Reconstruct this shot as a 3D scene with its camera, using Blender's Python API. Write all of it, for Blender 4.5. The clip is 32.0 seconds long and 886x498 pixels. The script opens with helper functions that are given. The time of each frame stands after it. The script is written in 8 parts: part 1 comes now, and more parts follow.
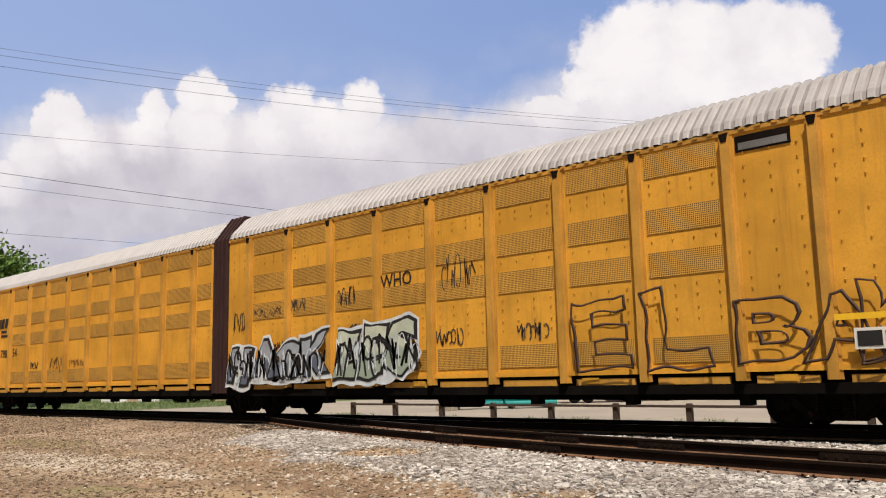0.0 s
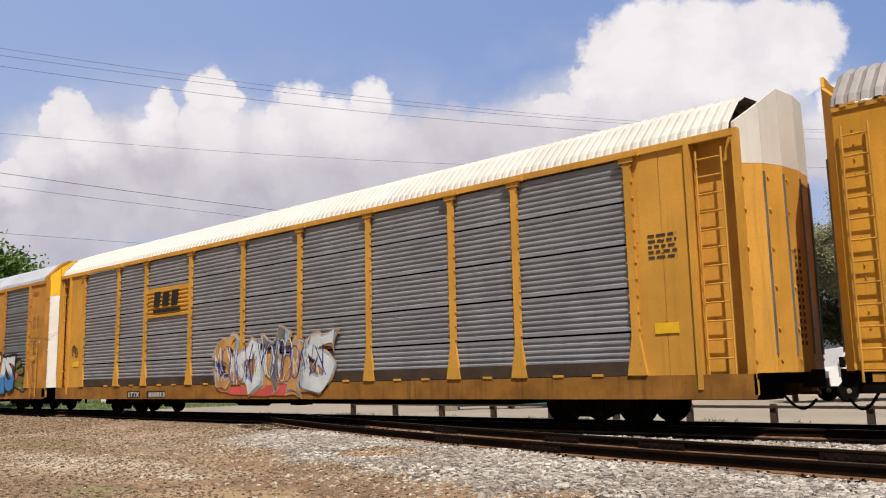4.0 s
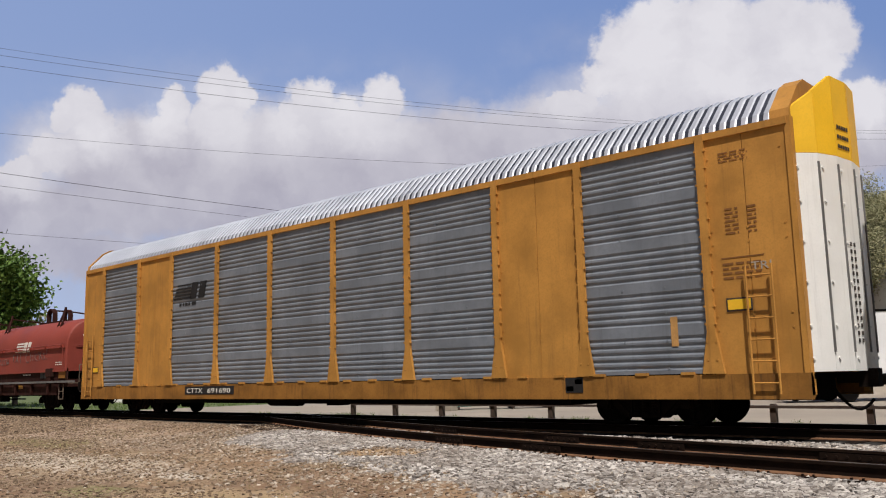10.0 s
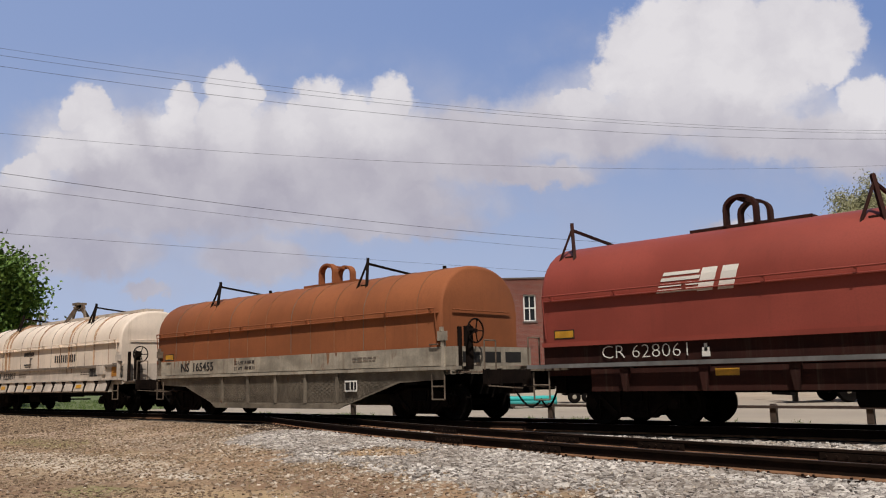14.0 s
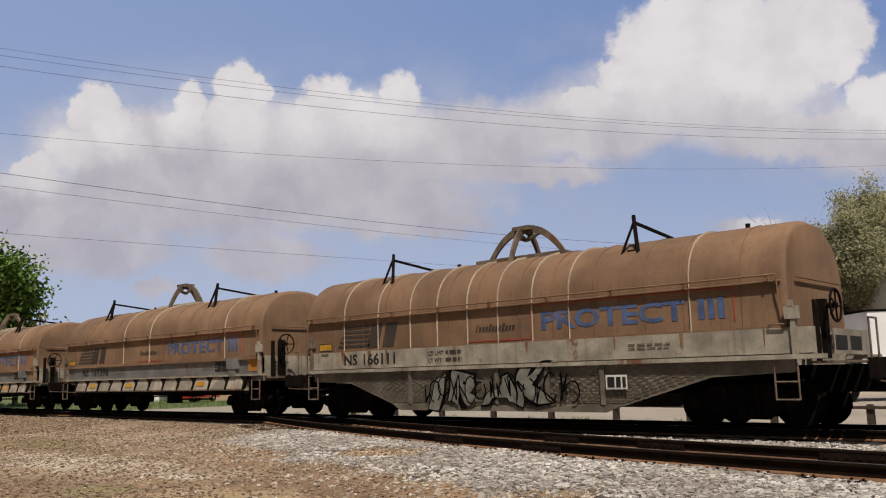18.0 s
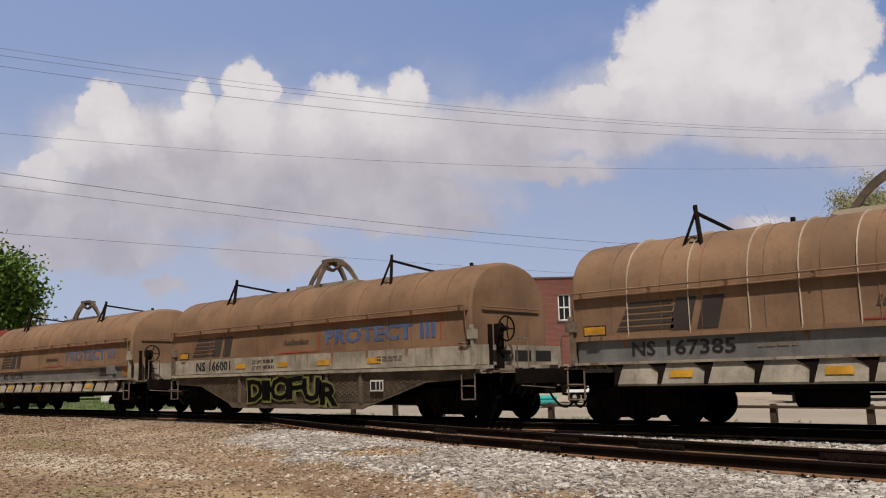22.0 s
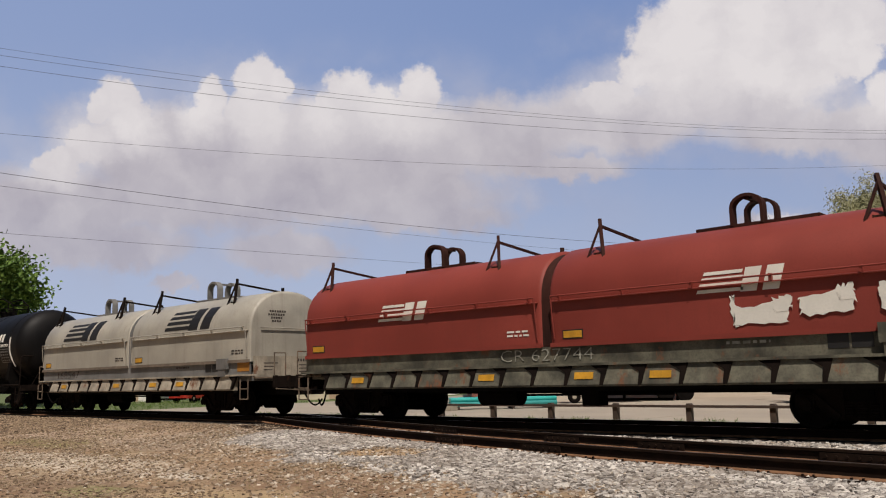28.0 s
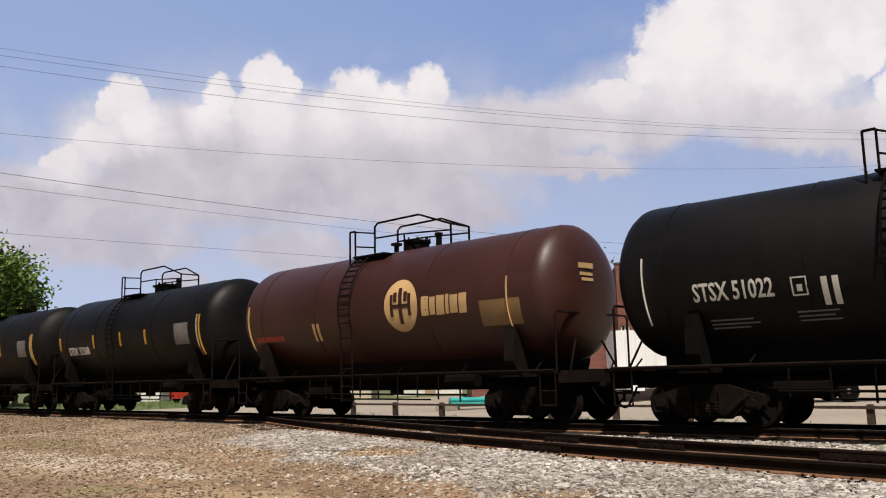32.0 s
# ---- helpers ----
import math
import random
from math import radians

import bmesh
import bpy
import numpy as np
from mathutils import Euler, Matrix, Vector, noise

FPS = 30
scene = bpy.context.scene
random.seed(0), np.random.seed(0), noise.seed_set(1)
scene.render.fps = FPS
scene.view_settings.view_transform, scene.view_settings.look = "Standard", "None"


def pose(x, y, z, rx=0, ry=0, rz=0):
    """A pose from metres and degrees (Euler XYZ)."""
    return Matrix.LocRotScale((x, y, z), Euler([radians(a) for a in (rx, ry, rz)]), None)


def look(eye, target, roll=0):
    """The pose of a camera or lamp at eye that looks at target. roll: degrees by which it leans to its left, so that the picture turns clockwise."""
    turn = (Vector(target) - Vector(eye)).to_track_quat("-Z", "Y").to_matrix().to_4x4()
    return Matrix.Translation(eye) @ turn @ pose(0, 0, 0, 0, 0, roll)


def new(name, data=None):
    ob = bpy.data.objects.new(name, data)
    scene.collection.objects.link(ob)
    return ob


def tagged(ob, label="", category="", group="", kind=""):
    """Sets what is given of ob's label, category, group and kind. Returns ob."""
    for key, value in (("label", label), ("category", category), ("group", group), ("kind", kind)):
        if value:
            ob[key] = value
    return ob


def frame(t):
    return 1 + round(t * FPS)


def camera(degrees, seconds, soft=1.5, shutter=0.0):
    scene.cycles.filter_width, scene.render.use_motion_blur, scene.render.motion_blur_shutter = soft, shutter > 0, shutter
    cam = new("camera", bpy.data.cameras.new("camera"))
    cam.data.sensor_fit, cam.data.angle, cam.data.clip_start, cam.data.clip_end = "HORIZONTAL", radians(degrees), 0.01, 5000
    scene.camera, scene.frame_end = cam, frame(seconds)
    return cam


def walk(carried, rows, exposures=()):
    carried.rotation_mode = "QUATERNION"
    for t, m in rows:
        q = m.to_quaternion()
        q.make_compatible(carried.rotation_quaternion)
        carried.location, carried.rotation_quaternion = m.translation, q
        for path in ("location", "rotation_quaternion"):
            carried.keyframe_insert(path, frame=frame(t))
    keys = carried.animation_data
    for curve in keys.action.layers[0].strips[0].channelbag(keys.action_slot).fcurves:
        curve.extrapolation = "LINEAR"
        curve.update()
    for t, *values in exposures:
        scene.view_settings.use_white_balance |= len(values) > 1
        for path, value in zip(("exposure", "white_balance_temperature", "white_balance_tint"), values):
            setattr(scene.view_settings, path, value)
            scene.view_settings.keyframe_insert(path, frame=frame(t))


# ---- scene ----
# Metres; x runs along the main track in the train's direction, y away from the camera, z up from the rail top.
EYE = Vector((0.0, -16.18, 1.007))
YAW, PITCH, ROLL = radians(42.70), radians(8.635), -1.256
AHEAD = Vector((-math.sin(YAW) * math.cos(PITCH), math.cos(YAW) * math.cos(PITCH), math.sin(PITCH)))
STAND = look(EYE, EYE + AHEAD, ROLL)
cam = camera(55.0, 32.0, soft=1.1)
walk(cam, [(0.0, STAND), (32.0, STAND)], exposures=[(0.0, 0.18, 6550, 10), (4.0, 0.11, 6500, 10), (6.5, -0.02, 6250, 11), (9.0, -0.11, 6200, 11), (13.0, -0.15, 6250, 11), (15.5, -0.17, 6500, 10), (28.0, -0.18, 6550, 11), (30.5, -0.16, 6550, 11), (32.0, 0.08, 6550, 11)])

# distance run by the train, every two seconds
RUN = [0.0, 19.6, 39.25, 58.98, 78.84, 98.77, 118.7, 138.61, 158.48, 178.33, 198.13, 218.11, 238.47, 258.96, 279.32, 299.86, 320.88]

# ---- light ----
SUN_DIR = Vector((0.38, -0.345, 0.86)).normalized()
world = bpy.data.worlds.new("sky")
scene.world = world
world.use_nodes = True
wn = world.node_tree
sky = wn.nodes.new("ShaderNodeTexSky")
sky.sky_type = "NISHITA"
sky.sun_disc = False
sky.sun_elevation = math.asin(SUN_DIR.z)
sky.sun_rotation = math.atan2(SUN_DIR.x, SUN_DIR.y)
sky.air_density, sky.dust_density, sky.ozone_density = 1.3, 2.2, 1.6
wn.nodes["Background"].inputs["Strength"].default_value = 0.035
wn.links.new(sky.outputs[0], wn.nodes["Background"].inputs["Color"])
sun = new("sun", bpy.data.lights.new("sun", "SUN"))
sun.data.energy, sun.data.angle, sun.data.color = 4.8, radians(0.6), (1.0, 0.925, 0.835)
sun.matrix_world = look((0, -30, 60), Vector((0, -30, 60)) - SUN_DIR)


# ---- materials ----
def nd(nt, kind, **sets):
    n = nt.nodes.new(kind)
    for key, value in sets.items():
        if key in n.inputs:
            n.inputs[key].default_value = value
    return n


def mixed(nt, fac, a, b, blend="MIX"):
    """A colour mix; fac, a and b are sockets or values."""
    m = nt.nodes.new("ShaderNodeMix")
    m.data_type, m.blend_type = "RGBA", blend
    for sock, value in ((m.inputs[0], fac), (m.inputs[6], a), (m.inputs[7], b)):
        if isinstance(value, bpy.types.NodeSocket):
            nt.links.new(value, sock)
        else:
            sock.default_value = value if not isinstance(value, tuple) else (*value[:3], 1)
    return m.outputs[2]


def maths(nt, op, a, b=0.0, c=0.0, clamp=False):
    m = nt.nodes.new("ShaderNodeMath")
    m.operation, m.use_clamp = op, clamp
    for sock, value in zip(m.inputs, (a, b, c)):
        if isinstance(value, bpy.types.NodeSocket):
            nt.links.new(value, sock)
        else:
            sock.default_value = value
    return m.outputs[0]


def steps(nt, value, lo, hi, a=0.0, b=1.0):
    m = nt.nodes.new("ShaderNodeMapRange")
    m.interpolation_type = "SMOOTHSTEP"
    nt.links.new(value, m.inputs[0])
    for n, v in zip((1, 2, 3, 4), (lo, hi, a, b)):
        m.inputs[n].default_value = v
    return m.outputs[0]


def coords(nt, scale=(1, 1, 1), shuffle=True):
    tc = nt.nodes.new("ShaderNodeTexCoord")
    mp = nt.nodes.new("ShaderNodeMapping")
    mp.inputs["Scale"].default_value = scale
    if shuffle:
        info = nt.nodes.new("ShaderNodeObjectInfo")
        off = nt.nodes.new("ShaderNodeVectorMath")
        off.operation = "MULTIPLY_ADD"
        nt.links.new(info.outputs["Random"], off.inputs[0])
        off.inputs[1].default_value = (37, 53, 71)
        nt.links.new(tc.outputs["Object"], off.inputs[2])
        nt.links.new(off.outputs[0], mp.inputs[0])
    else:
        nt.links.new(tc.outputs["Object"], mp.inputs[0])
    return mp.outputs[0]


def noisy(nt, vec, scale, detail=4.0, rough=0.6):
    n = nd(nt, "ShaderNodeTexNoise", Scale=scale, Detail=detail, Roughness=rough)
    nt.links.new(vec, n.inputs["Vector"])
    return n.outputs["Fac"]


def surface(name, color, rough=0.6, metal=0.0, vary=0.2, scale=0.8, fine=25.0, bump=0.15, streak=0.0, grime=(0.09, 0.07, 0.05),
            rust=0.0, rust_color=(0.16, 0.065, 0.03), coat=0.0, dents=0.0, gloss=0.5):
    """A worn painted or bare surface: broad fading, fine grain, vertical run marks, rust patches, fine relief."""
    m = bpy.data.materials.new(name)
    m.use_nodes = True
    nt = m.node_tree
    bs = nt.nodes["Principled BSDF"]
    vec = coords(nt)
    broad = noisy(nt, vec, scale, 5.0)
    grain = noisy(nt, vec, fine, 3.0)
    lo = tuple(c * (1 - vary) for c in color)
    hi = tuple(min(1, c * (1 + vary)) for c in color)
    col = mixed(nt, steps(nt, broad, 0.3, 0.7), lo, hi)
    col = mixed(nt, maths(nt, "MULTIPLY", steps(nt, grain, 0.4, 0.75), 0.35), col, tuple(c * (1 - 1.3 * vary) for c in color))
    if streak:
        run = noisy(nt, coords(nt, (7, 7, 0.35)), 1.0, 6.0, 0.7)
        col = mixed(nt, maths(nt, "MULTIPLY", steps(nt, run, 0.5, 0.78), streak), col, grime)
    if rust:
        patch = noisy(nt, coords(nt, (1.2, 1.2, 0.8)), 1.3, 8.0, 0.72)
        col = mixed(nt, steps(nt, patch, 0.72 - 0.25 * rust, 0.80 - 0.2 * rust), col, rust_color)
    nt.links.new(col, bs.inputs["Base Color"])
    bs.inputs["Metallic"].default_value = metal
    bs.inputs["Specular IOR Level"].default_value = gloss
    nt.links.new(steps(nt, broad, 0.2, 0.8, max(0.05, rough - 0.12), min(1, rough + 0.12)), bs.inputs["Roughness"])
    if coat:
        bs.inputs["Coat Weight"].default_value = coat
    bp = nd(nt, "ShaderNodeBump", Strength=bump, Distance=0.01)
    height = grain
    if dents:
        height = maths(nt, "MULTIPLY_ADD", noisy(nt, vec, 1.7, 2.0), dents * 12, grain)
    nt.links.new(height, bp.inputs["Height"])
    nt.links.new(bp.outputs[0], bs.inputs["Normal"])
    return m


def perforated(name, color):
    """Painted sheet punched with rows of small holes."""
    m = surface(name, color, 0.65, vary=0.15, streak=0.25)
    nt = m.node_tree
    bs = nt.nodes["Principled BSDF"]
    vo = nd(nt, "ShaderNodeTexVoronoi", Scale=26.0, Randomness=0.0)
    vo.distance = "EUCLIDEAN"
    nt.links.new(coords(nt, (1.0, 0.0, 1.0), False), vo.inputs["Vector"])
    hole = steps(nt, vo.outputs["Distance"], 0.30, 0.36, 1.0, 0.0)
    was = bs.inputs["Base Color"].links[0].from_socket
    nt.links.new(mixed(nt, hole, was, (0.07, 0.035, 0.010)), bs.inputs["Base Color"])
    return m


YELLOW_A = surface("ochre_paint_old", (0.655, 0.318, 0.033), 0.6, gloss=0.3, vary=0.2, scale=0.5, streak=0.42, grime=(0.20, 0.10, 0.03), rust=0.16, dents=0.10)
YELLOW_POST = surface("ochre_rib_paint", (0.52, 0.26, 0.035), 0.6, vary=0.25, scale=0.7, streak=0.45, rust=0.3)
VENT_A = perforated("ochre_perforated_sheet", (0.58, 0.30, 0.04))
YELLOW_B = surface("golden_paint", (0.60, 0.305, 0.048), 0.6, gloss=0.3, vary=0.16, scale=0.5, streak=0.38, grime=(0.20, 0.10, 0.03), rust=0.12, dents=0.08)
YELLOW_C = surface("orange_ochre_paint", (0.485, 0.232, 0.046), 0.65, gloss=0.3, vary=0.2, scale=0.9, streak=0.40, grime=(0.17, 0.085, 0.03), rust=0.2, dents=0.08)
SILL_OCHRE = surface("stained_ochre_sill", (0.29, 0.132, 0.027), 0.75, gloss=0.2, vary=0.3, scale=1.2, streak=0.75, grime=(0.075, 0.038, 0.018), rust=0.4)
YELLOW_BRIGHT = surface("bright_yellow_paint", (0.85, 0.50, 0.02), 0.45, vary=0.1)
WHITE_DOOR = surface("white_door_paint", (0.80, 0.79, 0.75), 0.5, vary=0.06, streak=0.18, dents=0.1)
GALV = surface("galvanised_sheet", (0.165, 0.184, 0.208), 0.55, metal=0.2, vary=0.16, scale=1.2, fine=12.0, streak=0.42, grime=(0.075, 0.08, 0.085), bump=0.1)
GALV_BRIGHT = surface("clean_galvanised_sheet", (0.222, 0.242, 0.272), 0.5, metal=0.25, vary=0.16, scale=1.2, fine=12.0, streak=0.45, grime=(0.13, 0.135, 0.14), bump=0.1)
GALV_PALE = surface("galvanised_sheet_pale", (0.275, 0.28, 0.31), 0.6, metal=0.15, vary=0.12, scale=1.2, fine=8.0, streak=0.35, grime=(0.16, 0.155, 0.15))
ROOF_GALV = surface("bare_roof_sheet", (0.53, 0.55, 0.60), 0.38, metal=0.3, vary=0.08, scale=1.0, bump=0.03)
# near-black colour paints the shade between the bright roof ribs
ROOF_GAP_SHADE = surface("shaded_zinc_roof_gap", (0.045, 0.05, 0.07), 0.5, metal=0.3, vary=0.2, scale=1.0)
# darker copies of two roof paints, for shade in the rib recesses
ROOF_WHITE_SHADE = surface("shaded_white_roof_paint", (0.47, 0.445, 0.41), 0.6, vary=0.12)
ROOF_OLD_SHADE = surface("shaded_weathered_roof_sheet", (0.26, 0.235, 0.225), 0.7, vary=0.2)
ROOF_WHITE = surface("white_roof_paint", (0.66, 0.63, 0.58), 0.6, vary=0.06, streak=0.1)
ROOF_OLD = surface("weathered_roof_sheet", (0.40, 0.375, 0.36), 0.6, metal=0.1, vary=0.14, scale=1.0, streak=0.15)
BELLOWS = surface("brown_rubber_bellows", (0.045, 0.022, 0.02), 0.9, gloss=0.15, vary=0.2)
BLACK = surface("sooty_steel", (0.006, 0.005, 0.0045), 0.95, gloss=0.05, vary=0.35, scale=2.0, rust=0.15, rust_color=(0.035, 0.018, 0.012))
DARK_STEEL = surface("dark_rusty_steel", (0.010, 0.0065, 0.005), 0.95, gloss=0.08, vary=0.4, scale=2.5, rust=0.42, rust_color=(0.060, 0.026, 0.014))
WHEEL_STEEL = surface("wheel_steel", (0.008, 0.006, 0.005), 0.9, gloss=0.08, vary=0.3, scale=3.0)
# rust kept near-black, for the shade under the railhead
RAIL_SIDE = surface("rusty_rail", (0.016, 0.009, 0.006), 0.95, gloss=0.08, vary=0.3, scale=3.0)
# dusty rusty foot, lightened for the sunlight on its flange
RAIL_FOOT_LIT = surface("lit_dusty_rusty_rail_foot", (0.19, 0.10, 0.055), 0.95, gloss=0.1, vary=0.35, scale=5.0)
RAIL_TOP = surface("worn_rail_head", (0.15, 0.12, 0.10), 0.4, metal=0.7, vary=0.2, scale=4.0)
TIE = surface("creosoted_timber", (0.05, 0.034, 0.024), 0.95, gloss=0.1, vary=0.35, scale=2.0, fine=14.0, bump=0.4)
# darker copy of the tie timber, painted for shade under the train
TIE_SHADED = surface("train_shaded_timber", (0.014, 0.010, 0.008), 0.95, gloss=0.08, vary=0.35, scale=2.0, fine=14.0, bump=0.4)
RED_HOOD = surface("oxide_red_hood_paint", (0.25, 0.050, 0.034), 0.6, gloss=0.3, vary=0.14, scale=0.5, streak=0.22, grime=(0.12, 0.03, 0.02), dents=0.12)
RED_BRIGHT = surface("brick_red_hood_paint", (0.215, 0.037, 0.026), 0.6, gloss=0.3, vary=0.12, scale=0.5, streak=0.18, grime=(0.13, 0.03, 0.02), dents=0.12)
RED_FRAME = surface("dark_red_frame_paint", (0.034, 0.0115, 0.0085), 0.85, gloss=0.15, vary=0.3, scale=1.0, streak=0.4, rust=0.3)
ORANGE_HOOD = surface("faded_rust_orange_hood", (0.25, 0.085, 0.034), 0.75, gloss=0.2, vary=0.16, scale=0.5, streak=0.25, grime=(0.11, 0.04, 0.02), dents=0.12)
BELLY = surface("brown_grey_sill_sheet", (0.165, 0.138, 0.105), 0.8, vary=0.35, scale=1.6, streak=0.6, rust=0.45, gloss=0.2)
BROWN_HOOD = surface("weathered_brown_hood", (0.208, 0.125, 0.074), 0.8, gloss=0.2, vary=0.26, scale=0.7, streak=0.5, grime=(0.09, 0.05, 0.03), rust=0.22, rust_color=(0.16, 0.072, 0.034), dents=0.12)
BROWN_HOOD_B = surface("weathered_tan_hood", (0.226, 0.138, 0.083), 0.8, gloss=0.2, vary=0.24, scale=0.7, streak=0.48, grime=(0.10, 0.06, 0.035), rust=0.22, rust_color=(0.16, 0.072, 0.034), dents=0.12)
CREAM_HOOD = surface("cream_hood_paint", (0.71, 0.60, 0.49), 0.55, vary=0.12, scale=0.6, streak=0.45, grime=(0.30, 0.20, 0.11), rust=0.1, dents=0.1)
PALE_HOOD = surface("pale_grey_hood_paint", (0.56, 0.53, 0.45), 0.5, vary=0.12, scale=0.8, streak=0.34, grime=(0.3, 0.25, 0.18), dents=0.1)
GREY_HOOD = surface("grey_hood_paint", (0.34, 0.315, 0.265), 0.5, vary=0.14, scale=0.8, streak=0.42, grime=(0.16, 0.13, 0.1), dents=0.1)
SILL_GREY = surface("grey_sill_paint", (0.15, 0.146, 0.14), 0.65, vary=0.3, scale=1.3, streak=0.6, rust=0.42)
RUSTY_PALE = surface("rusty_pale_paint", (0.15, 0.115, 0.085), 0.8, vary=0.45, scale=3.0, streak=0.5, rust=0.6, gloss=0.2)
BELLY_DARK = surface("rusty_brown_sill_sheet", (0.115, 0.088, 0.062), 0.85, vary=0.4, scale=1.6, streak=0.6, rust=0.5, gloss=0.15)
SILL_CREAM = surface("dusty_cream_sill_paint", (0.50, 0.43, 0.36), 0.7, vary=0.22, scale=1.6, streak=0.6, grime=(0.17, 0.10, 0.055), rust=0.45)
SILL_PALE = surface("chalky_sill_paint", (0.315, 0.275, 0.215), 0.7, vary=0.34, scale=1.8, streak=0.75, grime=(0.13, 0.075, 0.04), rust=0.6)
SILL_GREEN = surface("mossy_grey_sill_paint", (0.105, 0.098, 0.07), 0.8, vary=0.6, scale=1.8, streak=0.7, rust=0.62)
MARKER = surface("amber_reflective_tape", (0.52, 0.26, 0.018), 0.5, vary=0.25, scale=3.0, streak=0.4)
AMBER_DULL = surface("dull_amber_paint", (0.34, 0.14, 0.015), 0.7, vary=0.25, streak=0.3)
RUST_RUN = surface("tan_rust_run", (0.42, 0.26, 0.15), 0.8, vary=0.3, scale=2.0)
SEAM = surface("grey_seam_sealer", (0.16, 0.125, 0.095), 0.8, vary=0.3, scale=3.0)
RUST_SEAM = surface("rusty_seam", (0.22, 0.11, 0.055), 0.85, vary=0.35, scale=3.0)
CHALK = surface("dull_chalk_marks", (0.19, 0.115, 0.10), 0.8, vary=0.4, scale=5.0)
STRAP = surface("pale_strap_streak", (0.52, 0.44, 0.34), 0.6, vary=0.2)
TANK_BLACK = surface("black_tank_paint", (0.0055, 0.0048, 0.005), 0.55, gloss=0.17, vary=0.3, scale=0.5, streak=0.15, grime=(0.03, 0.028, 0.025), dents=0.06)
TANK_BROWN = surface("maroon_brown_tank_paint", (0.046, 0.0155, 0.011), 0.45, gloss=0.35, vary=0.22, scale=0.5, streak=0.3, grime=(0.03, 0.015, 0.01), dents=0.06)
PAINT_BLACK = surface("black_lettering", (0.012, 0.011, 0.011), 0.6, vary=0.1)
PAINT_WHITE = surface("white_lettering", (0.72, 0.69, 0.62), 0.6, vary=0.1)
PAINT_CREAM = surface("cream_lettering", (0.55, 0.36, 0.16), 0.6, vary=0.2)
PAINT_BLUE = surface("faded_blue_lettering", (0.065, 0.105, 0.22), 0.65, vary=0.3, scale=3.0, rust=0.8, rust_color=(0.15, 0.095, 0.062))
PAINT_RED = surface("faded_red_line", (0.34, 0.05, 0.03), 0.65, vary=0.2)
PEN_BROWN = surface("brown_paint_pen", (0.05, 0.022, 0.012), 0.7, vary=0.3)
PAINT_STENCIL = surface("brown_stencil_paint", (0.24, 0.10, 0.022), 0.7, vary=0.3)
PAINT_FAINT = surface("faint_white_lettering", (0.30, 0.29, 0.24), 0.7, vary=0.4, scale=5.0)
PAINT_TRI = surface("dim_white_lettering", (0.42, 0.36, 0.28), 0.6, vary=0.2)
PAINT_DULL = surface("worn_dark_lettering", (0.045, 0.033, 0.027), 0.7, vary=0.3)
SPRAY_BLUE = surface("blue_spray_paint", (0.04, 0.045, 0.33), 0.5, vary=0.35, scale=2.5)
SPRAY_DEEP = surface("deep_blue_spray_paint", (0.018, 0.040, 0.27), 0.5, vary=0.4, scale=2.2)
PAINT_NAVY = surface("navy_outline_paint", (0.007, 0.010, 0.055), 0.5, vary=0.2)
SPRAY_ICE = surface("ice_blue_spray_paint", (0.34, 0.42, 0.55), 0.5, vary=0.3, scale=2.0)
SPRAY_PALE = surface("white_spray_paint", (0.62, 0.66, 0.68), 0.5, vary=0.15, scale=2.0)
SPRAY_FAINT = surface("faint_grey_spray_paint", (0.17, 0.16, 0.13), 0.7, vary=0.4, scale=3.0)
SPRAY_OLIVE = surface("olive_spray_paint", (0.15, 0.15, 0.04), 0.55, vary=0.3, scale=2.0)
SPRAY_LIME = surface("olive_green_spray_paint", (0.13, 0.14, 0.028), 0.55, vary=0.3, scale=2.0)
SPRAY_SALMON = surface("salmon_spray_paint", (0.62, 0.10, 0.09), 0.5, vary=0.2)
SPRAY_GOLD = surface("sandy_gold_spray_paint", (0.52, 0.28, 0.09), 0.5, vary=0.25, scale=2.0)


# ---- mesh helpers ----
def part(name, bm, material, parent, label="", smooth=False):
    """One mesh object under a thing or part, from a bmesh or a ready mesh."""
    if isinstance(bm, bmesh.types.BMesh):
        me = bpy.data.meshes.new(name)
        bmesh.ops.recalc_face_normals(bm, faces=bm.faces)
        bm.to_mesh(me)
        bm.free()
        if material is not None:
            me.materials.append(material)
        if smooth:
            me.polygons.foreach_set("use_smooth", [True] * len(me.polygons))
            me.set_sharp_from_angle(angle=radians(35))
    else:
        me = bm
    ob = new(name, me)
    if parent is not None:
        ob.parent = parent
    if label:
        ob["label"] = label
    return ob


def box(bm, x0, x1, y0, y1, z0, z1):
    v = [bm.verts.new((x, y, z)) for x in (x0, x1) for y in (y0, y1) for z in (z0, z1)]
    for f in ((0, 1, 3, 2), (4, 6, 7, 5), (0, 4, 5, 1), (2, 3, 7, 6), (0, 2, 6, 4), (1, 5, 7, 3)):
        bm.faces.new([v[i] for i in f])


def rod(bm, a, b, r, seg=6, r2=None):
    a, b = Vector(a), Vector(b)
    d = (b - a).normalized()
    u = d.orthogonal().normalized()
    w = d.cross(u)
    ra, rb = [], []
    for i in range(seg):
        t = 2 * math.pi * i / seg
        o = u * math.cos(t) + w * math.sin(t)
        ra.append(bm.verts.new(a + o * r))
        rb.append(bm.verts.new(b + o * (r if r2 is None else r2)))
    for i in range(seg):
        j = (i + 1) % seg
        bm.faces.new((ra[i], ra[j], rb[j], rb[i]))
    bm.faces.new(ra[::-1])
    bm.faces.new(rb)


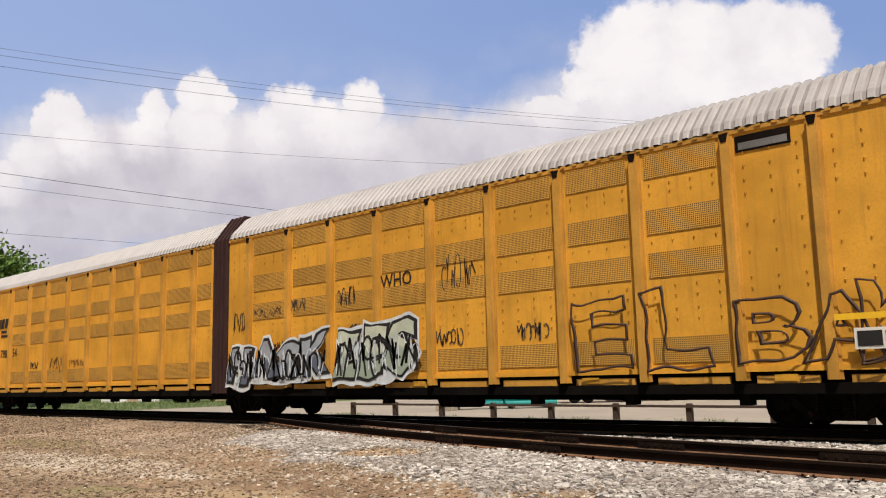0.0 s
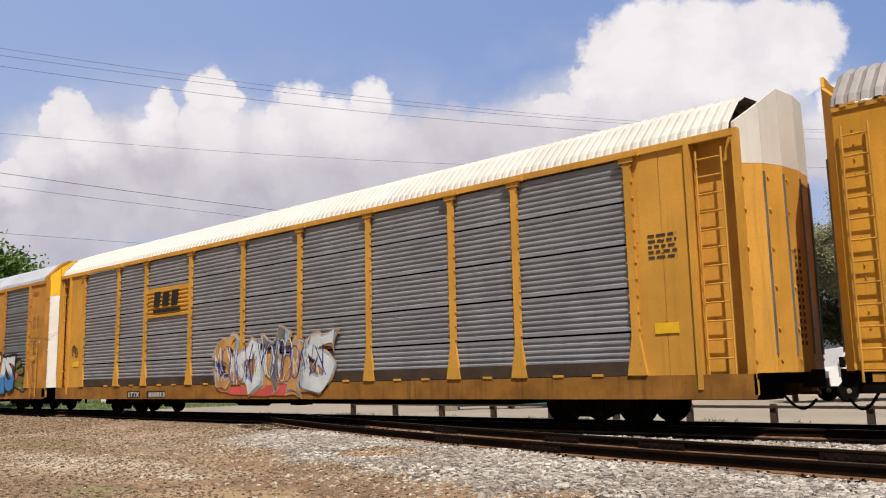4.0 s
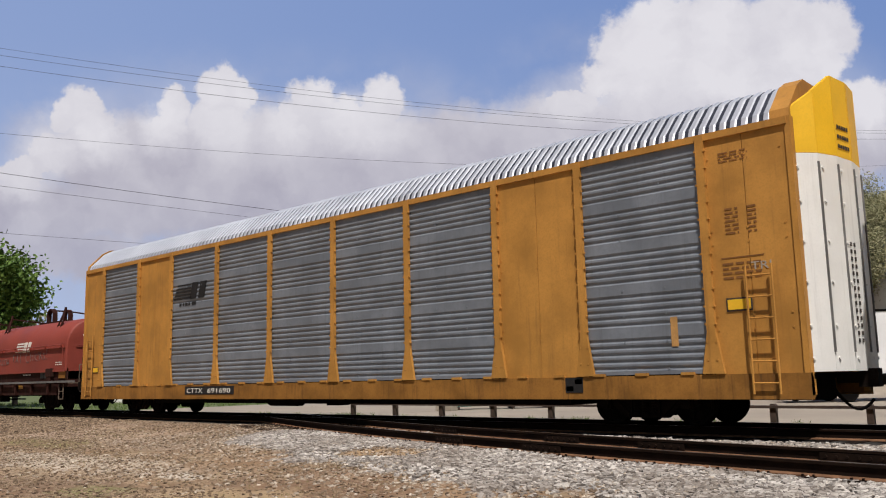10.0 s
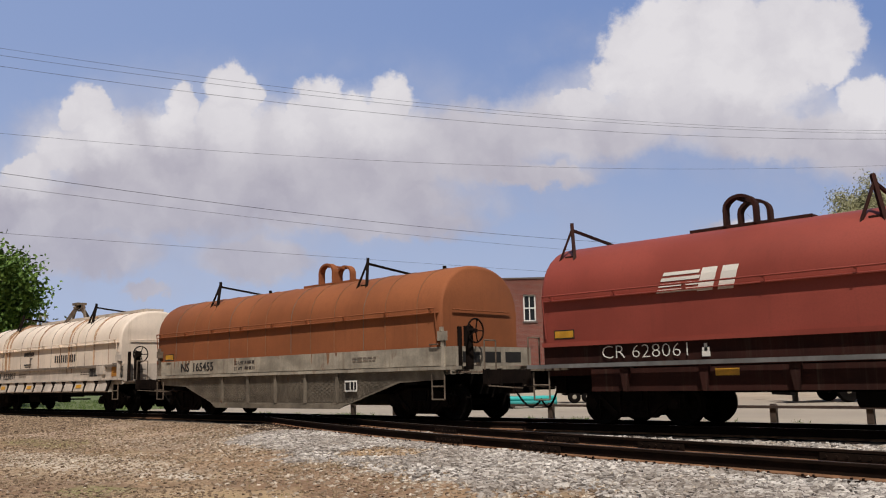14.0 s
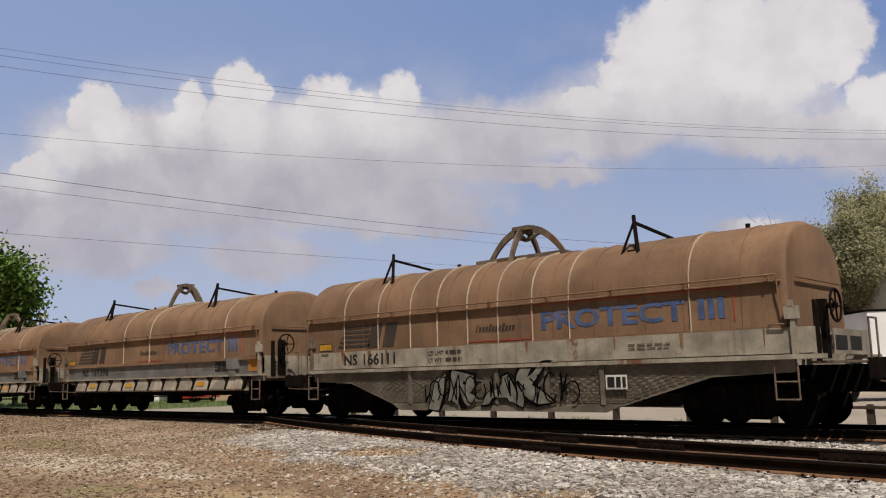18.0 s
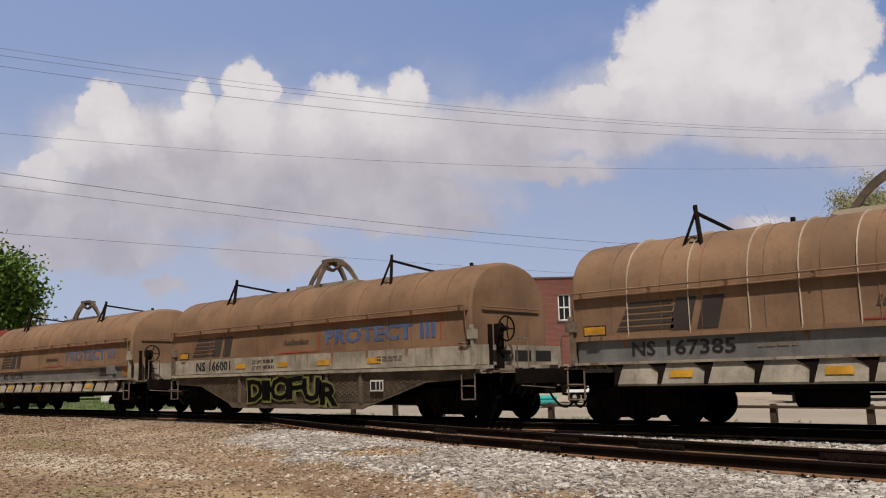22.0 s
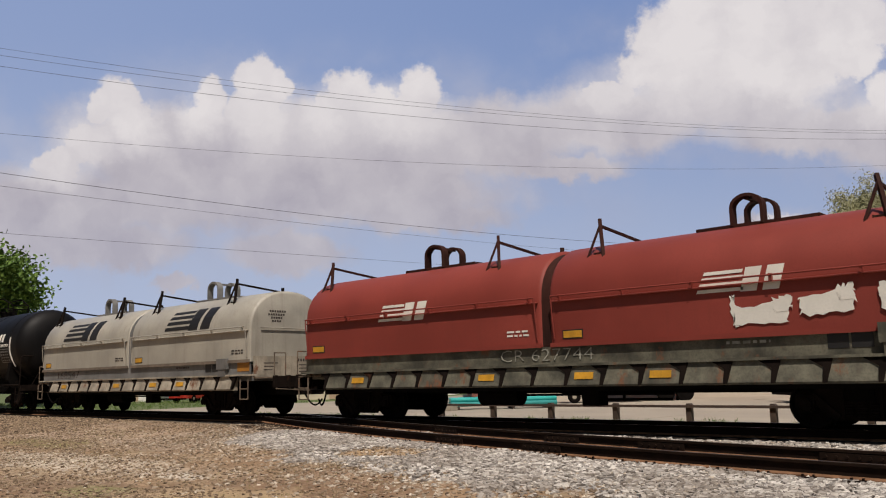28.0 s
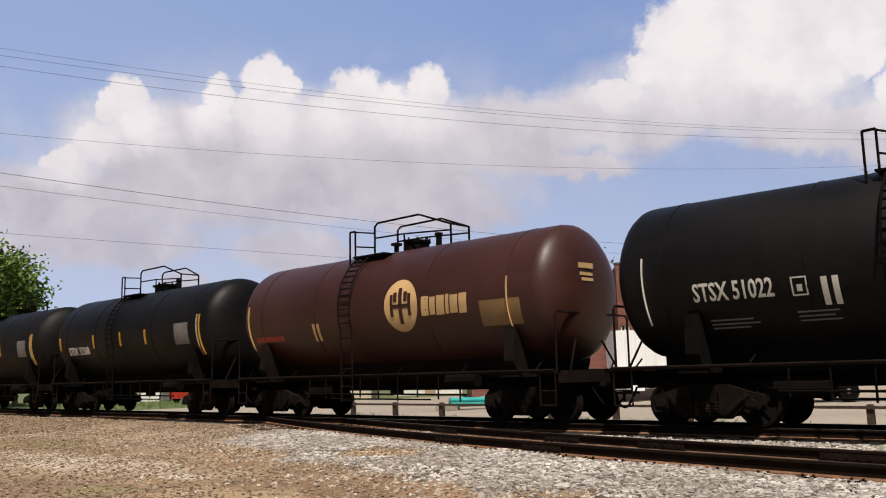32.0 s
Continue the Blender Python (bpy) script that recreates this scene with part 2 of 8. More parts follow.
def beam(bm, a, b, w, h, up=(0, 0, 1)):
    """A square bar from a to b, w wide and h deep."""
    a, b = Vector(a), Vector(b)
    d = (b - a).normalized()
    s = d.cross(Vector(up))
    s = s.normalized() if s.length > 1e-4 else Vector((1, 0, 0))
    t = s.cross(d)
    ring = [[bm.verts.new(p + s * (i * w / 2) + t * (j * h / 2)) for i, j in ((-1, -1), (1, -1), (1, 1), (-1, 1))] for p in (a, b)]
    for i in range(4):
        j = (i + 1) % 4
        bm.faces.new((ring[0][i], ring[0][j], ring[1][j], ring[1][i]))
    bm.faces.new(ring[0][::-1])
    bm.faces.new(ring[1])


def prism(bm, profile, x0, x1):
    """A closed (y, z) outline drawn out along x."""
    a = [bm.verts.new((x0, y, z)) for y, z in profile]
    b = [bm.verts.new((x1, y, z)) for y, z in profile]
    n = len(profile)
    for i in range(n):
        j = (i + 1) % n
        bm.faces.new((a[i], a[j], b[j], b[i]))
    bm.faces.new(a[::-1])
    bm.faces.new(b)


def slab(bm, outline, y0, y1):
    """A closed (x, z) outline given thickness along y."""
    a = [bm.verts.new((x, y0, z)) for x, z in outline]
    b = [bm.verts.new((x, y1, z)) for x, z in outline]
    n = len(outline)
    for i in range(n):
        j = (i + 1) % n
        bm.faces.new((a[i], a[j], b[j], b[i]))
    bm.faces.new(a[::-1])
    bm.faces.new(b)


def lathe(bm, profile, seg=20):
    """(radius, y) outline turned about the y axis."""
    rings = [[bm.verts.new((r * math.cos(2 * math.pi * i / seg), y, r * math.sin(2 * math.pi * i / seg))) for i in range(seg)] for r, y in profile]
    for p, q in zip(rings, rings[1:]):
        for i in range(seg):
            j = (i + 1) % seg
            bm.faces.new((p[i], p[j], q[j], q[i]))
    bm.faces.new(rings[0][::-1])
    bm.faces.new(rings[-1])


def shell(bm, stations):
    """A skin through closed rings of equal length, capped at both ends."""
    rings = [[bm.verts.new(p) for p in st] for st in stations]
    n = len(rings[0])
    for p, q in zip(rings, rings[1:]):
        for i in range(n):
            j = (i + 1) % n
            bm.faces.new((p[i], p[j], q[j], q[i]))
    bm.faces.new(rings[0][::-1])
    bm.faces.new(rings[-1])


def thing(name, label, category, group="", at=(0, 0, 0)):
    ob = new(name)
    ob.location = at
    return tagged(ob, label, category, group)


def lettering(text, height, material, parent, at, name="lettering", tilt=0.0, stretch=1.0, fat=0.0, depth=0.004, lean=0.0, label="", turn=0.0, width=0.0):
    """Painted characters that face -y, from their lower left corner."""
    cu = bpy.data.curves.new(name, "FONT")
    cu.body, cu.size, cu.extrude, cu.offset, cu.shear, cu.resolution_u = text, height / 0.69, depth, fat, lean, 2
    tmp = bpy.data.objects.new("tmp", cu)
    scene.collection.objects.link(tmp)
    me = bpy.data.meshes.new_from_object(tmp)
    bpy.data.objects.remove(tmp)
    me.materials.clear()
    me.materials.append(material)
    if width:
        xs_ = [v.co.x for v in me.vertices]
        lo_ = min(xs_)
        stretch = width / max(0.01, max(xs_) - lo_)
        me.transform(Matrix.Translation((-lo_, 0, 0)))
    me.transform(Matrix.Diagonal((stretch, 1, 1, 1)))
    ob = part(name, me, material, parent, label)
    ob.matrix_basis = pose(*at, 90, 0, turn) @ pose(0, 0, 0, 0, 0, tilt)
    return ob


def outline(text, height, material, parent, at, width, tilt=0.0, r=0.016, wild=0.13, name="outline_letter"):
    """The edge of a letter alone, as one drawn line."""
    cu = bpy.data.curves.new(name, "FONT")
    cu.body, cu.size, cu.fill_mode, cu.bevel_depth, cu.bevel_resolution, cu.resolution_u, cu.offset = text, height / 0.69, "NONE", r, 0, 3, 0.05
    tmp = bpy.data.objects.new("tmp", cu)
    scene.collection.objects.link(tmp)
    me = bpy.data.meshes.new_from_object(tmp)
    bpy.data.objects.remove(tmp)
    me.materials.clear()
    me.materials.append(material)
    lo = min(v.co.x for v in me.vertices)
    wide = max(v.co.x for v in me.vertices) - lo
    me.transform(Matrix.Diagonal((width / wide, 1, 0.3, 1)) @ Matrix.Translation((-lo, 0, 0)))
    ob = part(name, me, material, parent)
    ob.matrix_basis = pose(*at, 90, 0, 0) @ pose(0, 0, 0, 0, 0, tilt)
    return wobble(ob, wild)


def marks(rows, material, parent, at, name="mark", label="", lean=0.0, depth=0.006):
    """Flat painted blocks that face -y: rows of (x0, x1, z0, z1), slanted by lean."""
    bm = bmesh.new()
    for x0, x1, z0, z1 in rows:
        slab(bm, [(x0 + lean * z0, z0), (x1 + lean * z0, z0), (x1 + lean * z1, z1), (x0 + lean * z1, z1)], -depth, 0)
    ob = part(name, bm, material, parent, label)
    ob.location = at
    return ob


def stripe_logo(s, material, parent, at, bars=4, label="striped company emblem"):
    """A band of tapering bars that runs into two slanted blocks; s is its width."""
    bm = bmesh.new()
    h = 0.27 * s
    for i in range(bars):
        z, e = h * (i + 0.5) / bars, 0.29 * h / bars
        slab(bm, [(0.03 * i * s, z - e), (0.555 * s, z - e), (0.57 * s, z + e), (0.03 * i * s + 0.02 * s, z + e)], -0.006, 0)
    lean = 0.075 * s
    for x0, x1 in ((0.525, 0.71), (0.775, 0.96)):
        slab(bm, [(x0 * s, 0), (x1 * s, 0), (x1 * s + lean, h), (x0 * s + lean, h)], -0.006, 0)
    ob = part("emblem", bm, material, parent, label)
    ob.location = at
    return ob


def block_word(widths, h, material, parent, at, gap=0.25, lean=0.0, name="emblem", label=""):
    """A brand mark as plain solid shapes, one for each sign."""
    bm = bmesh.new()
    x = 0.0
    for n, w in enumerate(widths):
        lo, hi = (0.0, 1.0) if n % 3 == 0 else ((0.02, 0.94) if n % 3 == 1 else (-0.02, 0.98))
        slab(bm, [(x + lean * lo * h, lo * h), (x + w * 0.96 + lean * lo * h, lo * h), (x + w + lean * hi * h, hi * h), (x + w * 0.03 + lean * hi * h, hi * h)], -0.006, 0)
        x += w + gap * h * 0.35
    ob = part(name, bm, material, parent, label)
    ob.location = at
    return ob


def wrap(ob, z0, prof):
    """Bends a flat painted patch (its plane x-z, front at -y) over a side whose outline prof runs upward as (y, z); z0 is where its lower edge lies."""
    m = ob.matrix_basis.copy()
    at = m.translation.copy()
    m.translation = (0, 0, 0)
    bm = bmesh.new()
    bm.from_mesh(ob.data)
    bm.transform(m)
    lo, hi = min(v.co.z for v in bm.verts), max(v.co.z for v in bm.verts)
    n = max(1, int((hi - lo) / 0.09))
    for k in range(1, n):
        bmesh.ops.bisect_plane(bm, geom=bm.verts[:] + bm.edges[:] + bm.faces[:], plane_co=(0, 0, lo + (hi - lo) * k / n), plane_no=(0, 0, 1))
    arc = [0.0]
    for (a, b), (c, d) in zip(prof, prof[1:]):
        arc.append(arc[-1] + math.hypot(c - a, d - b))
    start = next(arc[i] + (arc[i + 1] - arc[i]) * (z0 - prof[i][1]) / (prof[i + 1][1] - prof[i][1]) for i in range(len(prof) - 1) if prof[i][1] <= z0 <= prof[i + 1][1])
    for v in bm.verts:
        q = min(max(start + v.co.z, 0.0), arc[-1] - 1e-4)
        i = max(j for j in range(len(arc) - 1) if arc[j] <= q)
        u = (q - arc[i]) / (arc[i + 1] - arc[i])
        (a, b), (c, d) = prof[i], prof[i + 1]
        ny, nz = -(d - b), (c - a)
        l = math.hypot(ny, nz)
        off = 0.004 - v.co.y
        v.co.y, v.co.z = a + (c - a) * u + off * ny / l, b + (d - b) * u + off * nz / l
    bm.to_mesh(ob.data)
    bm.free()
    ob.matrix_basis = Matrix.Translation((at.x, 0, 0))
    return ob


# ---- running gear, shared by all cars ----
def wheelset_mesh():
    bm = bmesh.new()
    r = 0.42
    for s in (-1, 1):
        lathe(bm, [(0.09, s * 0.66), (r + 0.025, s * 0.675), (r + 0.025, s * 0.70), (r, s * 0.71), (r - 0.01, s * 0.81), (r - 0.06, s * 0.815), (r - 0.09, s * 0.775), (0.15, s * 0.76), (0.12, s * 0.83), (0.07, s * 0.83)], 22)
        lathe(bm, [(0.075, s * 0.83), (0.075, s * 1.06)], 10)
    lathe(bm, [(0.085, -0.66), (0.085, 0.66)], 10)
    # spoke-like ribs on the plate, so that the turning shows
    for s in (-1, 1):
        for k in range(5):
            a = 2 * math.pi * k / 5
            rod(bm, (0.14 * math.cos(a), s * 0.79, 0.14 * math.sin(a)), (0.31 * math.cos(a), s * 0.79, 0.31 * math.sin(a)), 0.018, 4)
    me = bpy.data.meshes.new("wheelset")
    bmesh.ops.recalc_face_normals(bm, faces=bm.faces)
    bm.to_mesh(me)
    bm.free()
    me.materials.append(WHEEL_STEEL)
    return me


def side_frame_mesh():
    bm = bmesh.new()
    top = [(-1.10, 0.42), (-1.08, 0.60), (-0.80, 0.66), (-0.42, 0.78), (0.42, 0.78), (0.80, 0.66), (1.08, 0.60), (1.10, 0.42), (0.98, 0.33), (0.74, 0.40), (0.45, 0.16), (-0.45, 0.16), (-0.74, 0.40), (-0.98, 0.33)]
    slab(bm, top, -1.06, -0.93)
    for s in (-1, 1):  # journal boxes and the raised edges of the triangular windows
        box(bm, s * 0.89 - 0.13, s * 0.89 + 0.13, -1.12, -0.90, 0.34, 0.58)
        rod(bm, (s * 0.89, -1.17, 0.43), (s * 0.89, -1.05, 0.43), 0.10, 10)
        beam(bm, (s * 0.78, -1.09, 0.60), (s * 0.36, -1.09, 0.22), 0.05, 0.07)
        beam(bm, (s * 0.30, -1.09, 0.20), (s * 0.30, -1.09, 0.74), 0.05, 0.06)
    for x in (-0.2, 0.0, 0.2):  # coil springs
        for k in range(5):
            z = 0.22 + 0.055 * k
            rod(bm, (x, -1.075, z), (x, -1.075, z + 0.035), 0.075, 8)
    me = bpy.data.meshes.new("side_frame")
    bmesh.ops.recalc_face_normals(bm, faces=bm.faces)
    bm.to_mesh(me)
    bm.free()
    me.materials.append(DARK_STEEL)
    return me


def bolster_mesh():
    bm = bmesh.new()
    box(bm, -0.20, 0.20, -1.10, 1.10, 0.46, 0.72)
    rod(bm, (0, 0, 0.7), (0, 0, 0.86), 0.22, 12)
    for s in (-1, 1):
        box(bm, s * 0.46 - 0.04, s * 0.46 + 0.04, -0.85, 0.85, 0.28, 0.40)
        for y in (-0.74, 0.74):
            box(bm, s * 0.455 - 0.05, s * 0.455 + 0.05, y - 0.07, y + 0.07, 0.20, 0.55)
    me = bpy.data.meshes.new("bolster")
    bmesh.ops.recalc_face_normals(bm, faces=bm.faces)
    bm.to_mesh(me)
    bm.free()
    me.materials.append(BLACK)
    return me


WHEELSET, SIDE_FRAME, BOLSTER = wheelset_mesh(), side_frame_mesh(), bolster_mesh()
CARS, AXLES = [], []  # (thing, x at the start), (wheelset, place in its truck, x of its axle)


def truck(car, x):
    t = part("truck", BOLSTER, None, car)
    t.location.x = x
    part("side_frame", SIDE_FRAME, None, t)
    part("side_frame", SIDE_FRAME, None, t).rotation_euler.z = math.pi
    for dx in (-0.89, 0.89):
        w = part("wheelset", WHEELSET, None, t)
        w.location = (dx, 0, 0.42)
        AXLES.append((w, dx, CARS[-1][1] + x + dx))
    return t


def coupler(car, x, side, z=0.86):
    bm = bmesh.new()
    box(bm, min(x, x + side * 0.45), max(x, x + side * 0.45), -0.09, 0.09, z - 0.09, z + 0.09)
    box(bm, min(x + side * 0.4, x + side * 0.72), max(x + side * 0.4, x + side * 0.72), -0.17, 0.10, z - 0.16, z + 0.16)
    box(bm, min(x + side * 0.5, x + side * 0.66), max(x + side * 0.5, x + side * 0.66), 0.10, 0.20, z - 0.14, z + 0.14)
    part("coupler", bm, DARK_STEEL, car)
    bm = bmesh.new()
    rings = []
    for k in range(10):
        u = k / 9
        q = Vector((x + side * 0.62 * u, -0.35 + 0.2 * u, z - 0.12 - 0.42 * math.sin(math.pi * min(1, u * 0.8))))
        slope = math.atan2(-0.42 * math.pi * 0.8 * math.cos(math.pi * min(1, u * 0.8)), side * 0.62)
        rings.append([tuple(q + Vector((-math.sin(slope) * math.cos(w), math.sin(w), math.cos(slope) * math.cos(w))) * 0.026) for w in [math.pi * i / 3 for i in range(6)]])
    shell(bm, rings)
    part("air_hose", bm, BLACK, car)


def ladder(car, x, y, z0, z1, width, material, rungs, name="ladder", along="x"):
    bm = bmesh.new()
    for s in (-0.5, 0.5):
        a = (x + s * width, y, z0) if along == "x" else (x, y + s * width, z0)
        rod(bm, a, (a[0], a[1], z1), 0.022, 6)
    for k in range(rungs):
        z = z0 + (z1 - z0) * (k + 0.5) / rungs
        if along == "x":
            rod(bm, (x - width / 2, y, z), (x + width / 2, y, z), 0.016, 6)
        else:
            rod(bm, (x, y - width / 2, z), (x, y + width / 2, z), 0.016, 6)
    return part(name, bm, material, car)


def new_car(name, label, x0, group=""):
    car = thing(name, label, "railcar", group, (x0, 0, 0))
    CARS.append((car, x0))
    return car


def roof_skin(length, material, sheet=None, eave=5.38, half=1.55, crown=6.26, pitch=0.205, deep=0.05):
    """A roof of sheets with raised ribs across it; the sheets between the ribs can carry painted shade."""
    prof = [(-half, eave), (-half + 0.06, eave + 0.16), (-1.0, crown - 0.22), (-0.7, crown - 0.06), (0, crown), (0.7, crown - 0.06), (1.0, crown - 0.22), (half - 0.06, eave + 0.16), (half, eave)]
    xs, lift = [], []
    n = int(length / pitch)
    for i in range(n):
        for u, l in ((0.0, 0), (0.30, 0), (0.44, 1), (0.86, 1)):
            xs.append(-length / 2 + (i + u) * length / n)
            lift.append(l)
    xs.append(length / 2)
    lift.append(0)
    verts, faces, k = [], [], len(prof)
    for x, l in zip(xs, lift):
        for y, z in prof:
            d = Vector((y * 0.5, z - eave + 0.3)).normalized()
            verts.append((x, y + d.x * deep * l, z + d.y * deep * l))
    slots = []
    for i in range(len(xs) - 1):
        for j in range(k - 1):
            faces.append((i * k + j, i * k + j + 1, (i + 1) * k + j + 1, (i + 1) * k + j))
            # valleys and one rib flank get the darker sheet as painted shade
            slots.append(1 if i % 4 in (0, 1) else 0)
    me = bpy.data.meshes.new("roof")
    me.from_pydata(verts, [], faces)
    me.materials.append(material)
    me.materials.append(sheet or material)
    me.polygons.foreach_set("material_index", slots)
    return me


def corrugated(width, z0, z1, material, pitch=0.17, deep=0.05, flat=0.05, group=0, bolts=0):
    """A sheet with level ribs, facing -y, its front at y = 0, with a plain rim; group leaves a wider plain band after so many ribs."""
    bm = bmesh.new()
    prof = [(0.0, z0), (0.0, z0 + flat)]
    z, k = z0 + flat, 0
    while z + pitch < z1 - flat:
        prof += [(0.0, z + 0.25 * pitch), (deep * 0.7, z + 0.48 * pitch), (deep * 0.7, z + 0.62 * pitch), (0.0, z + 0.95 * pitch)]
        z += pitch
        k += 1
        if group and k % group == 0:
            z += 0.17
    prof += [(0.0, z1), (0.07, z1), (0.07, z0)]
    prism(bm, prof, -width / 2, width / 2)
    if bolts:
        for i in range(bolts):
            zz = z0 + 0.12 + (z1 - z0 - 0.24) * i / max(1, bolts - 1)
            for x in (-width * 0.49, -width * 0.17, width * 0.17, width * 0.49):
                box(bm, x - 0.014, x + 0.014, -0.016, 0.0, zz - 0.014, zz + 0.014)
    me = bpy.data.meshes.new("side_panel")
    bmesh.ops.recalc_face_normals(bm, faces=bm.faces)
    bm.to_mesh(me)
    bm.free()
    me.materials.append(material)
    return me


# ---- motor-vehicle carriers ----
def on_side(name, me, car, x, side, y=1.56, label=""):
    """Hangs a shared sheet on the near (-1) or far (+1) side of a car."""
    ob = part(name, me, None, car, label)
    ob.location = (x, side * y, 0)
    ob.rotation_euler.z = 0 if side < 0 else math.pi
    return ob


def mesh_of(name, material, build, smooth=False):
    bm = bmesh.new()
    build(bm)
    me = bpy.data.meshes.new(name)
    bmesh.ops.recalc_face_normals(bm, faces=bm.faces)
    bm.to_mesh(me)
    bm.free()
    me.materials.append(material)
    return me


def post_mesh(material, z0=0.98, z1=5.36, w=0.16, foot=0.42):
    def build(bm):
        slab(bm, [(-w / 2, z1), (-w / 2, z0 + 0.75), (-foot / 2, z0), (foot / 2, z0), (w / 2, z0 + 0.75), (w / 2, z1)], -0.05, 0.02)
        for k in range(13):
            z = z0 + 0.25 + k * 0.32
            for s in (-1, 1):
                rod(bm, (s * w * 0.55, -0.06, z), (s * w * 0.55, 0.0, z), 0.022, 5)
    return mesh_of("post", material, build)


def flat_panel(width, z0, z1, material, seams=1, name="blank_panel"):
    def build(bm):
        n = seams + 1
        for i in range(n):
            a, b = -width / 2 + width * i / n, -width / 2 + width * (i + 1) / n
            box(bm, a + 0.006, b - 0.006, 0.0, 0.06, z0, z1)
        box(bm, -width / 2, width / 2, 0.02, 0.07, z0, z1)
        for i in range(n + 1):
            x = -width / 2 + 0.12 + (width - 0.24) * i / n
            for z in (1.75, 2.0, 3.3, 3.55, 4.9):
                rod(bm, (x, -0.012, z), (x, 0.02, z), 0.022, 6)
    return mesh_of(name, material, build)


def rack_frame(car, half, sill_material, x_trucks, z_sill=0.53):
    for s in (-1, 1):
        bm = bmesh.new()
        prism(bm, [(s * 1.52, z_sill), (s * 1.60, z_sill), (s * 1.60, 0.97), (s * 1.50, 0.97), (s * 1.46, 0.80), (s * 1.46, z_sill + 0.04)], -half, half)
        part("side_sill", bm, sill_material, car)
    bm = bmesh.new()
    box(bm, -half + 0.3, half - 0.3, -0.45, 0.45, 0.48, 0.95)
    box(bm, -half, half, -1.45, 1.45, 0.86, 0.96)
    # black fill between the trucks, for underframe parts lost in shade
    box(bm, -8.5, 8.5, -1.30, 1.30, 0.40, 0.62)
    for i in range(9):
        x = -half + 1.5 + i * (2 * half - 3) / 8
        box(bm, x - 0.06, x + 0.06, -1.4, 1.4, 0.62, 0.86)
    part("underframe", bm, BLACK, car)
    bm = bmesh.new()
    rod(bm, (-2.6, -0.75, 0.5), (-1.2, -0.75, 0.5), 0.20, 12)
    box(bm, 0.2, 0.7, -0.95, -0.55, 0.34, 0.62)
    rod(bm, (-1.2, -0.75, 0.5), (0.2, -0.75, 0.5), 0.03, 6)
    part("brake_gear", bm, BLACK, car)
    for x in x_trucks:
        truck(car, x)


def reflector(car, x, z, y=-1.606, w=0.42, material=None, h=0.11):
    marks([(0, w, 0, h)], material or MARKER, car, (x, y, z), "reflector", "amber reflective marker strip")


def end_doors(car, x, side, low, high):
    """Folding end doors: upright panels that bow outward; the paint changes at their upper quarter."""
    plan = [(0.04, -1.50), (0.36, -1.12), (0.52, -0.62), (0.58, -0.03), (0.58, 0.03), (0.52, 0.62), (0.36, 1.12), (0.04, 1.50)]
    roofline = lambda y: 6.24 - max(0.0, abs(y) - 0.75) * 0.95
    for mat, z0, z1 in ((low, 0.98, 4.75), (high, 4.755, 6.24)):
        for (a, ya), (b, yb) in zip(plan, plan[1:]):
            bm = bmesh.new()
            va, vb = [], []
            g = 0.012
            for xx, yy, out in ((a, ya + g, va), (b, yb - g, vb)):
                for d in (0.0, -0.06):
                    out += [bm.verts.new((x + side * (xx + d), yy, z0)), bm.verts.new((x + side * (xx + d), yy, max(z0 + 0.01, min(z1, roofline(yy)))))]
            for f in ((va[0], vb[0], vb[1], va[1]), (va[2], va[3], vb[3], vb[2]), (va[1], vb[1], vb[3], va[3]), (va[0], va[2], vb[2], vb[0]), (va[0], va[1], va[3], va[2]), (vb[0], vb[2], vb[3], vb[1])):
                bm.faces.new(f)
            if z0 < 2 and abs(yb - ya) > 0.2:
                for z in (1.2, 1.75, 2.5, 3.2, 3.9, 4.5):
                    q = Vector((x + side * (a * 0.8 + b * 0.2), ya * 0.8 + yb * 0.2, z))
                    rod(bm, q, q + Vector((side * 0.025, 0.012 * (1 if ya > 0 else -1), 0)), 0.028, 6)
            door = part("end_door", bm, mat, car)
            if -1.0 < ya < -0.5 and (z0 < 2 or high is YELLOW_BRIGHT):
                bm = bmesh.new()
                rows = [(u, z) for u in (0.30, 0.55) for z in [1.5 + 0.13 * k for k in range(14)]] if z0 < 2 else [(0.12 + 0.16 * k, z) for k in range(5) for z in (4.95, 5.13, 5.31)]
                for u, z in rows:
                    p = Vector((x + side * (a + (b - a) * u + 0.012), ya + (yb - ya) * u, z))
                    q = Vector((x + side * (a + (b - a) * (u + 0.11) + 0.012), ya + (yb - ya) * (u + 0.11), z))
                    beam(bm, p, q, 0.006, 0.07)
                part("stencil_text", bm, PAINT_DULL, door)
            if z0 < 2 and abs(ya) < 1.3 and abs(yb - ya) > 0.2:
                bm = bmesh.new()
                box(bm, x + side * a - 0.025, x + side * a + 0.025, ya - 0.02, ya + 0.02, 1.3, 4.6)
                part("door_seal", bm, SILL_GREY, door)


GREY_TALL = {}


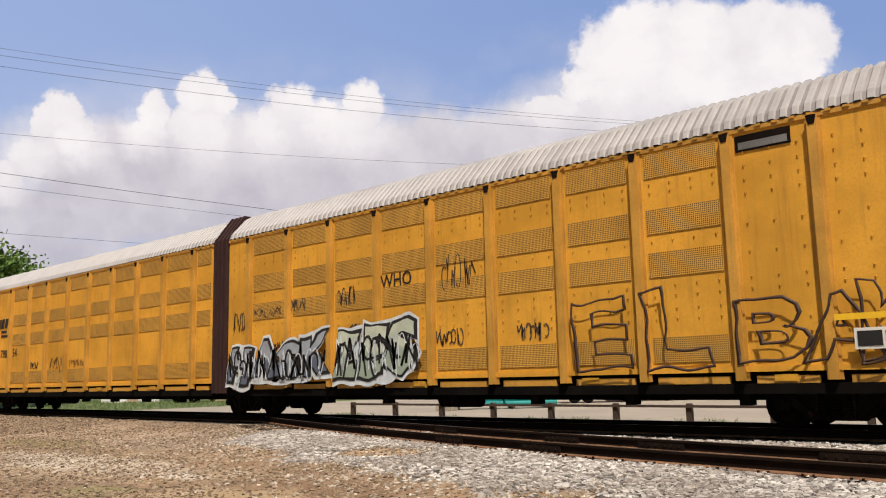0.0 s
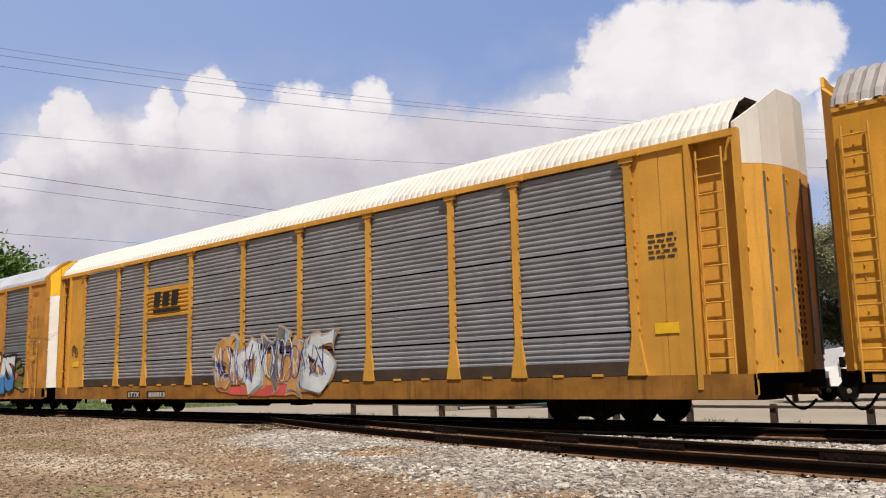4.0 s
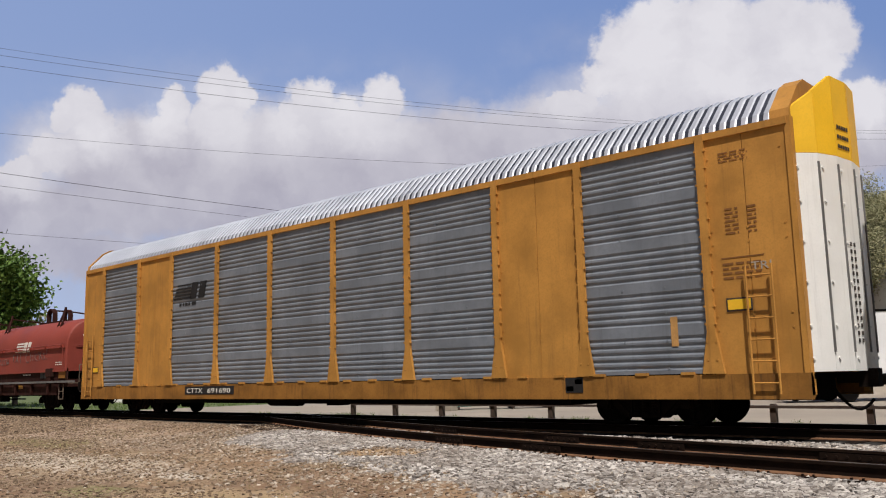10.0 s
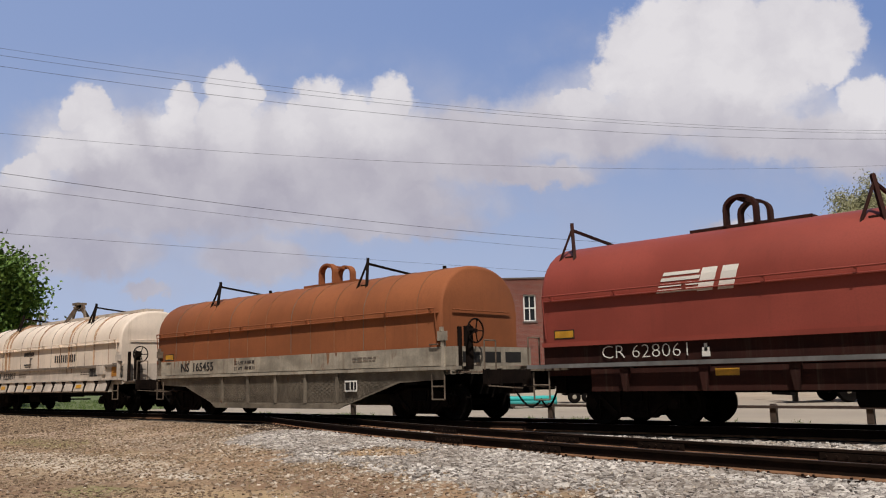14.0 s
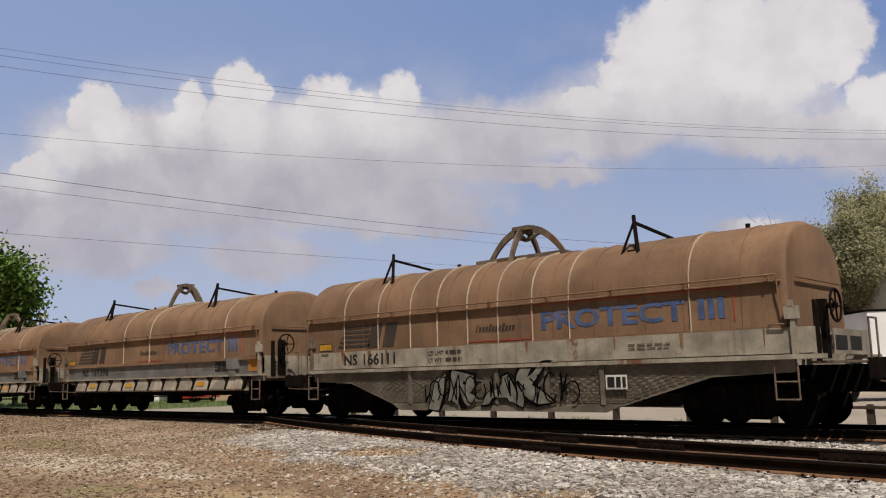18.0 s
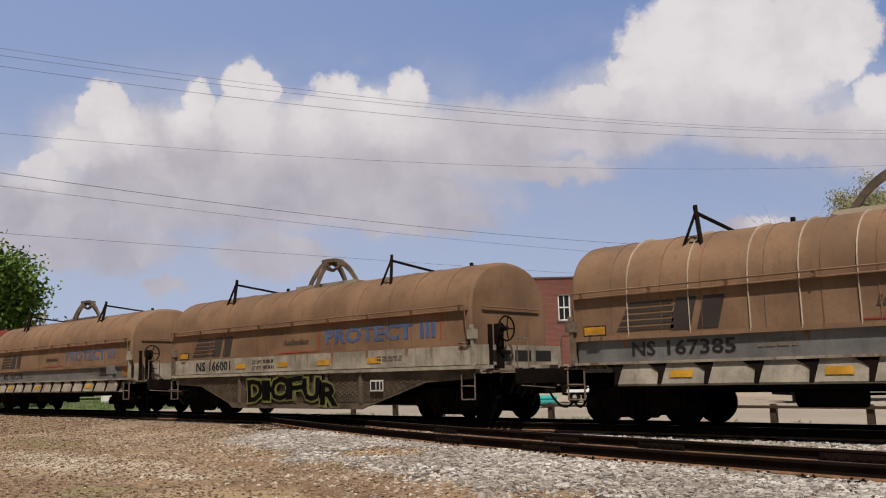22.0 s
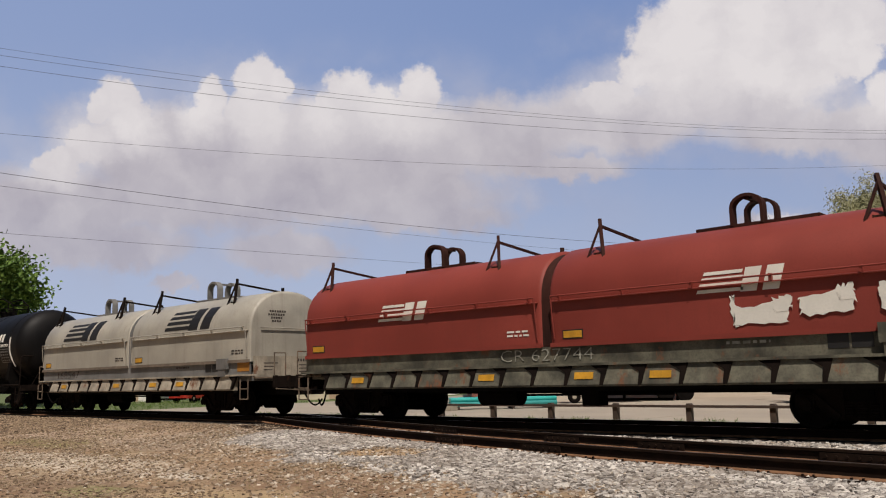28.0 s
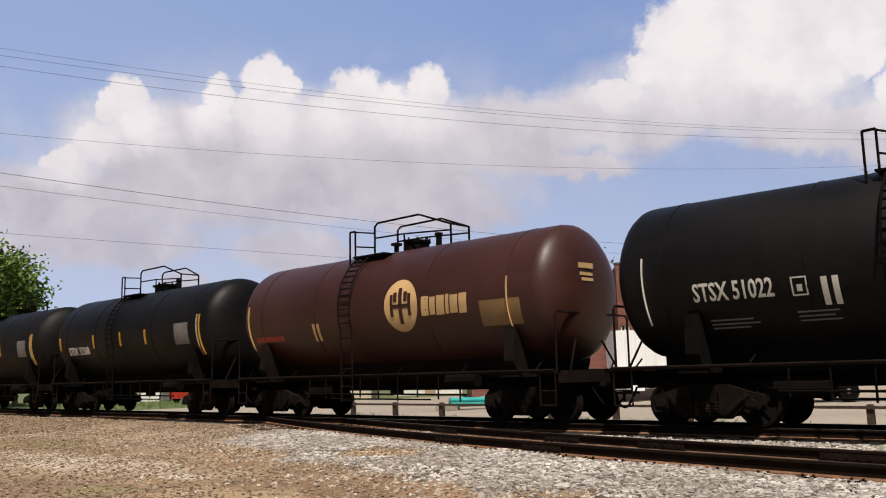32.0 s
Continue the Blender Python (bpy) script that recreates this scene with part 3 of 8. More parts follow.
def rack_car(x0, label, roof, yellow, sheet, edges, kinds, stacked=False, half=13.5, doors=None, trucks=(10.1, -10.1)):
    """An enclosed carrier: edges of its bays from front to rear, kinds g (ribbed sheet) or y (blank panel)."""
    car = new_car("autorack", label, x0, "train")
    rack_frame(car, half, SILL_OCHRE, trucks)
    post = post_mesh(yellow)
    lug = mesh_of("deck_lug", yellow, lambda bm: box(bm, -0.13, 0.13, -0.06, 0.02, 0.97, 1.02))
    rail = mesh_of("eave_rail", yellow, lambda bm: box(bm, -half + 0.06, half - 0.06, -0.04, 0.05, 5.26, 5.39))
    for side in (-1, 1):
        on_side("eave_rail", rail, car, 0, side, 1.57)
        stop = 13.2 if stacked else half - 0.10
        for x in ((edges[0] + stop) / 2, (edges[-1] - stop) / 2):
            w = stop - edges[0] if x > 0 else stop + edges[-1]
            key = ("end", yellow.name, round(w, 2))
            if key not in GREY_TALL:
                GREY_TALL[key] = flat_panel(w, 0.97, 5.26, yellow, 1, "end_panel")
            on_side("end_panel", GREY_TALL[key], car, x, side)
        for a, b, kind in zip(edges, edges[1:], kinds):
            w, mid = a - b, (a + b) / 2
            if kind == "y":
                key = (kind, yellow.name, round(w, 2))
                if key not in GREY_TALL:
                    GREY_TALL[key] = flat_panel(w, 0.97, 5.26, yellow)
                on_side("blank_panel", GREY_TALL[key], car, mid, side)
            else:
                rows = [(0.98 + k * 0.857, 0.98 + (k + 1) * 0.857 - 0.045) for k in range(5)] if stacked else [(0.99, 5.26)]
                for z0, z1 in rows:
                    key = (kind, sheet.name, round(w, 2), z0)
                    if key not in GREY_TALL:
                        GREY_TALL[key] = corrugated(w - 0.05, z0, z1, sheet, 0.118 if stacked else 0.135, 0.05 if stacked else 0.036, 0.04, 0 if stacked else 5, 2 if stacked else 9)
                    on_side("side_panel", GREY_TALL[key], car, mid, side, 1.555)
        # added black sheet behind the panels, standing in for the unlit interior
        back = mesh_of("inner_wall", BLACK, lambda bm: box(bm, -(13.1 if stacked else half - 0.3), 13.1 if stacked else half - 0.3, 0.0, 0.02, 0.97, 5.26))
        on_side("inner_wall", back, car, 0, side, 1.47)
        for x in edges:
            on_side("post", post, car, x, side, 1.585)
        for k in range(24):
            on_side("deck_lug", lug, car, half - 2.2 - k * 0.95, side, 1.56)
    part("roof", roof_skin(2 * half - (0.3 if stacked else 0.48), roof, ROOF_GAP_SHADE if roof is ROOF_GALV else ROOF_WHITE_SHADE, deep=0.020 if roof is ROOF_GALV else 0.035), None, car).location.x = 0.0 if stacked else -0.11
    for s in (-1, 1):
        bm = bmesh.new()
        if not stacked:
            prism(bm, [(-1.56, 5.36), (-1.52, 5.56), (-1.0, 6.10), (-0.7, 6.27), (0.7, 6.27), (1.0, 6.10), (1.52, 5.56), (1.56, 5.36)], s * (half - (0.36 if s > 0 else 0.14)), s * (half - 0.02))
            part("end_hoop", bm, yellow, car)
        else:
            bm.free()
        for y in (-1.55, 1.55):
            bm = bmesh.new()
            if stacked:  # the ends stand back behind the ladders
                box(bm, min(s * 13.2, s * (half - 0.02)), max(s * 13.2, s * (half - 0.02)), y * 0.83 - 0.03, y * 0.83 + 0.03, 0.9, 5.36)
            box(bm, s * (half - 0.05) - 0.05, s * (half - 0.05) + 0.05, min(y, y * 0.89) - 0.04 * (y < 0), max(y, y * 0.89) + 0.04 * (y > 0), 0.6, 5.4)
            part("corner_post", bm, yellow, car)
        coupler(car, s * (half - 0.1), s)
        if not stacked:
            ladder(car, s * (half - 0.72), -1.67, 0.62, 2.85, 0.46, yellow, 6)
    low, high = doors or (yellow, yellow)
    end_doors(car, half - 0.1, 1, low, high)
    end_doors(car, -half + 0.1, -1, low, high)
    return car


def data_lines(car, x, z, w, rows, material, y=-1.565, size=0.05):
    rng = random.Random(int(x * 100) + rows)
    out = []
    for k in range(rows):
        u = 0.0
        while u < w:
            d = rng.uniform(0.05, 0.2)
            out.append((u, min(w, u + d), -k * size * 2.1, -k * size * 2.1 + size))
            u += d + 0.05
    marks(out, material, car, (x, y, z), "stencil_text")


SPAN = [11.86, 9.15, 7.08, 4.08, 1.19, -1.74, -4.60, -7.41, -9.42, -12.0]


def wobble(ob, amount, grain=1.7):
    """Gives a lettered patch the uneven edge of a hand-sprayed shape."""
    bm = bmesh.new()
    bm.from_mesh(ob.data)
    for _ in range(3):
        long = [e for e in bm.edges if e.calc_length() > 0.16]
        if long:
            bmesh.ops.subdivide_edges(bm, edges=long, cuts=1)
    at = ob.matrix_basis.translation
    for v in bm.verts:
        p = Vector((v.co.x + at.x, v.co.y + at.z, 0)) * grain
        v.co.x += amount * noise.noise(p)
        v.co.y += amount * noise.noise(p + Vector((31, 17, 5)))
    bm.to_mesh(ob.data)
    bm.free()
    return ob


def graffiti(car, word, x, x1, z, h, fill, edge, y, fat=0.05, lean=0.0, label="", rim=2.4, halo=None, wild=0.16, shine=None):
    """Sprayed letters between x and x1: a dark swollen rim, and the fill on top of it, letter by letter."""
    g = part("graffiti", mesh_of("graffiti", edge, lambda bm: None), None, car, label)
    fills = fill if isinstance(fill, list) else [fill]
    share = [0.5 if ch in "I1" else 1.0 for ch in word]
    unit = (x1 - x) / sum(share)
    u = x
    for i, ch in enumerate(word):
        rng = random.Random(i * 7 + len(word))
        hh = h * rng.uniform(0.86, 1.10)
        tilt = rng.uniform(-8, 8)
        zz = z + rng.uniform(-0.06, 0.08)
        w = unit * share[i]
        if halo:
            wobble(lettering(ch, hh, halo, g, (u - w * 0.05, y + 0.012, zz - 0.02), "letter_halo", tilt, 1.0, fat * rim * 1.6, 0.003, lean, width=w * 1.28), wild * h)
        wobble(lettering(ch, hh, edge, g, (u, y, zz), "letter_rim", tilt, 1.0, fat * rim, 0.003, lean, width=w * 1.18), wild * h)
        wobble(lettering(ch, hh, fills[i % len(fills)], g, (u + w * 0.08, y - 0.012, zz), "letter", tilt, 1.0, fat, 0.003, lean, width=w * 1.0), wild * h)
        if shine:
            wobble(lettering(ch, hh * 0.96, shine, g, (u + w * 0.02, y - 0.018, zz + 0.05 * h), "letter_shine", tilt, 1.0, -0.022, 0.003, lean, width=w * 1.0), wild * h)
        u += w
    return g


def fade_paint(name, low, high):
    """Spray paint that fades from one colour at the foot of a letter to another at its top."""
    m = surface(name, high, 0.5, vary=0.15, scale=2.0)
    nt = m.node_tree
    bs = nt.nodes["Principled BSDF"]
    tc = nt.nodes.new("ShaderNodeTexCoord")
    sep = nt.nodes.new("ShaderNodeSeparateXYZ")
    nt.links.new(tc.outputs["Generated"], sep.inputs[0])
    edge = maths(nt, "MULTIPLY_ADD", maths(nt, "SUBTRACT", noisy(nt, tc.outputs["Object"], 3.0), 0.5), 0.35, sep.outputs[1])
    was = bs.inputs["Base Color"].links[0].from_socket
    nt.links.new(mixed(nt, steps(nt, edge, 0.36, 0.56), low, was), bs.inputs["Base Color"])
    return m


FADE_BLUE = fade_paint("white_to_blue_spray_paint", (0.035, 0.20, 0.50), (0.62, 0.66, 0.70))
FADE_GREY = fade_paint("slate_spray_paint", (0.10, 0.12, 0.17), (0.30, 0.33, 0.37))
FADE_MINT = fade_paint("pale_mint_spray_paint", (0.30, 0.36, 0.28), (0.50, 0.54, 0.42))
FADE_NAVY = fade_paint("navy_spray_paint", (0.015, 0.018, 0.10), (0.03, 0.05, 0.24))


def finger(car, x, z, w, h, turn, material, y):
    """A sprayed tongue with round ends, a dark rim behind it."""
    a = radians(turn)
    for name, grow, mat, yy in (("spray_rim", 0.07, PAINT_BLACK, y + 0.004), ("spray_tongue", 0.0, material, y)):
        r, q = h / 2 + grow, w / 2 - h / 2
        pts = [(q + r * math.cos(b), r * math.sin(b)) for b in [radians(-90 + 20 * k) for k in range(10)]] + [(-q + r * math.cos(b), r * math.sin(b)) for b in [radians(90 + 20 * k) for k in range(10)]]
        bm = bmesh.new()
        slab(bm, [(x + u * math.cos(a) - v * math.sin(a), z + u * math.sin(a) + v * math.cos(a)) for u, v in pts], yy - 0.004, yy)
        part(name, bm, mat, car)


def cloud_shape(car, x, z, w, h, material, y, name="spray_cloud", seed=1, rim=False):
    pts = []
    for k in range(84):
        a = 2 * math.pi * k / 84
        r = 0.86 + 0.16 * abs(math.sin(4.5 * a + seed)) ** 0.6 + 0.05 * math.sin(3 * a + 2 * seed)
        pts.append((x + w / 2 * math.cos(a) * r, z + h / 2 * math.sin(a) * r))
    if rim:
        bm = bmesh.new()
        slab(bm, [(x + (a - x) * (1 + 0.10 / w) , z + (b - z) * (1 + 0.10 / h)) for a, b in pts], y - 0.001, y + 0.004)
        part("spray_rim", bm, PAINT_BLACK, car)
    bm = bmesh.new()
    slab(bm, pts, y - 0.004, y + 0.003)
    return part(name, bm, material, car)


def scrawl(car, x, z, w, h, material, y, seed, strokes=7, r=0.012):
    """A hand-drawn tag: signs side by side, bent or round, in the line of a paint pen."""
    rng = random.Random(seed)
    bm = bmesh.new()
    cell = w / strokes
    for k in range(strokes):
        cx, hh = x + (k + 0.5) * cell, h * rng.uniform(0.55, 1.0)
        z0 = z + rng.uniform(0, h - hh)
        if rng.random() < 0.4:
            a0, turn = rng.uniform(0, 6.3), rng.uniform(3.6, 6.0)
            pts = [(cx + 0.62 * cell * math.cos(a0 + turn * i / 9), z0 + hh * (0.5 + 0.48 * math.sin(a0 + turn * i / 9))) for i in range(10)]
        else:
            pts = [(cx + cell * rng.uniform(-0.75, 0.75), z0 + hh * v) for v in rng.choice(((0, 1, 0.45, 0.9), (1, 0, 0.6, 0.1), (0.9, 0.1, 0.8, 0.0, 1.0), (0, 0.95, 0.3, 1.0, 0)))]
        for (a, b), (c, d) in zip(pts, pts[1:]):
            beam(bm, (a, y, b), (c, y, d), 2 * r, 0.006, (0, 1, 0))
    return part("pen_tag", bm, material, car)


def smear(car, x, z, w, h, material, y, seed, name="white_paint_patch"):
    """A patch laid on with a roller: straight sides with a ragged edge."""
    rng = random.Random(seed)
    pts = []
    for k in range(28):
        u = k / 7
        px, pz = ((u, 0), (1, u - 1), (3 - u, 1), (0, 4 - u))[int(u)]
        pts.append((x + w * (px - 0.5) + rng.uniform(-0.035, 0.035), z + h * (pz - 0.5) + 0.06 * w * px + rng.uniform(-0.05, 0.05)))
    bm = bmesh.new()
    slab(bm, pts, y - 0.003, y + 0.003)
    return part(name, bm, material, car)


# white-roofed carrier with stacked grey sheets
car3 = rack_car(-59.6, "yellow autorack with stacked grey ribbed sheets and a white roof", ROOF_WHITE, YELLOW_B, GALV_PALE,
                [11.90, 9.05, 7.16, 4.28, 1.45, -1.30, -4.25, -7.15, -9.15, -11.90], "ggggggggg", True, 14.15, (YELLOW_B, ROOF_WHITE), (10.45, -9.75))
prof = corrugated(2.62, 3.25, 4.25, YELLOW_B, 0.135)
on_side("sign_panel", prof, car3, -5.70, -1, 1.60, "yellow ribbed panel with dark emblem")
block_word([0.42, 0.42, 0.42], 0.52, PAINT_BLACK, car3, (-6.60, -1.612, 3.60), 0.85, 0.1, label="three dark block shapes over a bar")
marks([(0, 1.75, 0, 0.12)], PAINT_BLACK, car3, (-6.60, -1.612, 3.40), "emblem_bar")
marks([(0, 0.9, -0.02, 0.20), (1.35, 2.55, -0.02, 0.20)], PAINT_BLACK, car3, (-8.25, -1.604, 0.60), "number_patch")
lettering("ETTX", 0.155, PAINT_WHITE, car3, (-8.15, -1.612, 0.60), width=0.75)
lettering("850013", 0.155, PAINT_WHITE, car3, (-6.75, -1.612, 0.60), width=1.05)
cloud_shape(car3, 0.05, 1.3, 4.6, 1.0, SPRAY_GOLD, -1.612, seed=4)
cloud_shape(car3, -0.25, 0.78, 4.4, 0.32, SPRAY_SALMON, -1.614, seed=6)
graffiti(car3, "SOTIS", -2.75, 2.85, 0.85, 1.35, [SPRAY_GOLD, SPRAY_PALE, SPRAY_FAINT], SPRAY_ICE, -1.635, 0.05, 0.1, "gold and pale sprayed letters with thin blue edges", 1.6, SPRAY_GOLD, 0.24)
scrawl(car3, -2.6, 0.95, 5.2, 1.3, SPRAY_PALE, -1.652, 81, 18, 0.014)
scrawl(car3, -2.6, 0.95, 5.2, 1.3, SPRAY_BLUE, -1.654, 82, 14, 0.012)
# dark brown strip along the foot of the near side
marks([(-11.85, 11.85, 0.98, 1.24)], surface("dark_brown_band", (0.05, 0.03, 0.018), 0.85, vary=0.4, scale=1.5), car3, (0, -1.60, 0), "grime_band", "dark brown band along the foot of the side")
for z in (4.75, 2.2):
    marks([(0, 0.02, 0, 0.02)], PAINT_BLACK, car3, (13.35, -1.6, z), "door_stop")
data_lines(car3, 12.25, 3.6, 0.6, 5, PAINT_DULL)
reflector(car3, 12.3, 1.75, -1.575, 0.5, YELLOW_BRIGHT, 0.2)
reflector(car3, -12.75, 1.75, -1.575, 0.5, YELLOW_BRIGHT, 0.2)

for x in (11.90, 9.05, 7.16, 4.28, 1.45, -1.30, -4.25, -7.15, -9.15, -11.90):
    bm = bmesh.new()
    box(bm, x - 0.27, x + 0.27, -1.69, -1.58, 5.24, 5.32)
    box(bm, x - 0.16, x + 0.16, -1.66, -1.58, 5.14, 5.24)
    part("post_cap", bm, YELLOW_B, car3)
for s in (-1, 1):
    bm = bmesh.new()
    box(bm, s * 13.17 - 0.05, s * 13.17 + 0.05, -1.62, -1.30, 0.7, 5.3)
    part("corner_post", bm, YELLOW_B, car3)
    ladder(car3, s * 13.58, -1.56, 0.75, 5.1, 0.50, YELLOW_B, 13)
scrawl(car3, -12.85, 2.1, 0.5, 0.5, PAINT_DULL, -1.578, 71, 5, 0.014)

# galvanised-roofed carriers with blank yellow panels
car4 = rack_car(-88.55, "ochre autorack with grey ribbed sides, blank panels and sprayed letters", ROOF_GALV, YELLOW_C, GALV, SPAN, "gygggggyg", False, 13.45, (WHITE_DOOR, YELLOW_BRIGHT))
car5 = rack_car(-117.5, "ochre autorack with grey ribbed sides and white end doors", ROOF_GALV, YELLOW_C, GALV_BRIGHT, [11.82, 9.10, 6.87, 4.06, 1.26, -1.58, -4.36, -7.11, -9.30, -11.95], "gygggggyg", False, 13.5, (WHITE_DOOR, YELLOW_BRIGHT))
for c in (car4, car5):
    marks([(-0.03, 0.45, -0.03, 0.21)], PAINT_DULL, c, (12.15, -1.570, 2.1), "label_rim")
    reflector(c, 12.15, 2.1, -1.578, 0.42, YELLOW_BRIGHT, 0.18)
    marks([(-0.03, 0.41, -0.03, 0.20)], PAINT_DULL, c, (-12.62, -1.570, 1.5), "label_rim")
    reflector(c, -12.62, 1.5, -1.578, 0.38, YELLOW_BRIGHT, 0.17)
    data_lines(c, 12.2, 3.9, 0.25, 7, PAINT_STENCIL, -1.562, 0.035)
    data_lines(c, 12.62, 3.9, 0.16, 7, PAINT_STENCIL, -1.562, 0.035)
    data_lines(c, 12.1, 2.9, 0.70, 4, PAINT_STENCIL, -1.562, 0.04)
    marks([(0, 0.78, 0, 0.02)], PAINT_STENCIL, c, (12.08, -1.562, 3.02), "stencil_text")
    data_lines(c, 12.15, 4.95, 0.55, 4, PAINT_STENCIL, -1.562, 0.025)
    lettering("TRI", 0.14, PAINT_TRI, c, (12.62, -1.565, 2.78), width=0.36)
    marks([(0, 2.75, -0.03, 0.22)], PAINT_BLACK, c, (-6.12 if c is car4 else -6.07, -1.604, 0.70), "number_patch")
    marks([(0, 0.42, 0, 0.30), (0.02, 0.19, 0.03, 0.13), (0.23, 0.40, 0.17, 0.27)], PAINT_BLACK, c, (8.6, -1.604, 0.66), "data_plate")
lettering("CTTX", 0.15, PAINT_WHITE, car4, (-6.00, -1.612, 0.715), width=0.92)
lettering("690027", 0.15, PAINT_WHITE, car4, (-4.8, -1.612, 0.715), width=1.25)
lettering("CTTX", 0.15, PAINT_WHITE, car5, (-5.95, -1.612, 0.715), width=0.92)
lettering("691690", 0.15, PAINT_WHITE, car5, (-4.75, -1.612, 0.715), width=1.25)
block_word([0.27, 0.27, 0.27], 0.36, PAINT_BLACK, car4, (-8.92, -1.572, 3.62), 0.75, 0.12, label="three dark block shapes between brackets")
marks([(-9.22, -9.18, 3.3, 4.05), (-9.22, -9.10, 4.01, 4.05), (-9.22, -9.10, 3.3, 3.34), (-7.62, -7.58, 3.3, 4.05), (-7.70, -7.58, 4.01, 4.05), (-7.70, -7.58, 3.3, 3.34)], PAINT_BLACK, car4, (0, -1.572, 0), "emblem_brackets")
for x in (-9.0, -8.85, -7.95, -7.78):
    bm = bmesh.new()
    rod(bm, (x, -1.575, 3.15), (x, -1.56, 3.15), 0.05, 10)
    part("dot_mark", bm, PAINT_BLACK, car4)
stripe_logo(1.95, PAINT_BLACK, car5, (-7.0, -1.562, 3.72), 5)
marks([(0.5, 0.62, 0, 0.1), (0.7, 0.8, 0, 0.1), (0.85, 1.0, 0, 0.1), (1.05, 1.15, 0, 0.1), (1.25, 1.5, 0, 0.1)], PAINT_BLACK, car5, (-7.1, -1.562, 3.52), "emblem_text")
cloud_shape(car4, 8.45, 1.55, 5.0, 1.45, SPRAY_SALMON, -1.616, seed=8, rim=True)
cloud_shape(car4, 8.3, 0.98, 4.8, 0.4, FADE_NAVY, -1.620, seed=3)
for x, z, w, h, a in ((10.8, 1.92, 0.9, 0.22, 24), (11.0, 1.66, 1.1, 0.24, 8), (11.15, 1.36, 1.2, 0.26, -6), (11.2, 1.08, 1.1, 0.26, -14), (5.75, 1.62, 0.7, 0.2, -20), (5.5, 1.38, 0.9, 0.22, -6), (5.4, 1.12, 0.95, 0.22, 6)):
    finger(car4, x, z, w, h, a, SPRAY_LIME, -1.612)
graffiti(car4, "OUTIS", 5.8, 10.65, 0.98, 1.25, [FADE_BLUE], PAINT_BLACK, -1.632, 0.09, 0.05, "white and blue sprayed letters with black rims")
cloud_shape(car4, 1.05, 1.0, 5.5, 0.75, FADE_NAVY, -1.612, seed=12)
graffiti(car4, "FEIINS", -1.72, 3.45, 0.92, 0.98, [SPRAY_DEEP], PAINT_NAVY, -1.625, 0.10, 0.08, "dark blue sprayed letters with pale shines and navy rims", 1.7, PAINT_NAVY, 0.12, SPRAY_ICE)
marks([(0, 0.14, 0, 0.55)], SPRAY_GOLD, car5, (11.0, -1.56, 1.5), "orange_smear")


# ---- articulated two-unit carrier ----
RIBS = [9.05, 7.15, 5.31, 3.46, 1.59, -0.28, -2.18, -4.02, -5.92, -7.48, -9.0]


def dimple_rows(bm, w, rows):
    for z in rows:
        n = max(2, int(w / 0.36))
        for i in range(n):
            x = -w / 2 + 0.2 + (w - 0.4) * i / (n - 1)
            a, b, c = bm.verts.new((x - 0.028, -0.004, z + 0.03)), bm.verts.new((x + 0.028, -0.004, z + 0.03)), bm.verts.new((x, -0.004, z - 0.035))
            d = bm.verts.new((x, -0.030, z + 0.022))
            for f in ((a, b, d), (b, c, d), (c, a, d)):
                bm.faces.new(f)


BAYS = {}


def deep_bay(car, a, b, side, vents):
    w, mid = a - b, (a + b) / 2
    key = round(w, 1)
    if (key, vents) not in BAYS:
        def build(bm):
            box(bm, -w / 2, w / 2, 0.0, 0.06, 1.0, 5.28)
            rows = [4.62, 4.45, 3.5, 2.65, 2.45, 2.2, 2.0] if vents else [4.9, 4.65, 4.4, 4.15, 3.6, 3.1, 2.65, 2.45, 1.9, 1.65]
            dimple_rows(bm, w - 0.2, rows)
            box(bm, -w / 2, w / 2, -0.035, 0.0, 1.0, 1.10)
        BAYS[(key, vents)] = mesh_of("side_panel", YELLOW_A, build)
        BAYS[(key, "vent")] = mesh_of("vent_sheet", VENT_A, lambda bm: box(bm, -w / 2 + 0.2, w / 2 - 0.2, -0.012, 0.0, 0.0, 0.48))
        BAYS[(key, "foot")] = mesh_of("sill_box", YELLOW_POST, lambda bm: box(bm, -w / 2 + 0.25, w / 2 - 0.25, -0.03, 0.1, 0.80, 0.93))
    p = on_side("side_panel", BAYS[(key, vents)], car, mid, side, 1.53)
    if vents:
        for z in (4.76, 3.66, 2.82, 1.2):
            v = part("vent_sheet", BAYS[(key, "vent")], None, p, "perforated ventilation sheet")
            v.location = (0, -0.004, z)
    on_side("sill_box", BAYS[(key, "foot")], car, mid, side, 1.50)


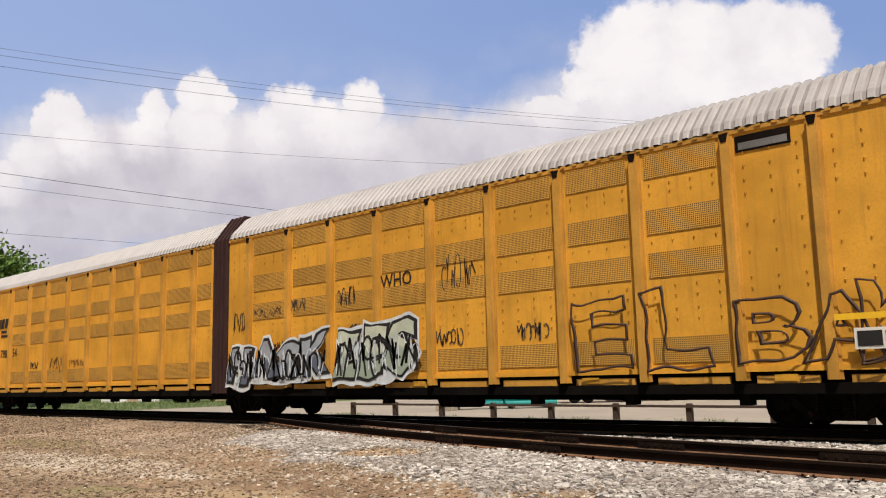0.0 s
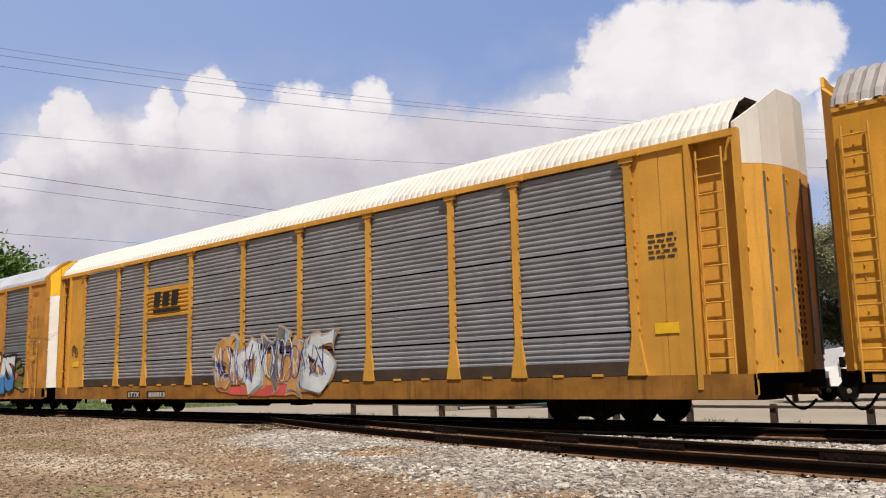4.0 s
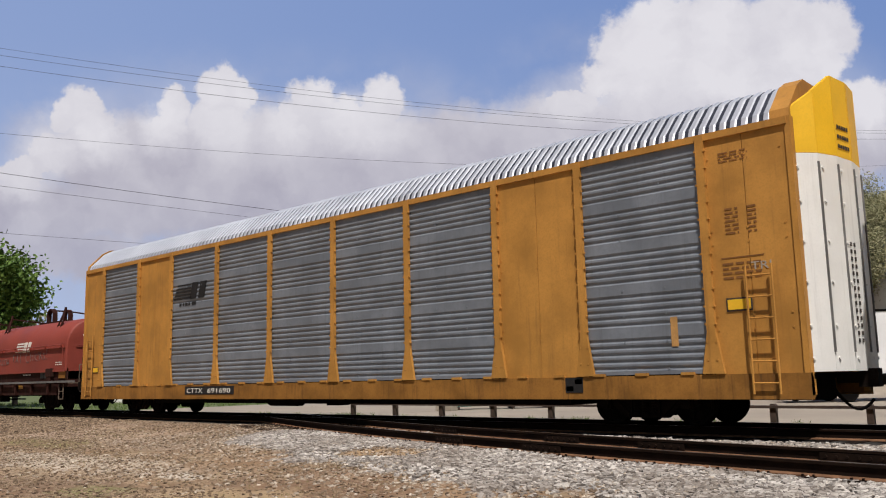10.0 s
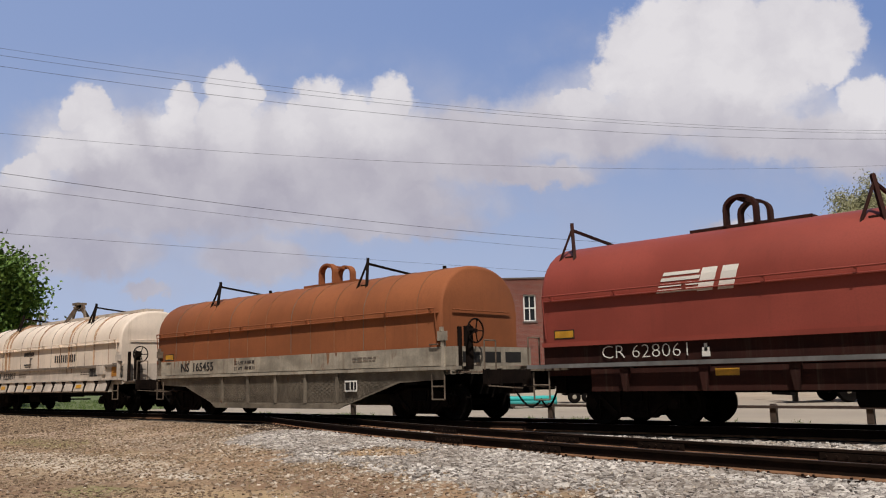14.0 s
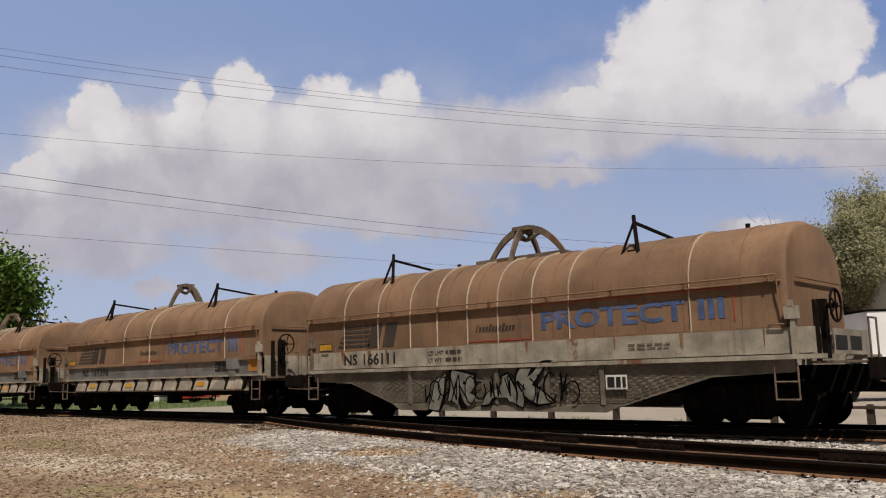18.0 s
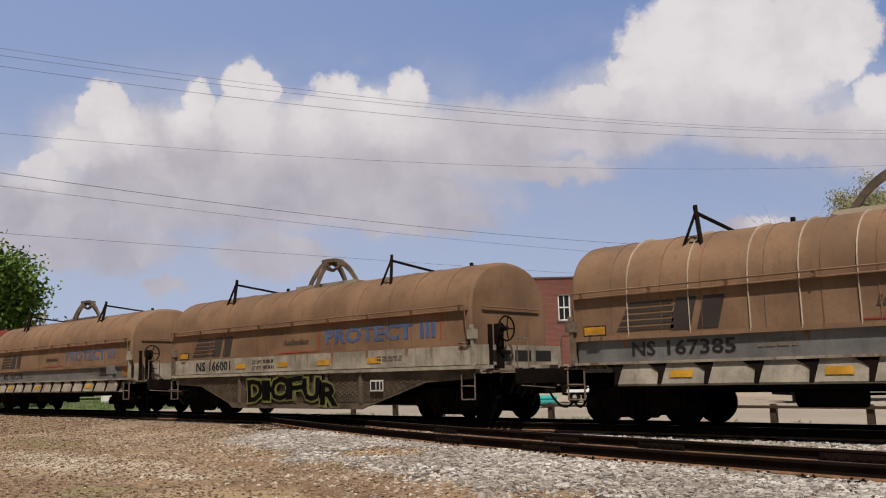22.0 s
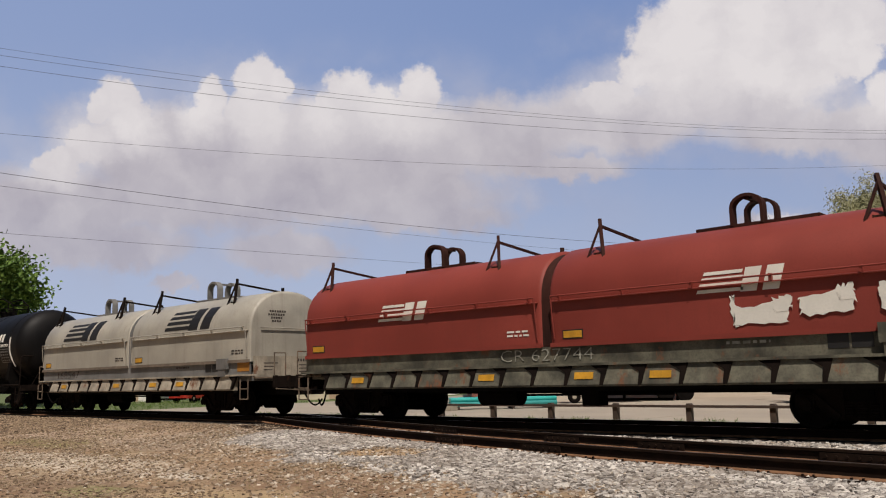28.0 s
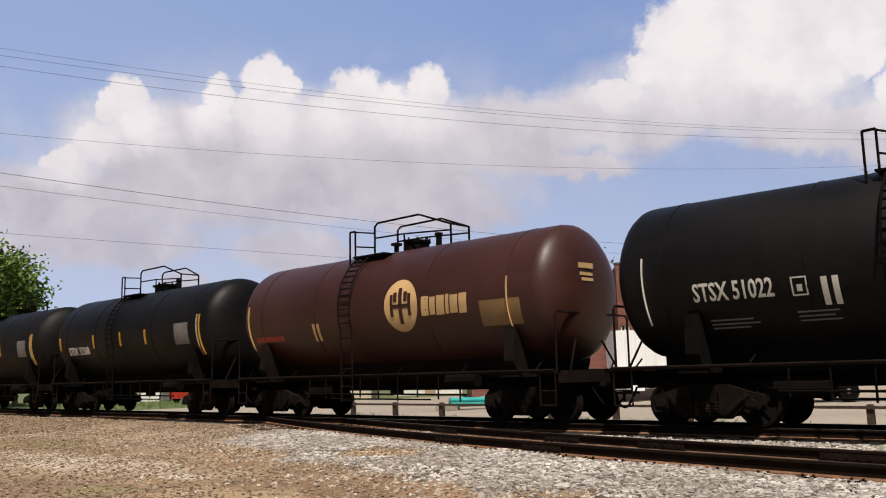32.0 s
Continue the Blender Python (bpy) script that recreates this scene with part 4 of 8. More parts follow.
def deep_unit(x0, label, flip, plain):
    """One unit of the articulated carrier; flip puts its open end at the rear."""
    ribs = RIBS if flip else [-0.09 - x for x in reversed(RIBS)]
    car = new_car("autorack", label, x0, "train")
    half = 10.25
    bm = bmesh.new()
    for s in (-1, 1):
        box(bm, -half, half, s * 1.5 - 0.05, s * 1.5 + 0.05, 0.62, 0.80)
    box(bm, -half, half, -1.45, 1.45, 0.72, 1.06)
    box(bm, -half + 0.2, half - 0.2, -0.45, 0.45, 0.48, 0.8)
    for i in range(8):
        x = -8 + i * 2.3
        box(bm, x - 0.1, x + 0.1, -1.45, -1.2, 0.42, 0.7)
    rod(bm, (-2.0, -0.85, 0.5), (-0.8, -0.85, 0.5), 0.18, 10)
    part("underframe", bm, BLACK, car)
    rib = mesh_of("rib", YELLOW_POST, lambda bm: (slab(bm, [(-0.08, 5.28), (-0.08, 0.85), (0.08, 0.85), (0.08, 5.28)], -0.11, 0.02), box(bm, -0.13, 0.13, -0.02, 0.02, 0.85, 5.28)))
    cap = mesh_of("rib_cap", DARK_STEEL, lambda bm: slab(bm, [(-0.09, 5.30), (-0.05, 5.14), (0.05, 5.14), (0.09, 5.30)], -0.12, -0.11))
    edges = [half] + ribs + [-half]
    for side in (-1, 1):
        for i, (a, b) in enumerate(zip(edges, edges[1:])):
            deep_bay(car, a, b, side, side > 0 or i not in plain)
        for x in ribs:
            r = on_side("rib", rib, car, x, side, 1.53)
            part("rib_cap", cap, None, r)
        on_side("eave_rail", mesh_of("eave_rail", YELLOW_POST, lambda bm: (box(bm, -half, half, -0.03, 0.05, 5.28, 5.36), [box(bm, x - 0.05, x + 0.05, -0.05, 0.0, 5.33, 5.37) for x in [-half + 0.2 + k * 0.3 for k in range(68)]])), car, 0, side, 1.53)
    part("roof", roof_skin(2 * half, ROOF_OLD, ROOF_OLD_SHADE, deep=0.035), None, car)
    return car


car1 = deep_unit(-12.25, "yellow articulated autorack unit with perforated sides and sprayed letters", False, {0, 1, 2, 11})
truck(car1, 7.2)
truck(car1, -9.9)
bellows = None
for k in range(7):
    bm = bmesh.new()
    x = -10.28 - k * 0.11
    o = 0.0 if k % 2 else -0.04
    prism(bm, [(-1.56 + o, 0.70), (-1.56 + o, 5.42), (-0.98, 6.18 - o), (0.98, 6.18 - o), (1.56 - o, 5.42), (1.56 - o, 0.70)], x - 0.085, x)
    fold = part("bellows" if k == 0 else "bellows_fold", bm, BELLOWS, bellows or car1, "" if k else "dark brown folded bellows between the units")
    bellows = bellows or fold
sign = marks([(0, 1.0, 0, 0.30)], DARK_STEEL, car1, (6.0, -1.545, 4.92), "sign_panel", "dark-rimmed sign board on the side")
marks([(0.06, 0.94, 0.04, 0.17)], SILL_GREY, sign, (0, -0.008, 0), "sign_face")
marks([(0, 1.3, 0, 0.10)], YELLOW_BRIGHT, car1, (7.5, -1.68, 1.80), "reflector", "yellow reflective strip")
plate = marks([(0, 1.0, 0, 0.34)], PAINT_WHITE, car1, (7.78, -1.68, 1.32), "data_plate", "white plate with dark fields")
marks([(0.05, 0.42, 0.05, 0.29), (0.47, 0.75, 0.05, 0.29), (0.8, 0.96, 0.05, 0.29)], PAINT_BLACK, plate, (0, -0.008, 0), "dark_field")
cloud_shape(car1, -7.7, 1.25, 3.8, 0.7, SPRAY_PALE, -1.656, seed=5)
graffiti(car1, "HASK", -10.12, -5.4, 1.16, 0.92, [FADE_GREY], PAINT_BLACK, -1.672, 0.07, 0.15, "grey sprayed letters with a pale halo", 2.0, SPRAY_PALE, 0.17)
scrawl(car1, -9.9, 1.05, 4.4, 0.9, PAINT_BLACK, -1.692, 61, 16, 0.034)
scrawl(car1, -9.9, 1.0, 4.4, 0.9, SPRAY_PALE, -1.690, 62, 18, 0.012)
cloud_shape(car1, -3.5, 1.5, 2.6, 1.3, SPRAY_PALE, -1.656, seed=7)
graffiti(car1, "ZES", -5.2, -2.15, 1.18, 1.08, [FADE_MINT], PAINT_BLACK, -1.672, 0.08, 0.15, "pale mint sprayed letters", 1.9, SPRAY_PALE, 0.15)
scrawl(car1, -5.0, 1.05, 3.0, 1.1, PAINT_BLACK, -1.692, 63, 11, 0.032)
scrawl(car1, -5.0, 1.0, 3.0, 1.2, SPRAY_PALE, -1.690, 64, 14, 0.012)
for word, x, z, h in (("E", 2.42, 1.15, 1.25), ("L", 4.05, 1.12, 1.45), ("B", 5.81, 1.2, 1.0), ("A", 6.95, 1.2, 1.0), ("K", 7.9, 1.2, 1.15)):
    outline(word, h, PEN_BROWN, car1, (x, -1.655, z), 1.32, 3, 0.022)
lettering("WHO", 0.34, PAINT_BLACK, car1, (-3.42, -1.545, 3.27), "pen_tag", 2, 1.2, width=1.1)
for n, (x, z, w, h) in enumerate(((-10.0, 2.5, 0.7, 0.6), (-8.9, 2.85, 1.3, 0.3), (-7.3, 2.95, 0.8, 0.35), (-5.1, 2.95, 0.7, 0.5), (-1.3, 3.0, 1.0, 0.9), (0.9, 1.75, 0.8, 0.4), (-1.5, 1.75, 0.8, 0.4), (-7.9, 1.9, 0.6, 0.25), (-6.5, 1.9, 0.5, 0.3), (-4.6, 2.15, 0.4, 0.3))):
    scrawl(car1, x, z, w, h, PAINT_DULL, -1.545, n)
car2 = deep_unit(-33.55, "yellow articulated autorack unit with perforated side vents", True, {9, 10, 11})
truck(car2, -7.2)
coupler(car2, -10.2, -1)
end_doors(car2, -10.15, -1, YELLOW_A, YELLOW_A)
ladder(car2, -9.9, -1.62, 0.8, 5.0, 0.42, YELLOW_POST, 12)
stripe_logo(1.55, PAINT_BLACK, car2, (-7.9, -1.545, 3.63), 5)
marks([(0.0, 0.62, 0, 0.11), (0.02, 0.72, -0.19, -0.08)], PAINT_BLACK, car2, (-7.05, -1.545, 3.42), "emblem_text")
lettering("NOKL", 0.35, PAINT_BLACK, car2, (-8.61, -1.545, 2.28), width=1.12)
lettering("7983", 0.35, PAINT_BLACK, car2, (-7.0, -1.545, 2.32), width=0.95)
lettering("54", 0.35, PAINT_BLACK, car2, (-5.65, -1.545, 2.34), width=0.45)
for n, (x, z, w, h) in enumerate(((-3.7, 1.75, 0.75, 0.34), (-1.8, 1.5, 1.2, 0.7), (0.1, 1.7, 1.2, 0.35))):
    scrawl(car2, x, z, w, h, PAINT_STENCIL if n else PAINT_DULL, -1.545, 20 + n)
for c in (car1, car2):
    for x in (-8.2, -2.3, 2.5, 6.4):
        reflector(c, x, 0.84, -1.56, 0.4)


# ---- covered coil cars ----
def hood_ring(x, inset=0.0, base=1.70, crease=2.6, top=3.76, half=1.45):
    pts = [(x, -half + inset * 0.5, base), (x, -half + inset * 0.5, crease - 0.02)]
    for k in range(1, 16):
        a = math.pi * k / 16
        pts.append((x, -(half - inset * 0.5) * math.copysign(abs(math.cos(a)) ** 0.86, math.cos(a)), crease + (top - inset - crease) * math.sin(a) ** 0.92))
    pts += [(x, half - inset * 0.5, crease - 0.02), (x, half - inset * 0.5, base)]
    return pts


def hood_side(top=3.76, base=1.70, crease=2.6):
    return [(p[1], p[2]) for p in hood_ring(0, 0.0, base, crease, top)[:9]]


def hood(car, xa, xb, material, label, base=1.70, top=3.76, crease=2.6):
    bm = bmesh.new()
    r = lambda x, i: hood_ring(x, i, base, crease, top)
    shell(bm, [r(xa, 0.10), r(xa + 0.03, 0.04), r(xa + 0.10, 0.0)] + [r(xa + 0.1 + (xb - xa - 0.2) * k / 6, 0.0) for k in range(1, 6)] + [r(xb - 0.10, 0.0), r(xb - 0.03, 0.04), r(xb, 0.10)])
    h = part("hood", bm, material, car, label, smooth=True)
    # rain rail along the fold, on short lugs
    bm = bmesh.new()
    n = int((xb - xa) / 1.5)
    for sy in (-1, 1):
        y = sy * 1.56
        rod(bm, (xa + 0.12, y, crease + 0.06), (xb - 0.12, y, crease + 0.06), 0.018, 6)
        for k in range(n + 1):
            x = xa + 0.3 + (xb - xa - 0.6) * k / n
            box(bm, x - 0.02, x + 0.02, min(y, y - sy * 0.14), max(y, y - sy * 0.14), crease - 0.04, crease + 0.09)
        rod(bm, (xa + 0.12, y, crease + 0.06), (xa + 0.12, sy * 1.47, base + 0.15), 0.015, 6)
        rod(bm, (xb - 0.12, y, crease + 0.06), (xb - 0.12, sy * 1.47, base + 0.15), 0.015, 6)
    for x, s2 in ((xa, -1), (xb, 1)):
        rod(bm, (x + s2 * 0.05, -1.1, crease + 0.04), (x + s2 * 0.05, 1.1, crease + 0.04), 0.018, 6)
    part("hood_rail", bm, material, h)
    for sy in (-1, 1):
        bm = bmesh.new()
        prism(bm, [(sy * 1.43, crease - 0.05), (sy * 1.535, crease - 0.06), (sy * 1.535, crease - 0.045), (sy * 1.43, crease - 0.02)], xa + 0.08, xb - 0.08)
        part("hood_ledge", bm, material, h)
    bm = bmesh.new()
    for sy in (-1, 1):
        prism(bm, [(sy * 1.44, base), (sy * 1.48, base - 0.02), (sy * 1.48, base + 0.07), (sy * 1.44, base + 0.07)], xa + 0.02, xb - 0.02)
    part("hood_lip", bm, SEAM if material in (CREAM_HOOD, GREY_HOOD, PALE_HOOD) else material, h)
    return h


def stack_bracket(h, x, material, top=4.12, foot=3.12):
    """Guide frame on the hood: two A-shaped legs joined by a bar across."""
    for s in (-1, 1):
        bm = bmesh.new()
        apex = top + 0.11 if s < 0 else top - 0.20
        beam(bm, (x + 0.22, s * 1.14, foot), (x - 0.03, s * 0.84, apex), 0.07, 0.08)
        beam(bm, (x - 0.30, s * 1.14, foot), (x + 0.0, s * 0.90, apex - 0.15), 0.05, 0.05)
        beam(bm, (x - 0.10, s * 1.02, foot + 0.34), (x + 0.16, s * 1.02, foot + 0.34), 0.04, 0.04)
        box(bm, x - 0.36, x + 0.30, s * 1.15 - 0.06, s * 1.15 + 0.06, foot - 0.06, foot + 0.02)
        part("stacking_bracket", bm, material, h)
    bm = bmesh.new()
    beam(bm, (x, -0.88, top - 0.04), (x, 0.88, top - 0.22), 0.055, 0.055)
    part("bracket_bar", bm, material, h)


def sweep(bm, path, w, h, side):
    """One bent plate along path: w across it along side, h thick; h may change on the way."""
    rings, d = [], Vector(side)
    for k, p in enumerate(path):
        t = (path[min(k + 1, len(path) - 1)] - path[max(k - 1, 0)]).normalized()
        n = t.cross(d).normalized() * (h[k] if isinstance(h, list) else h) / 2
        rings.append([tuple(p + d * (i * w / 2) + n * j) for i, j in ((-1, -1), (1, -1), (1, 1), (-1, 1))])
    shell(bm, rings)


def arch_lifter(h, x, z, material, pad=None, straight=False):
    """A four-legged bent lifting frame on the crown."""
    for dx, dy in ((1.12, 0.0), (-1.12, 0.0), (0.0, 0.62), (0.0, -0.62)):
        bm = bmesh.new()
        us = [k / 9 for k in range(10)]
        sweep(bm, [Vector((x + dx * (0.25 + 0.35 * u if straight else u), dy * u, z + 0.74 - (0.74 * u if straight else 0.72 * u ** 2.3) - (0.14 * u if dy else 0))) for u in us], 0.06, [0.20 - 0.09 * u for u in us], (0, 1, 0) if dx else (1, 0, 0))
        beam(bm, (x + dx * 0.40, dy * 0.40, z + 0.62), (x, 0, z + 0.46), 0.05, 0.10, (0, 1, 0) if dx else (1, 0, 0))
        part("lifting_leg", bm, material, h)
    bm = bmesh.new()
    box(bm, x - 0.26, x + 0.26, -0.2, 0.2, z + 0.70, z + 0.80)
    part("lifting_head", bm, material, h)
    bm = bmesh.new()
    box(bm, x - 1.3, x + 1.3, -0.34, 0.34, z - 0.06, z + 0.07)
    part("lifting_pad", bm, pad or material, h)


def loop_lifter(h, x, z, material):
    """Two upright loops of plate on a long pad."""
    for y in (-0.34, 0.34):
        bm = bmesh.new()
        path = [(-0.30, 0.0)] + [(-0.30 * math.cos(math.pi * k / 12), 0.34 + 0.24 * math.sin(math.pi * k / 12)) for k in range(13)] + [(0.30, 0.0)]
        sweep(bm, [Vector((x + a, y, z + b)) for a, b in path], 0.20, 0.06, (0, 1, 0))
        part("lifting_loop", bm, material, h)
    bm = bmesh.new()
    beam(bm, (x, -0.36, z + 0.53), (x, 0.36, z + 0.53), 0.10, 0.06)
    part("loop_bar", bm, material, h)
    bm = bmesh.new()
    box(bm, x - 1.05, x + 1.35, -0.42, 0.42, z - 0.05, z + 0.03)
    part("lifting_pad", bm, material, h)


def hand_brake(car, x, y=-0.55, z=2.05):
    bm = bmesh.new()
    n = 18
    for k in range(n):
        a, b = 2 * math.pi * k / n, 2 * math.pi * (k + 1) / n
        rod(bm, (x, y + 0.28 * math.cos(a), z + 0.28 * math.sin(a)), (x, y + 0.28 * math.cos(b), z + 0.28 * math.sin(b)), 0.022, 5)
    for k in range(5):
        a = 2 * math.pi * k / 5
        rod(bm, (x, y, z), (x - 0.02, y + 0.27 * math.cos(a), z + 0.27 * math.sin(a)), 0.016, 5)
    rod(bm, (x - 0.25, y, z), (x + 0.03, y, z), 0.05, 8)
    part("brake_wheel", bm, DARK_STEEL, car)
    bm = bmesh.new()
    box(bm, x - 0.30, x - 0.16, y - 0.09, y + 0.09, 1.2, z + 0.12)
    beam(bm, (x - 0.24, y - 0.3, 1.15), (x - 0.24, y - 0.3, z + 0.1), 0.07, 0.09)
    part("brake_stand", bm, DARK_STEEL, car)


def step_iron(car, x, y=-1.5, z0=0.52, z1=1.1, material=None):
    bm = bmesh.new()
    for dx in (-0.2, 0.2):
        rod(bm, (x + dx, y, z0), (x + dx, y, z1), 0.02, 5)
    for z in (z0, z0 + 0.30):
        rod(bm, (x - 0.2, y, z), (x + 0.2, y, z), 0.02, 5)
    part("step_iron", bm, material or RUSTY_PALE, car)


def coil_ends(car, xr, xf, material, deck_z=1.22):
    """Platforms, hand rails, ladders, couplers and cut levers at both ends."""
    for x, s in ((xr, -1), (xf, 1)):
        bm = bmesh.new()
        box(bm, x - 0.05, x + 0.05, -1.42, 1.42, 0.86, deck_z - 0.04)
        for y in (-1.35, -0.9, 0.9, 1.35):
            box(bm, x - 0.08, x + 0.08, y - 0.03, y + 0.03, 0.82, deck_z - 0.02)
        box(bm, x - s * 0.12 - 0.14, x - s * 0.12 + 0.14, -0.4, 0.4, 0.62, 1.05)
        part("end_sill", bm, DARK_STEEL, car)
        bm = bmesh.new()
        for k in range(5):  # open grating boards of the platform
            u = x - s * (0.12 + 0.2 * k)
            box(bm, u - 0.07, u + 0.07, -1.4, 1.4, deck_z - 0.10, deck_z - 0.06)
        part("end_platform", bm, RUSTY_PALE, car)
        bm = bmesh.new()
        for y in (-1.40, -1.0, 1.40):
            rod(bm, (x, y, deck_z - 0.1), (x, y, deck_z + 0.62), 0.018, 5)
        rod(bm, (x, -1.40, deck_z + 0.62), (x, -1.0, deck_z + 0.62), 0.018, 5)
        rod(bm, (x + s * 0.12, -1.42, 0.82), (x + s * 0.12, -0.2, 0.74), 0.016, 5)
        part("end_handrail", bm, RUSTY_PALE, car)
        step_iron(car, x - s * (1.35 if s > 0 else 0.4))
        coupler(car, x, s)


def gusset_shade_plate(bm):
    """A leaning bracket plate on the sloped sill; its flag-shaped upper corner draws the bracket's cast shadow."""
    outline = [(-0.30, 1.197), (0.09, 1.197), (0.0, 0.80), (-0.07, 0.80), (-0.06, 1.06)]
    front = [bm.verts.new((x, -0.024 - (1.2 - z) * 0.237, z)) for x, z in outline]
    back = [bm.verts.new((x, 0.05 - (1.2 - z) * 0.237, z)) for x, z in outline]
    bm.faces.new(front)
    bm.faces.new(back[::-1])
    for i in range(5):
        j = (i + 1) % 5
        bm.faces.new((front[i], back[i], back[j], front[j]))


def stake_sill(car, xr, xf, hood_r, hood_f, pitch, face, trough, marks_at):
    """Trough sides over a row of sloped pockets, each closed by a leaning bracket with its shadow shape."""
    for s in (-1, 1):
        bm = bmesh.new()
        box(bm, hood_r + 0.05, hood_f - 0.05, s * 1.38 - 0.03, s * 1.38 + 0.03, 1.22, 1.74)
        part("trough_side", bm, trough, car)
    for x, s in ((hood_r - 0.06, -1), (hood_f + 0.06, 1)):
        bm = bmesh.new()
        box(bm, x - 0.03, x + 0.03, -1.345, 1.345, 1.15, 1.78)
        e = part("trough_end", bm, face, car)
        bm = bmesh.new()
        for k in range(9):
            box(bm, x + s * 0.03 - 0.003, x + s * 0.03 + 0.003, 0.25 + k * 0.1, 0.31 + k * 0.1, 1.62, 1.71)
        for k in range(3):
            box(bm, x + s * 0.03 - 0.003, x + s * 0.03 + 0.003, -1.0, -0.5 - 0.1 * k, 1.56 - 0.1 * k, 1.59 - 0.1 * k)
            box(bm, x + s * 0.03 - 0.003, x + s * 0.03 + 0.003, 0.3, 0.9 + 0.07 * k, 1.50 - 0.1 * k, 1.53 - 0.1 * k)
        part("stencil_text", bm, PAINT_DULL, e)
    bm = bmesh.new()
    box(bm, hood_r + 0.12, hood_f - 0.12, -1.3, 1.3, 1.05, 1.3)
    part("trough_floor", bm, trough, car)
    x0, x1 = xr + 1.4, xf - 1.9
    for s in (-1, 1):
        bm = bmesh.new()
        prism(bm, [(s * 1.36, 1.20), (s * 1.52, 1.20), (s * 1.52, 1.25), (s * 1.36, 1.25)], xr + 0.3, xf - 0.9)
        part("walkway_angle", bm, face, car)
        bm = bmesh.new()
        prism(bm, [(s * 1.46, 1.20), (s * 1.55, 0.82), (s * 1.53, 0.78), (s * 1.34, 0.78), (s * 1.34, 1.20)], x0, x1)
        part("side_sill", bm, face, car)
        bm = bmesh.new()
        box(bm, x0, x1, s * 1.42 - 0.06, s * 1.42 + 0.06, 0.70, 0.78)
        part("sill_flange", bm, BLACK, car)
    n = max(2, round((x1 - x0) / pitch))
    # dark plate that holds both the bracket and its cast shadow
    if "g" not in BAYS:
        BAYS["g"] = mesh_of("gusset", DARK_STEEL, gusset_shade_plate)
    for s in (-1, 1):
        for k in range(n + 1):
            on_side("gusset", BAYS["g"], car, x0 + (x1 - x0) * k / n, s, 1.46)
    for i, k in enumerate(marks_at):
        ob = marks([(0, 0.45, 0, 0.14)], MARKER, car, (x0 + (x1 - x0) * (k + 0.2) / n, -1.535, 0.93), "reflector", "amber reflective marker")
        ob.rotation_euler.x = radians(-13)


def belly_sill(car, xr, xf, hood_r, hood_f, face, trough):
    """Deep side sheets that drop between the trucks, under a pale top band."""
    for s in (-1, 1):
        bm = bmesh.new()
        box(bm, hood_r + 0.02, hood_f + 0.3, s * 1.44 - 0.05, s * 1.44 + 0.05, 1.30, 1.74)
        part("top_band", bm, trough, car)
        bm = bmesh.new()
        box(bm, hood_r - 0.1, hood_f + 0.5, min(s * 1.40, s * 1.56), max(s * 1.40, s * 1.56), 1.20, 1.28)
        part("side_ledge", bm, trough, car)
    bm = bmesh.new()
    box(bm, hood_r + 0.1, hood_f - 0.1, -1.3, 1.3, 1.1, 1.3)
    part("trough_floor", bm, trough, car)
    edge = [(xr + 0.4, 1.20), (xr + 0.4, 0.98), (xr + 1.9, 0.92), (xr + 3.6, 0.36), (xr + 3.8, 0.30), (xf - 5.0, 0.30), (xf - 4.7, 0.36), (xf - 2.7, 0.92), (xf - 1.2, 0.98), (xf - 1.2, 1.20)]
    for s in (-1, 1):
        bm = bmesh.new()
        slab(bm, edge, min(s * 1.42, s * 1.46), max(s * 1.42, s * 1.46))
        slab(bm, [(xr + 3.5, 0.40), (xr + 3.75, 0.27), (xf - 4.95, 0.27), (xf - 4.6, 0.40)], min(s * 1.46, s * 1.50), max(s * 1.46, s * 1.50))
        part("belly_sheet", bm, face, car)
    bm = bmesh.new()
    for k in range(26):  # level ribs pressed into the sheet
        z = 0.46 + k * 0.028
        lo, hi = xr + 3.6 - (z - 0.36) * 3.0, xf - 4.7 + (z - 0.36) * 3.5
        m = 40
        for j in range(m):
            x = lo + 0.15 + (hi - lo - 0.3) * j / m
            box(bm, x + (0.06 if k % 2 else 0), x + (0.06 if k % 2 else 0) + 0.13, -1.472, -1.459, z, z + 0.014)
    part("tread_ribs", bm, face, car)
    stake = mesh_of("stake", face, lambda bm: slab(bm, [(-0.05, 1.2), (0.05, 1.2), (0.04, 0.42), (-0.04, 0.42)], -0.06, 0.0))
    for s in (-1, 1):
        for k in range(5):
            on_side("stake", stake, car, xr + 4.1 + (xf - xr - 9.1) * k / 4, s, 1.46)


